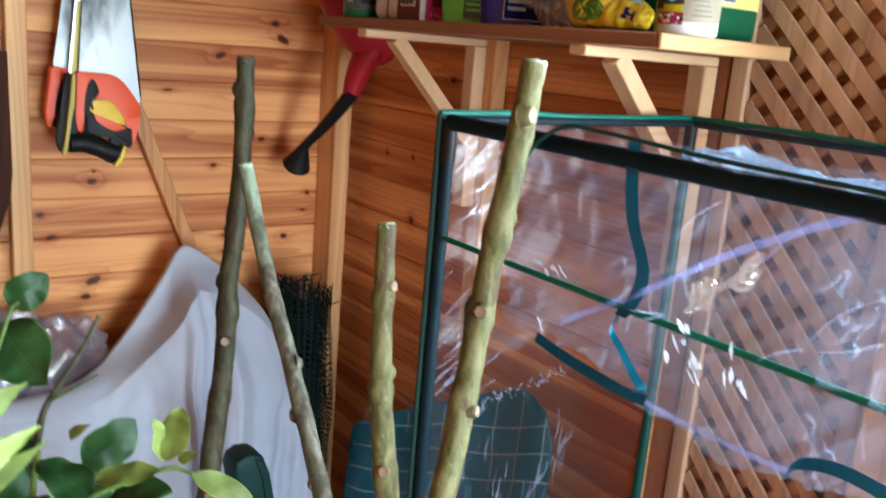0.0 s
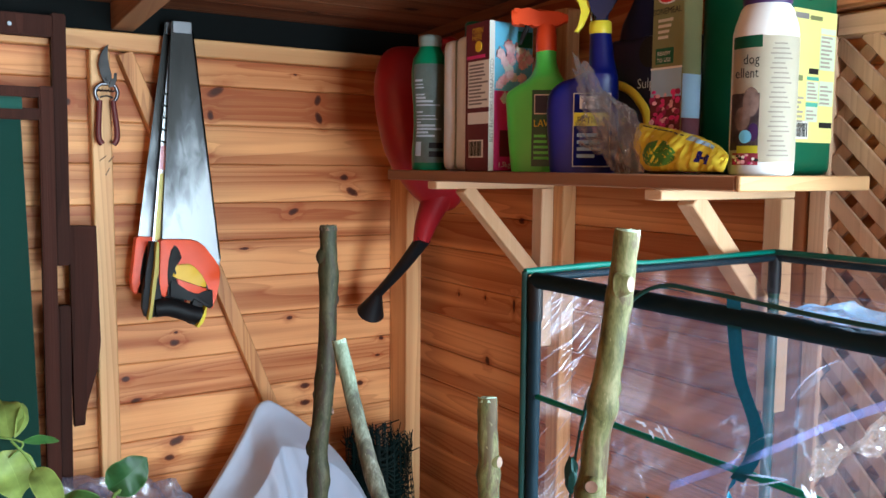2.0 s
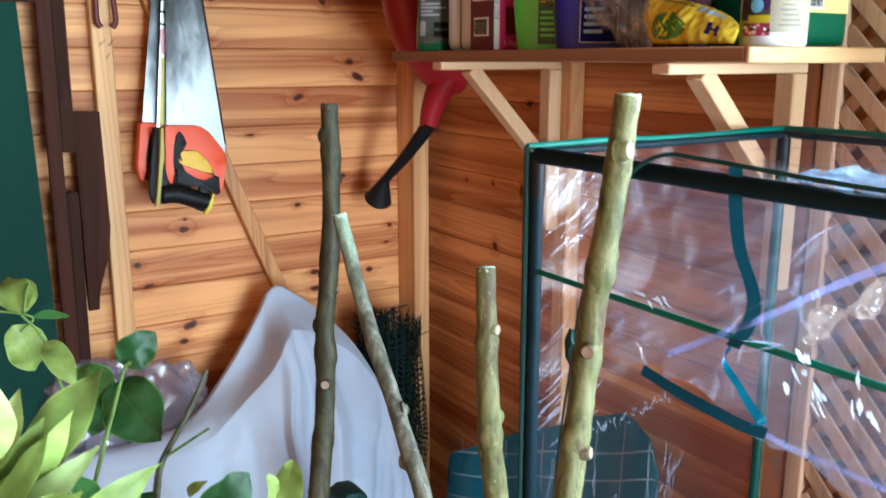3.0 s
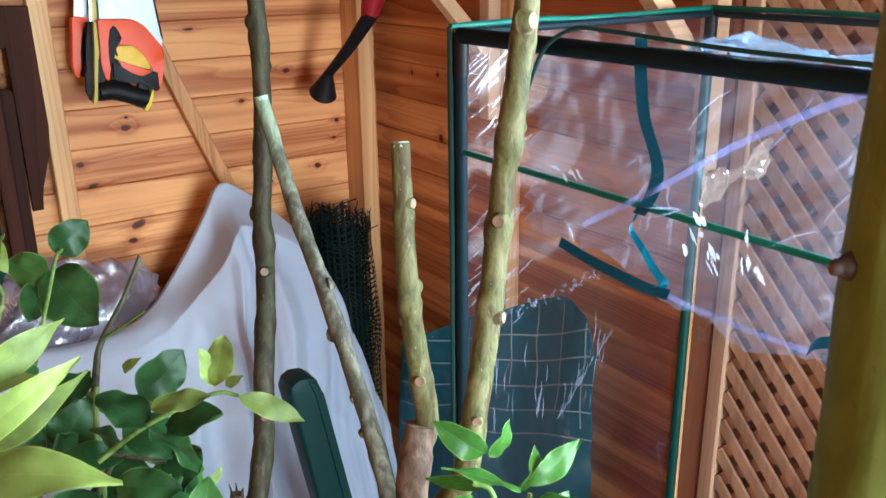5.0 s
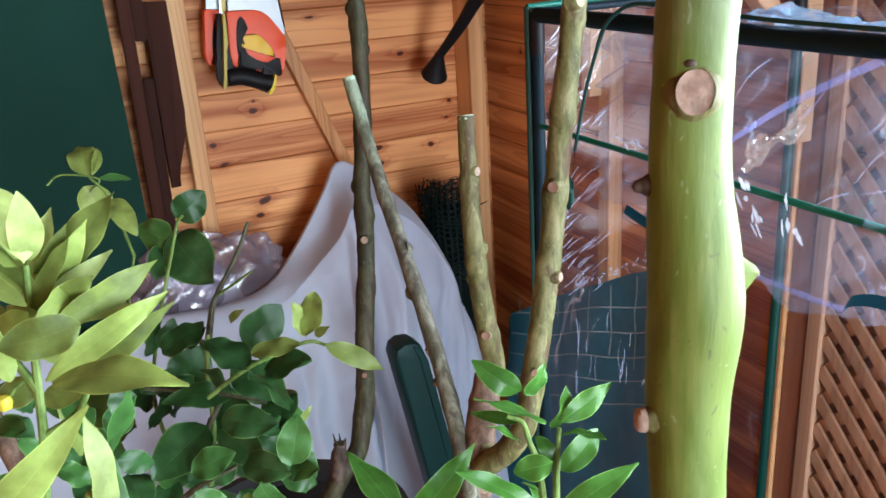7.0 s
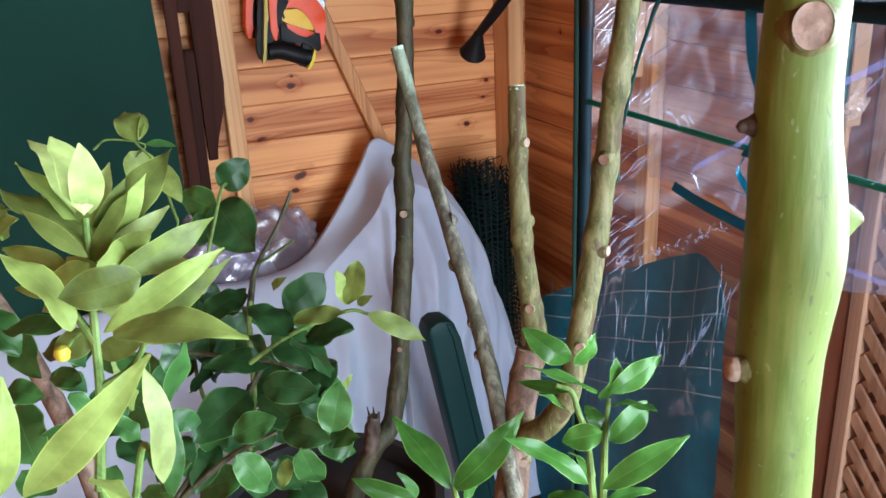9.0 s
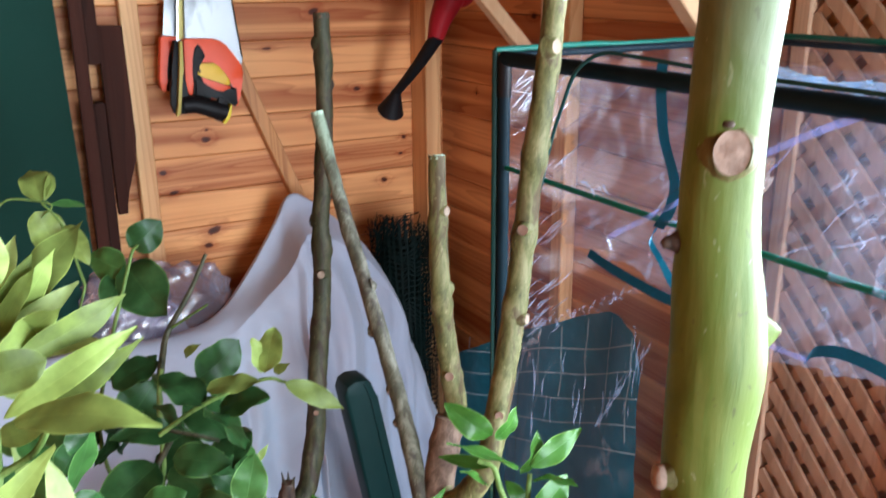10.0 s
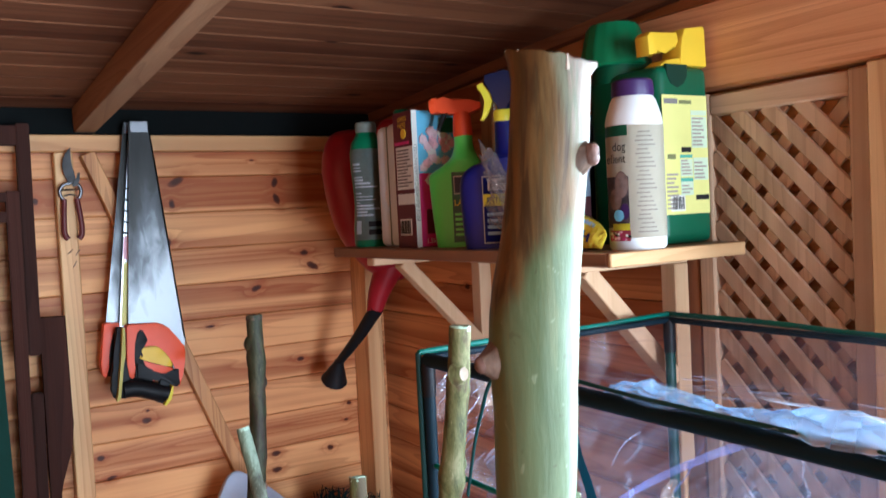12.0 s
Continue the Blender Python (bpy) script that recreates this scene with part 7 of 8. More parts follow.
branch(t_, [(0.444, 0.940, 1.145), (0.464, 0.947, 1.18), (0.458, 0.949, 1.24), (0.451, 0.951, 1.30), (0.448, 0.954, 1.36), (0.451, 0.961, 1.42), (0.455, 0.970, 1.478)], 0.0138, 0.0092, BARK_GREEN, ((0.3, 0.12), (0.55, 0.15), (0.8, 0.15)), name="stem")
top_cut(t_, (0.455, 0.970, 1.478), (0.07, 0.15, 1), 0.0091, CUT_GREEN)
branch(t_, [(0.425, 0.915, 1.085), (0.445, 0.885, 1.12), (0.461, 0.872, 1.16), (0.479, 0.880, 1.22), (0.497, 0.888, 1.29), (0.510, 0.892, 1.36), (0.517, 0.890, 1.43), (0.520, 0.881, 1.50), (0.527, 0.876, 1.57), (0.530, 0.869, 1.640)], 0.0142, 0.0112, BARK_GREEN, ((0.3, 0.1), (0.5, 0.12), (0.62, 0.18), (0.75, 0.2), (0.9, 0.1)), name="stem")
top_cut(t_, (0.530, 0.869, 1.640), (0.08, 0, 1), 0.0111, CUT_GREEN)
branch(t_, [(0.404, 0.892, 1.03), (0.407, 0.911, 1.06), (0.414, 0.961, 1.14), (0.414, 1.011, 1.22), (0.411, 1.062, 1.30), (0.409, 1.113, 1.37), (0.405, 1.150, 1.44), (0.399, 1.172, 1.502)], 0.0108, 0.0080, BARK_GREY, ((0.3, 0.12), (0.5, 0.1), (0.7, 0.12)), name="stem")
top_cut(t_, (0.399, 1.172, 1.502), (-0.1, 0.33, 1), 0.0080, CUT_GREEN)
cuts(t_, BARK_GREEN, [((0.523, 0.861, 1.594), (0.3, -0.95, 0.1), 0.0068, CUT), ((0.506, 0.880, 1.412), (-0.75, -0.65, 0.0), 0.0056, CUT_PINK), ((0.508, 0.877, 1.314), (0.5, -0.85, 0.1), 0.0052, CUT), ((0.472, 0.868, 1.215), OUTWARD, 0.0045, CUT_PINK),
                      ((0.509, 0.892, 1.46), (-0.7, 0.4, 0.3), 0.0055, BARK_GREEN), ((0.532, 0.876, 1.50), (0.9, -0.4, 0.1), 0.0055, BARK_GREEN), ((0.455, 0.953, 1.421), (0.4, -0.9, 0.1), 0.0050, CUT), ((0.452, 0.940, 1.235), OUTWARD, 0.0050, CUT_PINK),
                      ((0.438, 0.916, 1.105), (0.7, -0.7, 0), 0.006, CUT_PINK), ((0.425, 0.908, 1.06), OUTWARD, 0.005, CUT), ((0.440, 0.956, 1.30), (-0.9, 0.2, 0), 0.0045, BARK_GREEN), ((0.462, 0.948, 1.335), (0.9, -0.3, 0.1), 0.0045, BARK_GREEN)])
cuts(t_, BARK_GREY, [((0.409, 1.000, 1.200), OUTWARD, 0.0048, CUT_PINK), ((0.408, 0.985, 1.165), OUTWARD, 0.0038, CUT), ((0.402, 1.046, 1.26), (-1, 0, 0), 0.0042, BARK_GREY), ((0.420, 1.06, 1.31), (0.9, -0.3, 0.1), 0.0038, BARK_GREY)])
pot(t_, 0.365, 0.87, 0.44, 0.44, 0.17)

# the thick bright stem close by
t_ = tree("pruned_tree", (0.24, 0.375, 0.0), "bare pruned tree with one thick bright green stem")
SWAY = Vector((0.70, -0.714, 0.0))    # the way in which the stem weaves
THICK = [(0.40, 0.001, 0.0165), (0.90, 0.001, 0.0150), (1.30, 0.0012, 0.0138), (1.44, 0.0008, 0.0136), (1.475, -0.0008, 0.0138), (1.50, -0.0013, 0.0146), (1.53, 0.0, 0.0160), (1.545, -0.0006, 0.0156), (1.56, -0.0020, 0.0145), (1.575, -0.0034, 0.0132), (1.595, -0.0040, 0.0125), (1.615, -0.0038, 0.0122),
         (1.635, -0.0032, 0.0125), (1.66, -0.0020, 0.0132), (1.69, -0.0008, 0.0139), (1.715, -0.0003, 0.0149), (1.73, 0.0010, 0.0146), (1.75, 0.0043, 0.0133), (1.775, 0.0072, 0.0130), (1.801, 0.0094, 0.0127)]


def thick_stem(rows, sides=40, steps=7):
    """A stem through (height, sway, radius) rows, uneven like live bark."""
    path = smooth_path([(c, r, z) for z, c, r in rows], steps)
    bm = bmesh.new()
    rings = []
    for q in path:
        mid = Vector((0.2405, 0.3745, q.z)) + SWAY * q.x
        ring = []
        for k in range(sides):
            a = 2 * math.pi * k / sides
            d = Vector((math.cos(a), math.sin(a), 0.0))
            w = 1 + 0.030 * noise.noise(Vector((d.x * 1.5, d.y * 1.5, q.z * 38))) + 0.012 * noise.noise(Vector((d.x * 5, d.y * 5, q.z * 130)))
            ring.append(bm.verts.new(mid + d * (q.y * w)))
        rings.append(ring)
    for a, b in zip(rings, rings[1:]):
        for k in range(sides):
            bm.faces.new((a[k], a[(k + 1) % sides], b[(k + 1) % sides], b[k]))
    bm.faces.new(rings[0][::-1])
    # torn rim: uneven in height, lipped outwards, with a shallow hollow inside
    top, inner = rings[-1], []
    mid = sum((v.co for v in top), Vector()) / sides
    for k, v in enumerate(top):
        d = (v.co - mid).normalized()
        lean = d.dot(SWAY)
        tear = 0.0022 * abs(noise.noise(Vector((k * 0.83, 3.1, 0)))) + 0.0016 * abs(noise.noise(Vector((k * 0.31, 7.7, 0))))
        v.co += d * (0.0005 + 0.0017 * abs(lean) ** 6) + Vector((0, 0, 0.0018 - 0.0032 * lean + tear))
        inner.append(bm.verts.new(mid + d * 0.0096 + Vector((0, 0, -0.0022 + 0.001 * noise.noise(d * 4)))))
    for k in range(sides):
        bm.faces.new((top[k], top[(k + 1) % sides], inner[(k + 1) % sides], inner[k]))
    bm.faces.new(inner)
    return bm


part("stem", thick_stem(THICK), BARK_LIME, t_)
TOP = Vector((0.2405, 0.3745, 1.801)) + SWAY * 0.0094
part("cut_face", lathe([(0.0094, -0.004), (0.0094, -0.0012), (0.006, -0.0016), (0.001, -0.0010)], TOP, 30), CUT, t_)
rnd = random.Random(8)
for k in range(11):
    a = rnd.uniform(0, 2 * math.pi)
    d = Vector((math.cos(a), math.sin(a), 0))
    p = TOP + d * rnd.uniform(0.0105, 0.0122) + Vector((0, 0, -0.002 - 0.002 * d.dot(SWAY)))
    part("bark_splinter", stem([p, p + d * rnd.uniform(-0.0004, 0.0012) + Vector((0, 0, rnd.uniform(0.0030, 0.0062)))], rnd.uniform(0.0010, 0.0018), 0.0004, 6, 2), CUT if k % 3 else BARK_STUB, t_)
for d, up_, out in ((-1, 0.0042, 0.0030), (1, -0.0008, 0.0030)):
    a = TOP + SWAY * (0.0118 * d) + Vector((0, 0, 0.0008 - 0.0012 * d))
    part("bark_splinter", stem([a, a + SWAY * (out * d) + Vector((0, 0, up_ * 0.5))], 0.0016, 0.0004, 6, 2), BARK_STUB, t_)
LEFT, RIGHT = Vector((-0.84, 0.54, 0)), Vector((0.84, -0.54, 0))
FRONT = Vector((-0.54, -0.84, 0))
def spur(parent, at, out, r, length, wood_skin, tip_material, foot=0.0075):
    """A short pruned stub that swells out of the stem, with a small healed face at its tip."""
    out = Vector(out).normalized()
    side = Vector((-out.y, out.x, 0)).normalized()
    rise = out.cross(side)
    root = Vector(at) - out * 0.004
    bm = pillow(root, out * (length + 0.004), side * (r + foot * 0.30), rise * (r + foot * 0.62), 40.0 * at[2], 0.10)
    for v in bm.verts:
        h = (v.co - root).dot(out)
        if h > 0:
            axis = root + out * h
            v.co = axis + (v.co - axis) * (1 - 0.55 * h / (length + 0.004))
    collar = part("branch_collar", bm, wood_skin, parent)
    m = out.to_track_quat("Z", "Y").to_matrix()
    bm = lathe([(r * 0.80, length * 0.42), (r * 0.74, length * 0.76), (r * 0.55, length * 0.92), (r * 0.30, length * 1.0), (r * 0.05, length * 1.01)], at, 20, 0.9, 1.2, m=m)
    for v in bm.verts:
        v.co += Vector((jag(v.co, 300, 0.0004), jag(v.co + Vector((2, 0, 0)), 300, 0.0004), jag(v.co, 260, 0.0005)))
    part("cut_face", bm, tip_material, collar)


def on_stem(z, way):
    """A place on the thick stem's skin at a height, seen the given way from its middle."""
    rows = list(zip(THICK, THICK[1:]))
    (z0, c0, r0), (z1, c1, r1) = next(q for q in rows if q[0][0] <= z <= q[1][0])
    k = (z - z0) / (z1 - z0)
    flat = Vector((way[0], way[1], 0)).normalized()
    return Vector((0.2405, 0.3745, z)) + SWAY * (c0 + (c1 - c0) * k) + flat * (r0 + (r1 - r0) * k)


SCAR = Vector((-0.625, -0.796, 0.0))
m = (SCAR + Vector((0, 0, 0.1))).normalized().to_track_quat("Z", "Y").to_matrix()
r = 0.0060
at = on_stem(1.6075, SCAR) + SCAR.normalized() * 0.0001
bm = lathe([(r * 1.75, -r * 0.85), (r * 1.42, -0.34 * r), (r * 1.18, -0.06 * r), (r * 1.04, 0.07 * r), (r * 0.92, 0.03 * r)], at, 30, 0.92, 1.16, m=m)
for v in bm.verts:
    v.co += Vector((jag(v.co, 260, 0.0005), jag(v.co + Vector((1, 0, 0)), 260, 0.0005), jag(v.co, 190, 0.0010)))
scar = part("branch_collar", bm, BARK_SCAR, t_)
bm = lathe([(r * 1.0, -0.05 * r), (r * 0.98, 0.14 * r), (r * 0.85, 0.10 * r), (r * 0.4, 0.16 * r), (r * 0.1, 0.20 * r)], at, 26, 0.92, 1.16, m=m)
for v in bm.verts:
    v.co += Vector((0, 0, jag(v.co, 230, 0.0006)))
part("cut_face", bm, CUT_PALE, scar)
q = on_stem(1.6158, SCAR - SWAY * 0.12)
part("bud", lathe([(0.0026, -0.0030), (0.0019, -0.0003), (0.0011, 0.0006), (0.0003, 0.0008)], q, 14, 1.1, 0.8, m=m), BARK_STUB, scar, "dark dried bud")
for z, way, r, length, skin, tip, foot in ((1.4930, LEFT + FRONT * 0.40, 0.0050, 0.0056, BARK_SCAR, CUT_PALE, 0.0035), (1.5450, RIGHT + Vector((0, 0, 0.1)), 0.0020, 0.0048, BARK_LIME, CUT_RED, 0.0100), (1.576, LEFT + FRONT * 0.1, 0.0026, 0.0052, BARK_STUB, BARK_STUB, 0.0050),
                                           (1.7715, RIGHT + FRONT * 0.7 + Vector((0, 0, 0.10)), 0.0038, 0.0050, BARK_BROWN, CUT_RED, 0.0062), (1.7065, LEFT + FRONT * 0.35 + Vector((0, 0, -0.1)), 0.0034, 0.0064, BARK_BROWN, CUT_RED, 0.0080), (1.66, RIGHT + FRONT * 0.15, 0.0012, 0.0016, BARK_LIME, BARK_LIME, 0.0075)):
    spur(t_, on_stem(z, way), way, r, length, skin, tip, foot)
pot(t_, 0.242, 0.375, 0.44, 0.44, 0.15)


# ---- leafy trees ----
def leaf(parent, base, tip, width, material, roll, curl):
    """One leaf from base to tip: pointed oval, folded at the midrib and bent back."""
    base, tip = Vector(base), Vector(tip)
    d = tip - base
    length = d.length
    d.normalize()
    face = Vector((0.25, -1.0, 0.8))    # towards the daylight from the doorway and window
    face = (face - d * face.dot(d)).normalized()
    face = Matrix.Rotation(roll * 2.3, 3, d) @ face
    side = d.cross(face)
    bm = bmesh.new()
    rows, cols = 14, (-1.0, -0.94, -0.52, -0.020, 0.020, 0.52, 0.94, 1.0)
    grid = []
    for i in range(rows + 1):
        t = i / rows
        w = width / 2 * (math.sin(math.pi * min(1, t * 1.02) ** 0.85) ** (0.62 if width > 0.42 * length else 0.8)) * (1 if t < 0.98 else 0.4)
        w = max(w, 0.0008)
        spine = base + d * (length * t) + face * (curl * length * (math.sin(math.pi * t) * 0.6 - 0.4 * t * t))
        row = []
        for c in cols:
            wave = (0.07 * math.sin(t * 11 + c * 2 + roll * 20) + 0.018 * math.sin(t * 23 + c * 3 + roll * 50)) * width * abs(c) - 0.05 * width * c * c * math.sin(math.pi * t)
            row.append(bm.verts.new(spine + side * (w * c) + face * (abs(c) * w * 0.17 + wave)))
        grid.append(row)
    for i in range(rows):
        for k in range(7):
            f = bm.faces.new((grid[i][k], grid[i + 1][k], grid[i + 1][k + 1], grid[i][k + 1]))
            f.material_index = 1 if k == 3 else 2 if k in (0, 6) else 0
    return part("leaf", bm, (material, VEINS[material.name], EDGES[material.name]), parent, smooth=True, angle=180)


near_tree = tree("near_citrus_tree", (0.0, 0.74, 0.0), "leafy young citrus tree with pale lime leaves in a pot", "citrus tree")
part("stem", stem([(-0.010, 0.76, 0.40), (-0.006, 0.75, 0.8), (-0.002, 0.74, 1.10), (0.0, 0.742, 1.285)], 0.0062, 0.0040, 12), STEM_GREEN, near_tree)
part("fruit", lathe([(0.001, -0.006), (0.0045, -0.0045), (0.0058, 0.0), (0.0045, 0.0045), (0.001, 0.006)], (-0.009, 0.781, 1.369), 16), FRUIT, near_tree, "small yellow fruit")
pot(near_tree, -0.010, 0.76, 0.44, 0.44, 0.15)
citrus_tree = tree("citrus_tree", (0.05, 1.08, 0.0), "bushy citrus tree with dark glossy leaves in a pot", "citrus tree")
part("trunk", stem([(-0.02, 1.09, 0.40), (-0.03, 1.08, 0.8), (0.01, 1.078, 0.95), (0.052, 1.075, 1.02)], 0.010, 0.006, 12), STEM_DARK, citrus_tree)
part("trunk", stem([(-0.02, 1.09, 0.85), (-0.024, 1.023, 1.095), (-0.063, 1.097, 1.232), (-0.09, 1.13, 1.30)], 0.013, 0.009, 12, 8, 0.1), BARK_BROWN, citrus_tree, "brown side trunk")
part("side_stem", stem([(0.052, 1.075, 1.02), (0.10, 1.10, 1.06), (0.15, 1.12, 1.10), (0.18, 1.13, 1.14)], 0.005, 0.004, 10), STEM_DARK, citrus_tree)
pot(citrus_tree, -0.02, 1.09, 0.44, 0.44, 0.15)
young_tree = tree("young_citrus_tree", (0.36, 0.67, 0.0), "young citrus shoots with fresh green leaves in a pot", "citrus tree")
part("stem", stem([(0.32, 0.685, 0.40), (0.345, 0.675, 0.8), (0.362, 0.668, 1.05), (0.367, 0.667, 1.155)], 0.0052, 0.0026, 12), STEM_GREEN, young_tree)
part("stem", stem([(0.318, 0.69, 0.40), (0.29, 0.71, 0.8), (0.275, 0.72, 1.05), (0.270, 0.720, 1.152)], 0.0046, 0.0026, 12), STEM_GREEN, young_tree)
pot(young_tree, 0.32, 0.62, 0.40, 0.40, 0.10)

leaf(near_tree, (0.022, 0.805, 1.459), (0.013, 0.840, 1.512), 0.029, LEAF_PALE, 0.17, 0.19)
leaf(near_tree, (0.016, 0.829, 1.453), (-0.004, 0.891, 1.504), 0.026, LEAF_PALE, 0.17, 0.21)
leaf(near_tree, (0.025, 0.815, 1.458), (0.029, 0.801, 1.509), 0.024, LEAF_PALE, -0.02, 0.21)
leaf(near_tree, (0.021, 0.797, 1.439), (-0.030, 0.846, 1.478), 0.041, LEAF_LIME, 0.28, 0.07)
leaf(near_tree, (0.020, 0.764, 1.442), (-0.015, 0.791, 1.474), 0.013, LEAF_OLIVE, -0.18, 0.14)
leaf(near_tree, (0.009, 0.796, 1.424), (-0.036, 0.827, 1.438), 0.020, LEAF_LIME, -0.34, 0.09)
leaf(near_tree, (0.003, 0.743, 1.401), (-0.031, 0.767, 1.457), 0.030, LEAF_LIME, 0.29, 0.18)
leaf(near_tree, (0.026, 0.827, 1.432), (0.054, 0.810, 1.479), 0.018, LEAF_OLIVE, 0.21, 0.07)
leaf(near_tree, (0.022, 0.792, 1.427), (0.054, 0.805, 1.472), 0.017, LEAF_LIME, -0.26, 0.05)
leaf(near_tree, (0.037, 0.822, 1.431), (0.091, 0.850, 1.489), 0.032, LEAF_OLIVE, -0.20, 0.09)
leaf(near_tree, (0.034, 0.773, 1.421), (0.109, 0.785, 1.448), 0.023, LEAF_LIME, 0.26, 0.10)
leaf(near_tree, (0.021, 0.754, 1.390), (0.110, 0.764, 1.432), 0.020, LEAF_LIME, 0.03, 0.17)
leaf(near_tree, (0.033, 0.790, 1.379), (0.110, 0.754, 1.423), 0.023, LEAF_OLIVE, 0.31, 0.17)
leaf(near_tree, (0.022, 0.766, 1.422), (0.054, 0.793, 1.443), 0.023, LEAF_LIME, 0.28, 0.10)
leaf(near_tree, (0.050, 0.725, 1.436), (-0.001, 0.735, 1.427), 0.029, LEAF_OLIVE, -0.23, 0.07)
leaf(near_tree, (0.027, 0.711, 1.406), (0.101, 0.655, 1.415), 0.029, LEAF_LIME, -0.14, 0.15)
leaf(near_tree, (-0.040, 0.683, 1.324), (0.044, 0.653, 1.412), 0.026, LEAF_LIME, 0.12, 0.11)
leaf(near_tree, (0.039, 0.678, 1.311), (0.043, 0.696, 1.389), 0.022, LEAF_PALE, 0.22, 0.13)
leaf(near_tree, (0.043, 0.691, 1.291), (0.053, 0.698, 1.349), 0.015, LEAF_MID, -0.01, 0.17)
leaf(near_tree, (0.050, 0.740, 1.332), (0.071, 0.723, 1.387), 0.022, LEAF_MID, 0.33, 0.05)
leaf(near_tree, (-0.002, 0.785, 1.387), (-0.047, 0.820, 1.380), 0.027, LEAF_MID, 0.24, 0.05)
leaf(near_tree, (-0.001, 0.789, 1.340), (-0.023, 0.818, 1.337), 0.017, LEAF_MID, -0.09, 0.15)
leaf(near_tree, (0.001, 0.669, 1.333), (0.018, 0.632, 1.335), 0.019, LEAF_LIME, -0.32, 0.08)
leaf(near_tree, (-0.046, 0.823, 1.262), (-0.057, 0.876, 1.295), 0.037, LEAF_MID, -0.21, 0.18)
leaf(near_tree, (-0.051, 0.767, 1.292), (-0.035, 0.777, 1.260), 0.024, LEAF_MID, 0.31, 0.11)
leaf(near_tree, (-0.062, 0.872, 1.306), (-0.034, 0.847, 1.306), 0.022, LEAF_MID, 0.02, 0.18)
leaf(near_tree, (-0.052, 0.669, 1.336), (-0.032, 0.669, 1.410), 0.016, LEAF_LIME, 0.17, 0.19)
leaf(near_tree, (-0.012, 0.820, 1.291), (-0.046, 0.851, 1.263), 0.021, LEAF_MID, -0.32, 0.21)
leaf(near_tree, (0.031, 0.802, 1.348), (0.038, 0.764, 1.337), 0.023, LEAF_MID, -0.11, 0.15)
leaf(near_tree, (0.021, 0.826, 1.339), (0.031, 0.830, 1.283), 0.021, LEAF_OLIVE, -0.11, 0.21)
leaf(near_tree, (-0.069, 0.860, 1.385), (-0.041, 0.837, 1.350), 0.036, LEAF_MID, -0.13, 0.10)
leaf(near_tree, (-0.063, 0.832, 1.435), (-0.020, 0.804, 1.465), 0.029, LEAF_LIME, -0.30, 0.08)
leaf(near_tree, (-0.032, 0.823, 1.445), (-0.051, 0.861, 1.484), 0.029, LEAF_LIME, 0.35, 0.08)
leaf(near_tree, (-0.044, 0.872, 1.355), (-0.032, 0.823, 1.335), 0.027, LEAF_MID, 0.34, 0.14)
leaf(near_tree, (0.025, 0.784, 1.412), (0.006, 0.795, 1.434), 0.019, LEAF_PALE, -0.18, 0.15)
leaf(near_tree, (0.020, 0.763, 1.438), (-0.008, 0.785, 1.411), 0.020, LEAF_LIME, -0.03, 0.12)
leaf(near_tree, (0.038, 0.796, 1.427), (0.063, 0.765, 1.453), 0.018, LEAF_LIME, 0.29, 0.06)
leaf(near_tree, (0.023, 0.820, 1.439), (-0.016, 0.858, 1.492), 0.023, LEAF_LIME, 0.24, 0.07)
leaf(near_tree, (0.026, 0.827, 1.432), (0.018, 0.872, 1.490), 0.020, LEAF_PALE, 0.31, 0.16)
leaf(near_tree, (0.027, 0.815, 1.431), (0.045, 0.850, 1.485), 0.019, LEAF_PALE, -0.28, 0.12)
leaf(near_tree, (0.028, 0.823, 1.424), (0.068, 0.804, 1.481), 0.019, LEAF_LIME, 0.24, 0.10)
leaf(near_tree, (0.020, 0.805, 1.428), (-0.030, 0.840, 1.468), 0.025, LEAF_PALE, 0.35, 0.19)
leaf(near_tree, (0.022, 0.769, 1.427), (-0.020, 0.805, 1.394), 0.023, LEAF_OLIVE, -0.03, 0.13)
leaf(near_tree, (0.016, 0.778, 1.416), (-0.033, 0.814, 1.412), 0.021, LEAF_LIME, -0.01, 0.10)
leaf(near_tree, (0.025, 0.794, 1.408), (0.088, 0.768, 1.427), 0.019, LEAF_PALE, -0.25, 0.11)
leaf(near_tree, (0.021, 0.780, 1.397), (0.073, 0.789, 1.391), 0.020, LEAF_OLIVE, 0.32, 0.16)
leaf(near_tree, (0.014, 0.787, 1.378), (-0.016, 0.793, 1.362), 0.022, LEAF_OLIVE, -0.11, 0.07)
leaf(near_tree, (0.014, 0.790, 1.358), (0.051, 0.766, 1.378), 0.019, LEAF_LIME, 0.20, 0.20)
leaf(near_tree, (0.013, 0.814, 1.385), (-0.023, 0.827, 1.405), 0.019, LEAF_LIME, 0.20, 0.18)
leaf(near_tree, (0.025, 0.811, 1.420), (0.081, 0.815, 1.453), 0.017, LEAF_PALE, 0.11, 0.18)
leaf(near_tree, (0.017, 0.830, 1.428), (-0.004, 0.850, 1.480), 0.021, LEAF_PALE, 0.14, 0.10)
part("twig", stem([(-0.002, 0.740, 1.278), (0.010, 0.760, 1.338), (0.014, 0.774, 1.375), (0.018, 0.788, 1.412), (0.023, 0.804, 1.457)], 0.0040, 0.0024, 8), STEM_GREEN, near_tree)
part("twig", stem([(0.014, 0.774, 1.375), (0.002, 0.788, 1.398), (-0.015, 0.806, 1.421)], 0.0035, 0.002, 8), STEM_GREEN, near_tree)
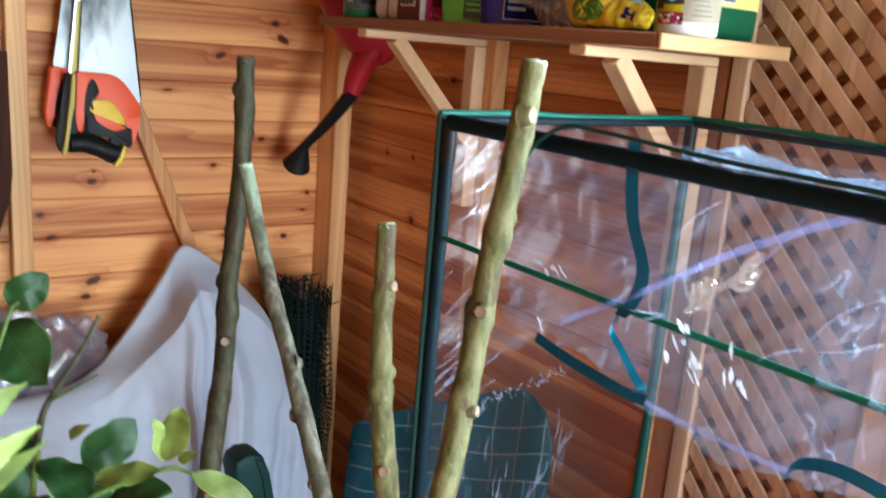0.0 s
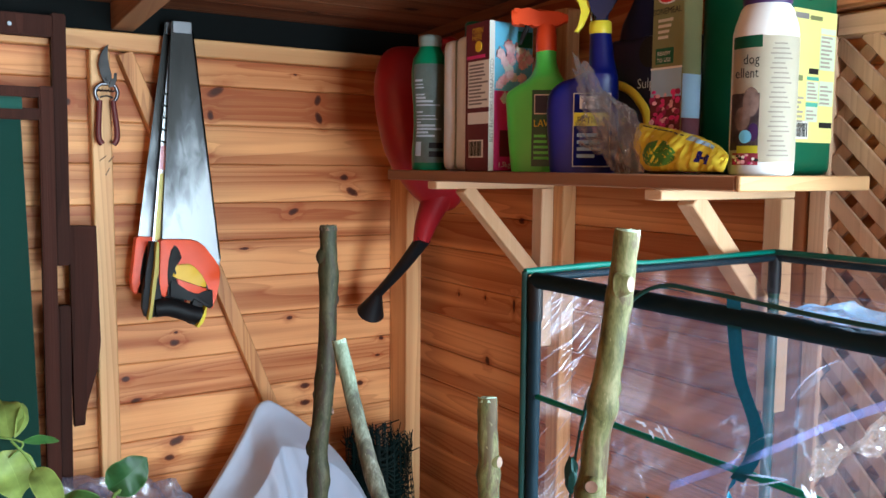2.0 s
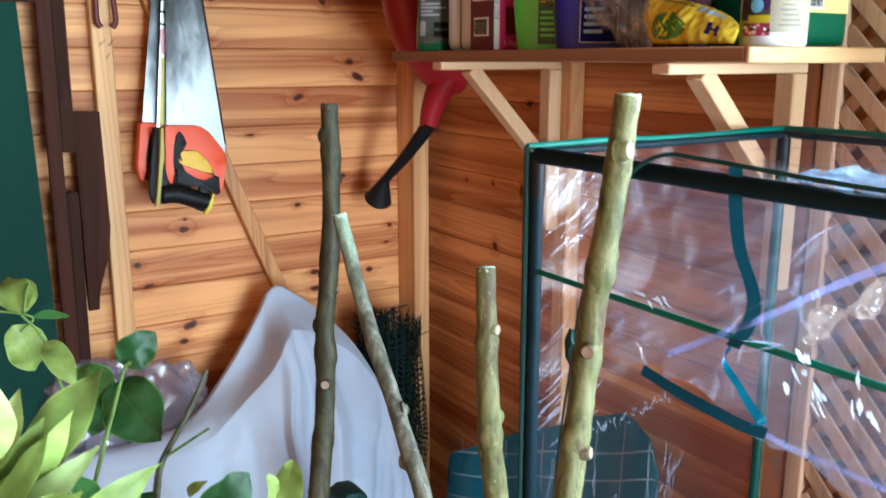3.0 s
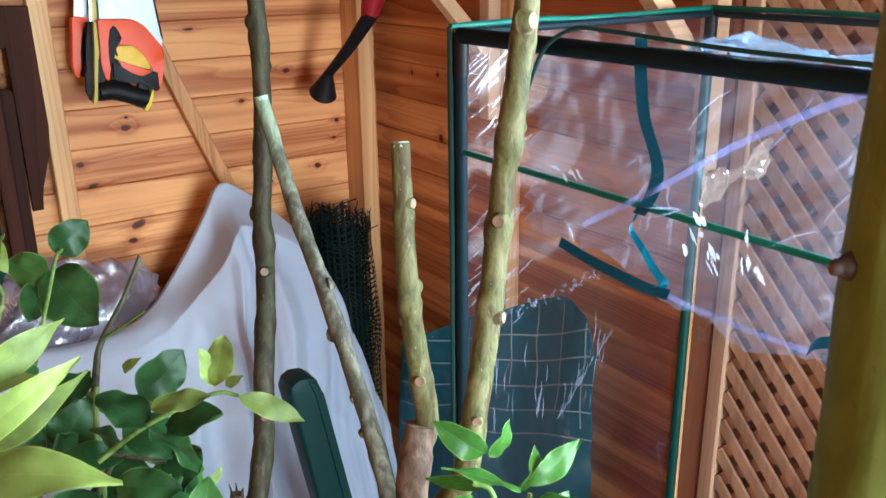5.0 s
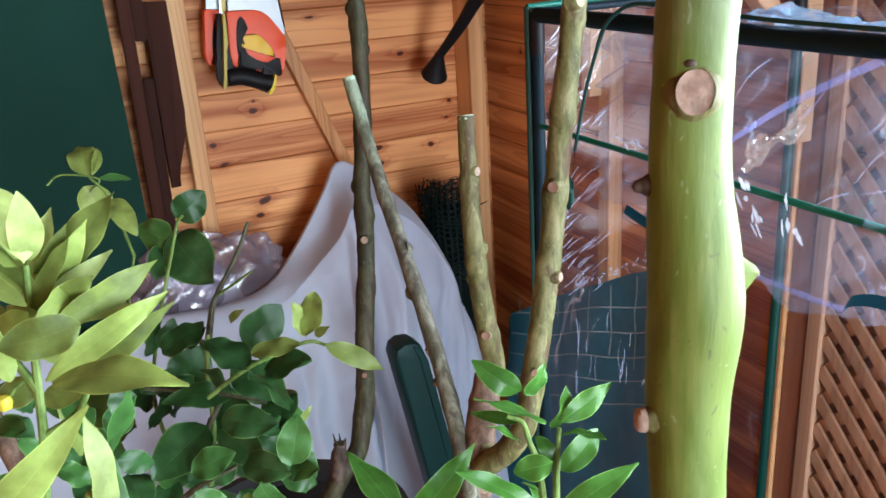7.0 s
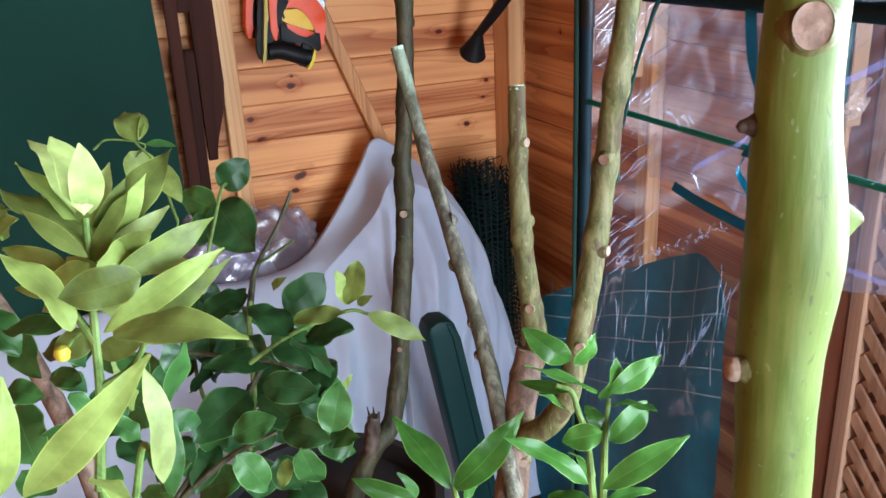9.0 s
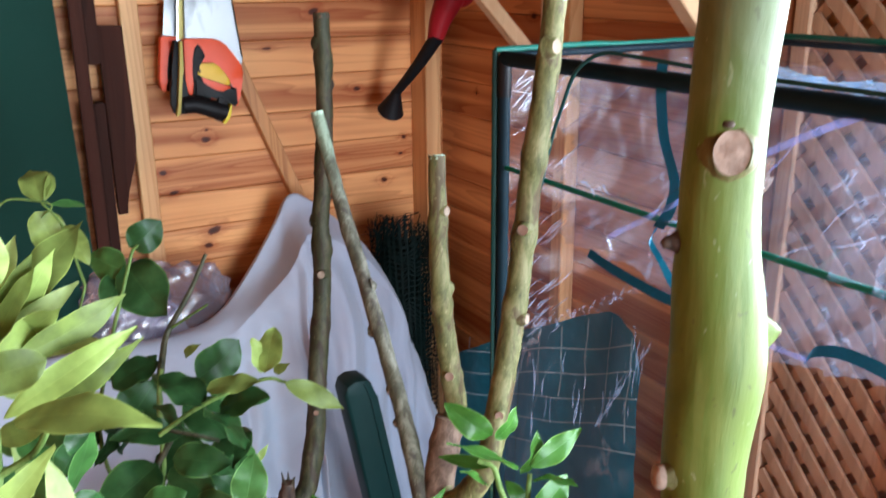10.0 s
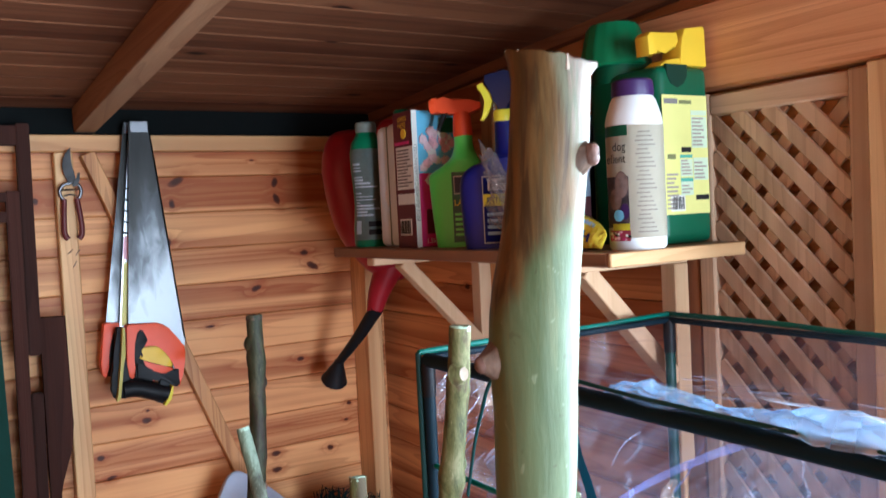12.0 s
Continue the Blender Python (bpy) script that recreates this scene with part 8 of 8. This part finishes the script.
part("twig", stem([(0.020, 0.747, 1.261), (0.032, 0.737, 1.307), (0.040, 0.689, 1.312)], 0.003, 0.002, 8), STEM_GREEN, near_tree)
part("twig", stem([(0.011, 0.763, 1.345), (0.035, 0.758, 1.359), (0.050, 0.760, 1.381)], 0.003, 0.002, 8), STEM_GREEN, near_tree)
part("twig", stem([(-0.004, 0.781, 1.374), (0.001, 0.781, 1.379), (0.007, 0.780, 1.383)], 0.0015, 0.0015, 8), STEM_GREEN, near_tree)
leaf(citrus_tree, (0.192, 1.369, 1.309), (0.236, 1.362, 1.341), 0.048, LEAF_DARK, 0.19, 0.17)
leaf(citrus_tree, (0.184, 1.363, 1.287), (0.216, 1.297, 1.230), 0.075, LEAF_DARK, 0.31, 0.16)
leaf(citrus_tree, (0.184, 1.360, 1.277), (0.142, 1.398, 1.299), 0.048, LEAF_MID, -0.34, 0.14)
leaf(citrus_tree, (0.179, 1.371, 1.271), (0.147, 1.336, 1.239), 0.042, LEAF_DARK, 0.12, 0.13)
leaf(citrus_tree, (0.084, 1.384, 1.371), (0.104, 1.392, 1.309), 0.048, LEAF_LIME, 0.10, 0.19)
leaf(citrus_tree, (0.113, 1.363, 1.352), (0.133, 1.317, 1.311), 0.030, LEAF_LIME, 0.10, 0.18)
leaf(citrus_tree, (0.091, 1.385, 1.383), (0.090, 1.445, 1.417), 0.040, LEAF_LIME, -0.10, 0.19)
leaf(citrus_tree, (0.096, 1.384, 1.384), (0.114, 1.437, 1.412), 0.014, LEAF_LIME, 0.13, 0.22)
leaf(citrus_tree, (0.103, 1.379, 1.379), (0.149, 1.414, 1.364), 0.012, LEAF_MID, 0.01, 0.14)
leaf(citrus_tree, (0.118, 1.229, 1.177), (0.114, 1.218, 1.247), 0.049, LEAF_MID, 0.24, 0.21)
leaf(citrus_tree, (0.130, 1.227, 1.183), (0.153, 1.228, 1.218), 0.028, LEAF_DARK, 0.13, 0.17)
leaf(citrus_tree, (0.127, 1.176, 1.198), (0.185, 1.187, 1.217), 0.042, LEAF_DARK, -0.23, 0.18)
leaf(citrus_tree, (0.211, 1.080, 1.196), (0.174, 1.120, 1.228), 0.048, LEAF_DARK, 0.12, 0.12)
leaf(citrus_tree, (0.218, 1.139, 1.203), (0.275, 1.144, 1.238), 0.053, LEAF_DARK, 0.19, 0.16)
leaf(citrus_tree, (0.280, 1.064, 1.228), (0.304, 1.096, 1.268), 0.036, LEAF_LIME, -0.33, 0.08)
leaf(citrus_tree, (0.279, 1.074, 1.224), (0.275, 1.086, 1.264), 0.024, LEAF_LIME, 0.11, 0.09)
leaf(citrus_tree, (0.293, 1.034, 1.226), (0.354, 1.012, 1.187), 0.025, LEAF_OLIVE, 0.09, 0.06)
leaf(citrus_tree, (0.217, 1.085, 1.213), (0.274, 1.060, 1.222), 0.028, LEAF_OLIVE, -0.19, 0.06)
leaf(citrus_tree, (0.231, 1.090, 1.184), (0.275, 1.039, 1.211), 0.041, LEAF_DARK, -0.13, 0.08)
leaf(citrus_tree, (0.210, 1.070, 1.197), (0.239, 1.011, 1.171), 0.053, LEAF_DARK, -0.33, 0.13)
leaf(citrus_tree, (0.170, 1.076, 1.143), (0.225, 1.037, 1.141), 0.040, LEAF_DARK, 0.08, 0.15)
leaf(citrus_tree, (0.170, 1.091, 1.124), (0.205, 1.034, 1.098), 0.044, LEAF_DARK, 0.28, 0.05)
leaf(citrus_tree, (0.228, 1.000, 1.106), (0.245, 1.006, 1.163), 0.040, LEAF_MID, -0.16, 0.12)
leaf(citrus_tree, (0.184, 1.051, 1.097), (0.223, 0.991, 1.103), 0.038, LEAF_DARK, 0.23, 0.11)
leaf(citrus_tree, (0.158, 1.108, 1.122), (0.083, 1.073, 1.095), 0.059, LEAF_DARK, 0.08, 0.07)
leaf(citrus_tree, (0.126, 1.053, 1.099), (0.175, 1.045, 1.117), 0.037, LEAF_MID, -0.11, 0.15)
leaf(citrus_tree, (0.091, 1.091, 1.096), (0.124, 1.110, 1.049), 0.031, LEAF_MID, 0.22, 0.12)
leaf(citrus_tree, (0.124, 1.028, 1.092), (0.154, 1.026, 1.034), 0.038, LEAF_MID, 0.10, 0.11)
leaf(citrus_tree, (0.109, 1.106, 1.067), (0.075, 1.063, 1.032), 0.036, LEAF_DARK, 0.07, 0.15)
leaf(citrus_tree, (0.192, 1.009, 1.090), (0.214, 1.024, 1.025), 0.035, LEAF_MID, 0.33, 0.15)
leaf(citrus_tree, (0.183, 1.037, 1.062), (0.167, 1.016, 1.039), 0.019, LEAF_LIME, 0.28, 0.05)
leaf(citrus_tree, (0.229, 1.024, 1.081), (0.252, 0.979, 1.105), 0.028, LEAF_MID, 0.05, 0.15)
leaf(citrus_tree, (0.195, 1.134, 1.139), (0.114, 1.132, 1.159), 0.035, LEAF_DARK, 0.09, 0.20)
leaf(citrus_tree, (0.126, 1.198, 1.166), (0.094, 1.188, 1.147), 0.037, LEAF_DARK, -0.05, 0.09)
leaf(citrus_tree, (0.191, 1.109, 1.159), (0.162, 1.111, 1.196), 0.039, LEAF_DARK, 0.33, 0.11)
leaf(citrus_tree, (0.185, 1.158, 1.185), (0.167, 1.225, 1.193), 0.037, LEAF_MID, 0.29, 0.15)
leaf(citrus_tree, (0.100, 1.182, 1.100), (0.117, 1.163, 1.145), 0.037, LEAF_DARK, 0.34, 0.13)
leaf(citrus_tree, (0.152, 1.124, 1.099), (0.118, 1.120, 1.080), 0.042, LEAF_DARK, -0.13, 0.22)
leaf(citrus_tree, (0.217, 1.103, 1.116), (0.241, 1.083, 1.096), 0.036, LEAF_DARK, -0.15, 0.13)
leaf(citrus_tree, (0.195, 1.088, 1.058), (0.165, 1.078, 1.113), 0.042, LEAF_DARK, 0.09, 0.13)
leaf(citrus_tree, (0.107, 1.209, 1.117), (0.075, 1.207, 1.143), 0.044, LEAF_DARK, 0.20, 0.19)
leaf(citrus_tree, (0.061, 1.102, 1.092), (0.068, 1.036, 1.077), 0.043, LEAF_DARK, 0.02, 0.10)
leaf(citrus_tree, (0.081, 1.209, 1.091), (0.046, 1.265, 1.054), 0.044, LEAF_DARK, 0.20, 0.09)
leaf(citrus_tree, (0.210, 1.153, 1.228), (0.222, 1.129, 1.251), 0.013, LEAF_LIME, -0.24, 0.22)
leaf(citrus_tree, (0.289, 1.060, 1.228), (0.300, 1.038, 1.245), 0.012, LEAF_OLIVE, 0.08, 0.13)
leaf(citrus_tree, (0.221, 1.024, 1.072), (0.260, 1.019, 1.059), 0.022, LEAF_MID, 0.07, 0.18)
leaf(citrus_tree, (0.155, 1.236, 1.175), (0.182, 1.193, 1.219), 0.029, LEAF_DARK, 0.18, 0.10)
leaf(citrus_tree, (0.149, 1.057, 1.075), (0.178, 1.057, 1.097), 0.026, LEAF_DARK, -0.11, 0.10)
leaf(citrus_tree, (0.247, 1.019, 1.143), (0.265, 1.022, 1.161), 0.008, LEAF_LIME, -0.02, 0.11)
leaf(citrus_tree, (0.025, 1.059, 1.092), (0.007, 1.101, 1.109), 0.033, LEAF_DARK, 0.06, 0.06)
leaf(citrus_tree, (-0.004, 1.057, 1.195), (0.016, 1.012, 1.173), 0.039, LEAF_DARK, -0.03, 0.21)
leaf(citrus_tree, (-0.045, 0.992, 1.137), (-0.068, 1.046, 1.152), 0.044, LEAF_DARK, 0.03, 0.05)
leaf(citrus_tree, (0.228, 1.163, 1.054), (0.170, 1.197, 1.085), 0.058, LEAF_DARK, 0.13, 0.17)
leaf(citrus_tree, (0.265, 1.182, 1.022), (0.273, 1.175, 1.085), 0.048, LEAF_MID, 0.20, 0.20)
leaf(citrus_tree, (0.064, 1.189, 1.075), (0.008, 1.225, 1.091), 0.050, LEAF_MID, -0.32, 0.17)
leaf(citrus_tree, (0.113, 1.239, 1.138), (0.186, 1.249, 1.084), 0.052, LEAF_DARK, 0.14, 0.06)
leaf(citrus_tree, (0.243, 1.128, 1.122), (0.211, 1.184, 1.162), 0.057, LEAF_DARK, -0.04, 0.08)
leaf(citrus_tree, (0.063, 1.226, 0.965), (0.109, 1.152, 0.973), 0.058, LEAF_MID, -0.31, 0.15)
leaf(citrus_tree, (0.202, 1.148, 0.947), (0.234, 1.102, 0.917), 0.053, LEAF_DARK, 0.11, 0.21)
leaf(citrus_tree, (0.075, 1.306, 1.059), (0.013, 1.359, 1.080), 0.055, LEAF_MID, -0.17, 0.14)
leaf(citrus_tree, (0.081, 1.185, 0.999), (0.029, 1.200, 1.014), 0.050, LEAF_MID, -0.26, 0.05)
leaf(citrus_tree, (0.111, 1.198, 1.030), (0.187, 1.198, 0.989), 0.055, LEAF_DARK, -0.01, 0.10)
leaf(citrus_tree, (0.262, 1.248, 1.111), (0.269, 1.299, 1.142), 0.052, LEAF_MID, 0.17, 0.06)
leaf(citrus_tree, (0.269, 1.185, 1.012), (0.271, 1.141, 0.964), 0.056, LEAF_DARK, 0.08, 0.11)
leaf(citrus_tree, (0.141, 1.222, 1.125), (0.184, 1.225, 1.172), 0.060, LEAF_DARK, 0.06, 0.15)
leaf(citrus_tree, (0.209, 1.115, 1.094), (0.248, 1.104, 1.059), 0.047, LEAF_DARK, -0.11, 0.12)
leaf(citrus_tree, (0.084, 1.145, 0.975), (0.135, 1.097, 1.017), 0.053, LEAF_MID, -0.09, 0.12)
leaf(citrus_tree, (0.260, 1.147, 1.125), (0.239, 1.087, 1.105), 0.048, LEAF_DARK, 0.28, 0.11)
leaf(citrus_tree, (0.235, 1.219, 1.053), (0.273, 1.152, 1.058), 0.057, LEAF_DARK, 0.12, 0.10)
leaf(citrus_tree, (0.184, 1.122, 1.011), (0.207, 1.107, 0.963), 0.046, LEAF_DARK, 0.29, 0.17)
leaf(citrus_tree, (0.213, 1.189, 1.109), (0.168, 1.161, 1.096), 0.064, LEAF_DARK, -0.20, 0.06)
leaf(citrus_tree, (0.176, 1.185, 0.975), (0.151, 1.126, 0.955), 0.056, LEAF_DARK, 0.03, 0.22)
leaf(citrus_tree, (0.166, 1.199, 1.073), (0.197, 1.127, 1.074), 0.063, LEAF_DARK, -0.18, 0.06)
leaf(citrus_tree, (0.141, 1.176, 1.165), (0.134, 1.205, 1.093), 0.049, LEAF_DARK, -0.21, 0.17)
leaf(citrus_tree, (0.195, 1.146, 1.134), (0.192, 1.132, 1.069), 0.058, LEAF_DARK, 0.25, 0.09)
leaf(citrus_tree, (0.031, 1.260, 1.028), (-0.034, 1.235, 1.057), 0.054, LEAF_MID, 0.18, 0.17)
leaf(near_tree, (0.047, 0.858, 1.169), (0.020, 0.896, 1.164), 0.025, LEAF_MID, -0.13, 0.07)
leaf(near_tree, (-0.028, 0.885, 1.306), (-0.003, 0.868, 1.292), 0.024, LEAF_DARK, -0.18, 0.17)
leaf(near_tree, (0.038, 0.832, 1.211), (0.059, 0.796, 1.246), 0.026, LEAF_MID, -0.15, 0.21)
leaf(near_tree, (-0.015, 0.869, 1.344), (0.001, 0.866, 1.315), 0.025, LEAF_DARK, -0.16, 0.19)
leaf(near_tree, (0.008, 0.917, 1.300), (0.033, 0.868, 1.305), 0.023, LEAF_MID, 0.03, 0.18)
leaf(near_tree, (-0.031, 0.895, 1.322), (0.008, 0.846, 1.342), 0.023, LEAF_MID, 0.02, 0.07)
leaf(near_tree, (-0.022, 0.947, 1.254), (-0.008, 0.931, 1.224), 0.023, LEAF_MID, -0.23, 0.17)
leaf(near_tree, (-0.007, 0.898, 1.172), (0.005, 0.909, 1.191), 0.024, LEAF_MID, -0.23, 0.06)
leaf(near_tree, (0.041, 0.847, 1.320), (0.008, 0.872, 1.311), 0.019, LEAF_MID, -0.20, 0.05)
leaf(near_tree, (0.067, 0.838, 1.305), (0.063, 0.837, 1.336), 0.023, LEAF_DARK, 0.01, 0.18)
leaf(near_tree, (0.052, 0.906, 1.253), (0.073, 0.918, 1.279), 0.027, LEAF_DARK, -0.07, 0.07)
leaf(near_tree, (0.053, 0.879, 1.245), (0.083, 0.885, 1.226), 0.022, LEAF_DARK, 0.18, 0.13)
leaf(near_tree, (0.010, 0.839, 1.274), (0.031, 0.830, 1.257), 0.024, LEAF_MID, -0.22, 0.12)
leaf(near_tree, (0.003, 0.928, 1.313), (-0.014, 0.922, 1.290), 0.025, LEAF_MID, 0.20, 0.15)
part("twig", stem([(0.188, 1.221, 1.174), (0.199, 1.248, 1.193), (0.213, 1.274, 1.214), (0.250, 1.289, 1.260), (0.277, 1.296, 1.306)], 0.005, 0.0025, 8), STEM_DARK, citrus_tree)
part("twig", stem([(0.218, 1.274, 1.219), (0.264, 1.255, 1.250)], 0.002, 0.0015, 8), STEM_GREEN, citrus_tree)
part("twig", stem([(0.052, 1.075, 1.017), (0.123, 1.065, 1.069), (0.176, 1.052, 1.092)], 0.005, 0.002, 8), STEM_DARK, citrus_tree)
part("twig", stem([(0.148, 1.103, 1.044), (0.166, 1.123, 1.112), (0.173, 1.147, 1.177), (0.182, 1.160, 1.216)], 0.004, 0.003, 8), STEM_GREEN, citrus_tree)
part("twig", stem([(0.161, 1.091, 1.168), (0.210, 1.082, 1.197), (0.275, 1.063, 1.221), (0.299, 1.051, 1.217)], 0.003, 0.002, 8), STEM_GREEN, citrus_tree)
part("twig", stem([(0.100, 1.172, 1.160), (0.150, 1.147, 1.153), (0.193, 1.125, 1.145), (0.230, 1.105, 1.134)], 0.003, 0.002, 8), STEM_DARK, citrus_tree)
part("twig", stem([(0.137, 1.198, 0.982), (0.113, 1.261, 1.107), (0.179, 1.312, 1.298), (0.195, 1.317, 1.326)], 0.003, 0.002, 8), STEM_GREEN, citrus_tree)
part("twig", stem([(0.039, 1.405, 1.375), (0.059, 1.401, 1.387), (0.103, 1.379, 1.379), (0.090, 1.378, 1.363)], 0.0016, 0.0012, 8), STEM_GREEN, citrus_tree)
part("twig", stem([(0.126, 1.327, 1.279), (0.112, 1.363, 1.352), (0.093, 1.384, 1.381)], 0.002, 0.0015, 8), STEM_GREEN, citrus_tree)
part("twig", stem([(0.124, 1.280, 1.164), (0.108, 1.311, 1.222), (0.126, 1.327, 1.279)], 0.002, 0.0015, 8), STEM_GREEN, citrus_tree)
leaf(young_tree, (0.255, 0.717, 1.209), (0.231, 0.779, 1.249), 0.028, LEAF_FRESH, 0.04, 0.06)
leaf(young_tree, (0.257, 0.715, 1.209), (0.309, 0.692, 1.276), 0.026, LEAF_FRESH, -0.06, 0.21)
leaf(young_tree, (0.349, 0.657, 1.220), (0.284, 0.671, 1.277), 0.023, LEAF_FRESH, 0.19, 0.09)
leaf(young_tree, (0.362, 0.709, 1.302), (0.326, 0.721, 1.334), 0.022, LEAF_FRESH, -0.33, 0.18)
leaf(young_tree, (0.369, 0.714, 1.295), (0.396, 0.720, 1.314), 0.018, LEAF_FRESH, 0.25, 0.21)
leaf(young_tree, (0.358, 0.663, 1.298), (0.309, 0.687, 1.323), 0.019, LEAF_FRESH, 0.33, 0.05)
leaf(young_tree, (0.358, 0.701, 1.279), (0.332, 0.745, 1.273), 0.011, LEAF_FRESH, -0.19, 0.06)
leaf(young_tree, (0.355, 0.695, 1.261), (0.322, 0.689, 1.294), 0.014, LEAF_FRESH, 0.32, 0.10)
leaf(young_tree, (0.383, 0.697, 1.267), (0.399, 0.693, 1.303), 0.022, LEAF_FRESH, 0.21, 0.21)
leaf(young_tree, (0.387, 0.688, 1.277), (0.436, 0.685, 1.300), 0.020, LEAF_FRESH, 0.04, 0.13)
leaf(young_tree, (0.381, 0.677, 1.273), (0.399, 0.641, 1.283), 0.018, LEAF_FRESH, -0.27, 0.11)
leaf(young_tree, (0.370, 0.661, 1.251), (0.415, 0.672, 1.270), 0.022, LEAF_FRESH, -0.05, 0.21)
leaf(young_tree, (0.356, 0.651, 1.270), (0.331, 0.670, 1.258), 0.021, LEAF_FRESH, -0.09, 0.18)
leaf(young_tree, (0.372, 0.673, 1.254), (0.363, 0.687, 1.272), 0.013, LEAF_FRESH, -0.20, 0.17)
leaf(young_tree, (0.353, 0.645, 1.223), (0.415, 0.622, 1.266), 0.021, LEAF_FRESH, -0.12, 0.19)
leaf(young_tree, (0.359, 0.670, 1.207), (0.362, 0.706, 1.219), 0.017, LEAF_FRESH, 0.13, 0.22)
leaf(young_tree, (0.227, 0.725, 1.200), (0.179, 0.737, 1.229), 0.019, LEAF_FRESH, -0.28, 0.10)
leaf(young_tree, (0.262, 0.709, 1.199), (0.288, 0.728, 1.213), 0.013, LEAF_FRESH, 0.21, 0.06)
leaf(young_tree, (0.357, 0.648, 1.206), (0.414, 0.655, 1.196), 0.012, LEAF_FRESH, -0.30, 0.12)
leaf(young_tree, (0.238, 0.755, 1.172), (0.224, 0.751, 1.212), 0.014, LEAF_MID, 0.11, 0.15)
leaf(young_tree, (0.358, 0.664, 1.191), (0.330, 0.689, 1.196), 0.017, LEAF_FRESH, 0.10, 0.14)
leaf(young_tree, (0.359, 0.641, 1.191), (0.386, 0.618, 1.181), 0.022, LEAF_FRESH, -0.19, 0.13)
leaf(young_tree, (0.246, 0.710, 1.183), (0.211, 0.726, 1.167), 0.024, LEAF_FRESH, -0.18, 0.12)
part("twig", stem([(0.367, 0.667, 1.151), (0.364, 0.660, 1.215), (0.372, 0.671, 1.249), (0.380, 0.679, 1.278)], 0.004, 0.002, 8), STEM_GREEN, young_tree)
part("twig", stem([(0.366, 0.671, 1.160), (0.355, 0.662, 1.211), (0.359, 0.677, 1.249), (0.356, 0.686, 1.269), (0.354, 0.693, 1.284), (0.344, 0.700, 1.289)], 0.0035, 0.0018, 8), STEM_GREEN, young_tree)
part("twig", stem([(0.270, 0.720, 1.149), (0.258, 0.711, 1.198), (0.257, 0.717, 1.211)], 0.0035, 0.002, 8), STEM_GREEN, young_tree)


# ---- wall boards ----
PITCH, SEAM = 0.0945, 1.788


def board_mesh(name, length, axis, height=PITCH):
    """One wall board with eased edges: runs along the axis from 0, faces the room."""
    bm = bmesh.new()
    h, d, c = height - 0.0006, 0.014, 0.0024
    prof = [(d, 0.0), (0.0032, 0.0), (0.0, c), (0.0, h - c), (0.0022, h), (d, h)]
    ends = []
    for s in (0.0, length):
        ends.append([bm.verts.new((s, p, q) if axis == "x" else (p, -s, q)) for p, q in prof])
    for i in range(len(prof)):
        j = (i + 1) % len(prof)
        bm.faces.new((ends[0][i], ends[0][j], ends[1][j], ends[1][i]))
    bm.faces.new(ends[0])
    bm.faces.new(ends[1][::-1])
    return finish(bm, name, BOARD_X if axis == "x" else BOARD_Y, False)


north_board = board_mesh("board", EAST - WEST, "x")
east_board = board_mesh("board", NORTH - 0.70, "y")
TONES = (0.74, 0.66, 0.30, 0.38, 0.52, 0.36, 0.46, 0.58, 0.40, 0.50, 0.44)    # from the top board down
zs = [SEAM + PITCH * k for k in range(1, -20, -1)]
for k, z in enumerate(zs):
    tone = TONES[k % len(TONES)]
    ob = new("board", north_board)
    ob.color = (tone, tone, tone, 1)
    ob.parent = wall_north
    ob.location = (WEST, NORTH, z)
    if z + PITCH < 2.06:
        ob = new("board", east_board)
        tone = 0.25 + 0.5 * TONES[(k * 4 + 3) % len(TONES)]
        ob.color = (tone, tone, tone, 1)
        ob.parent = wall_east
        ob.location = (EAST, NORTH, z - 0.03)
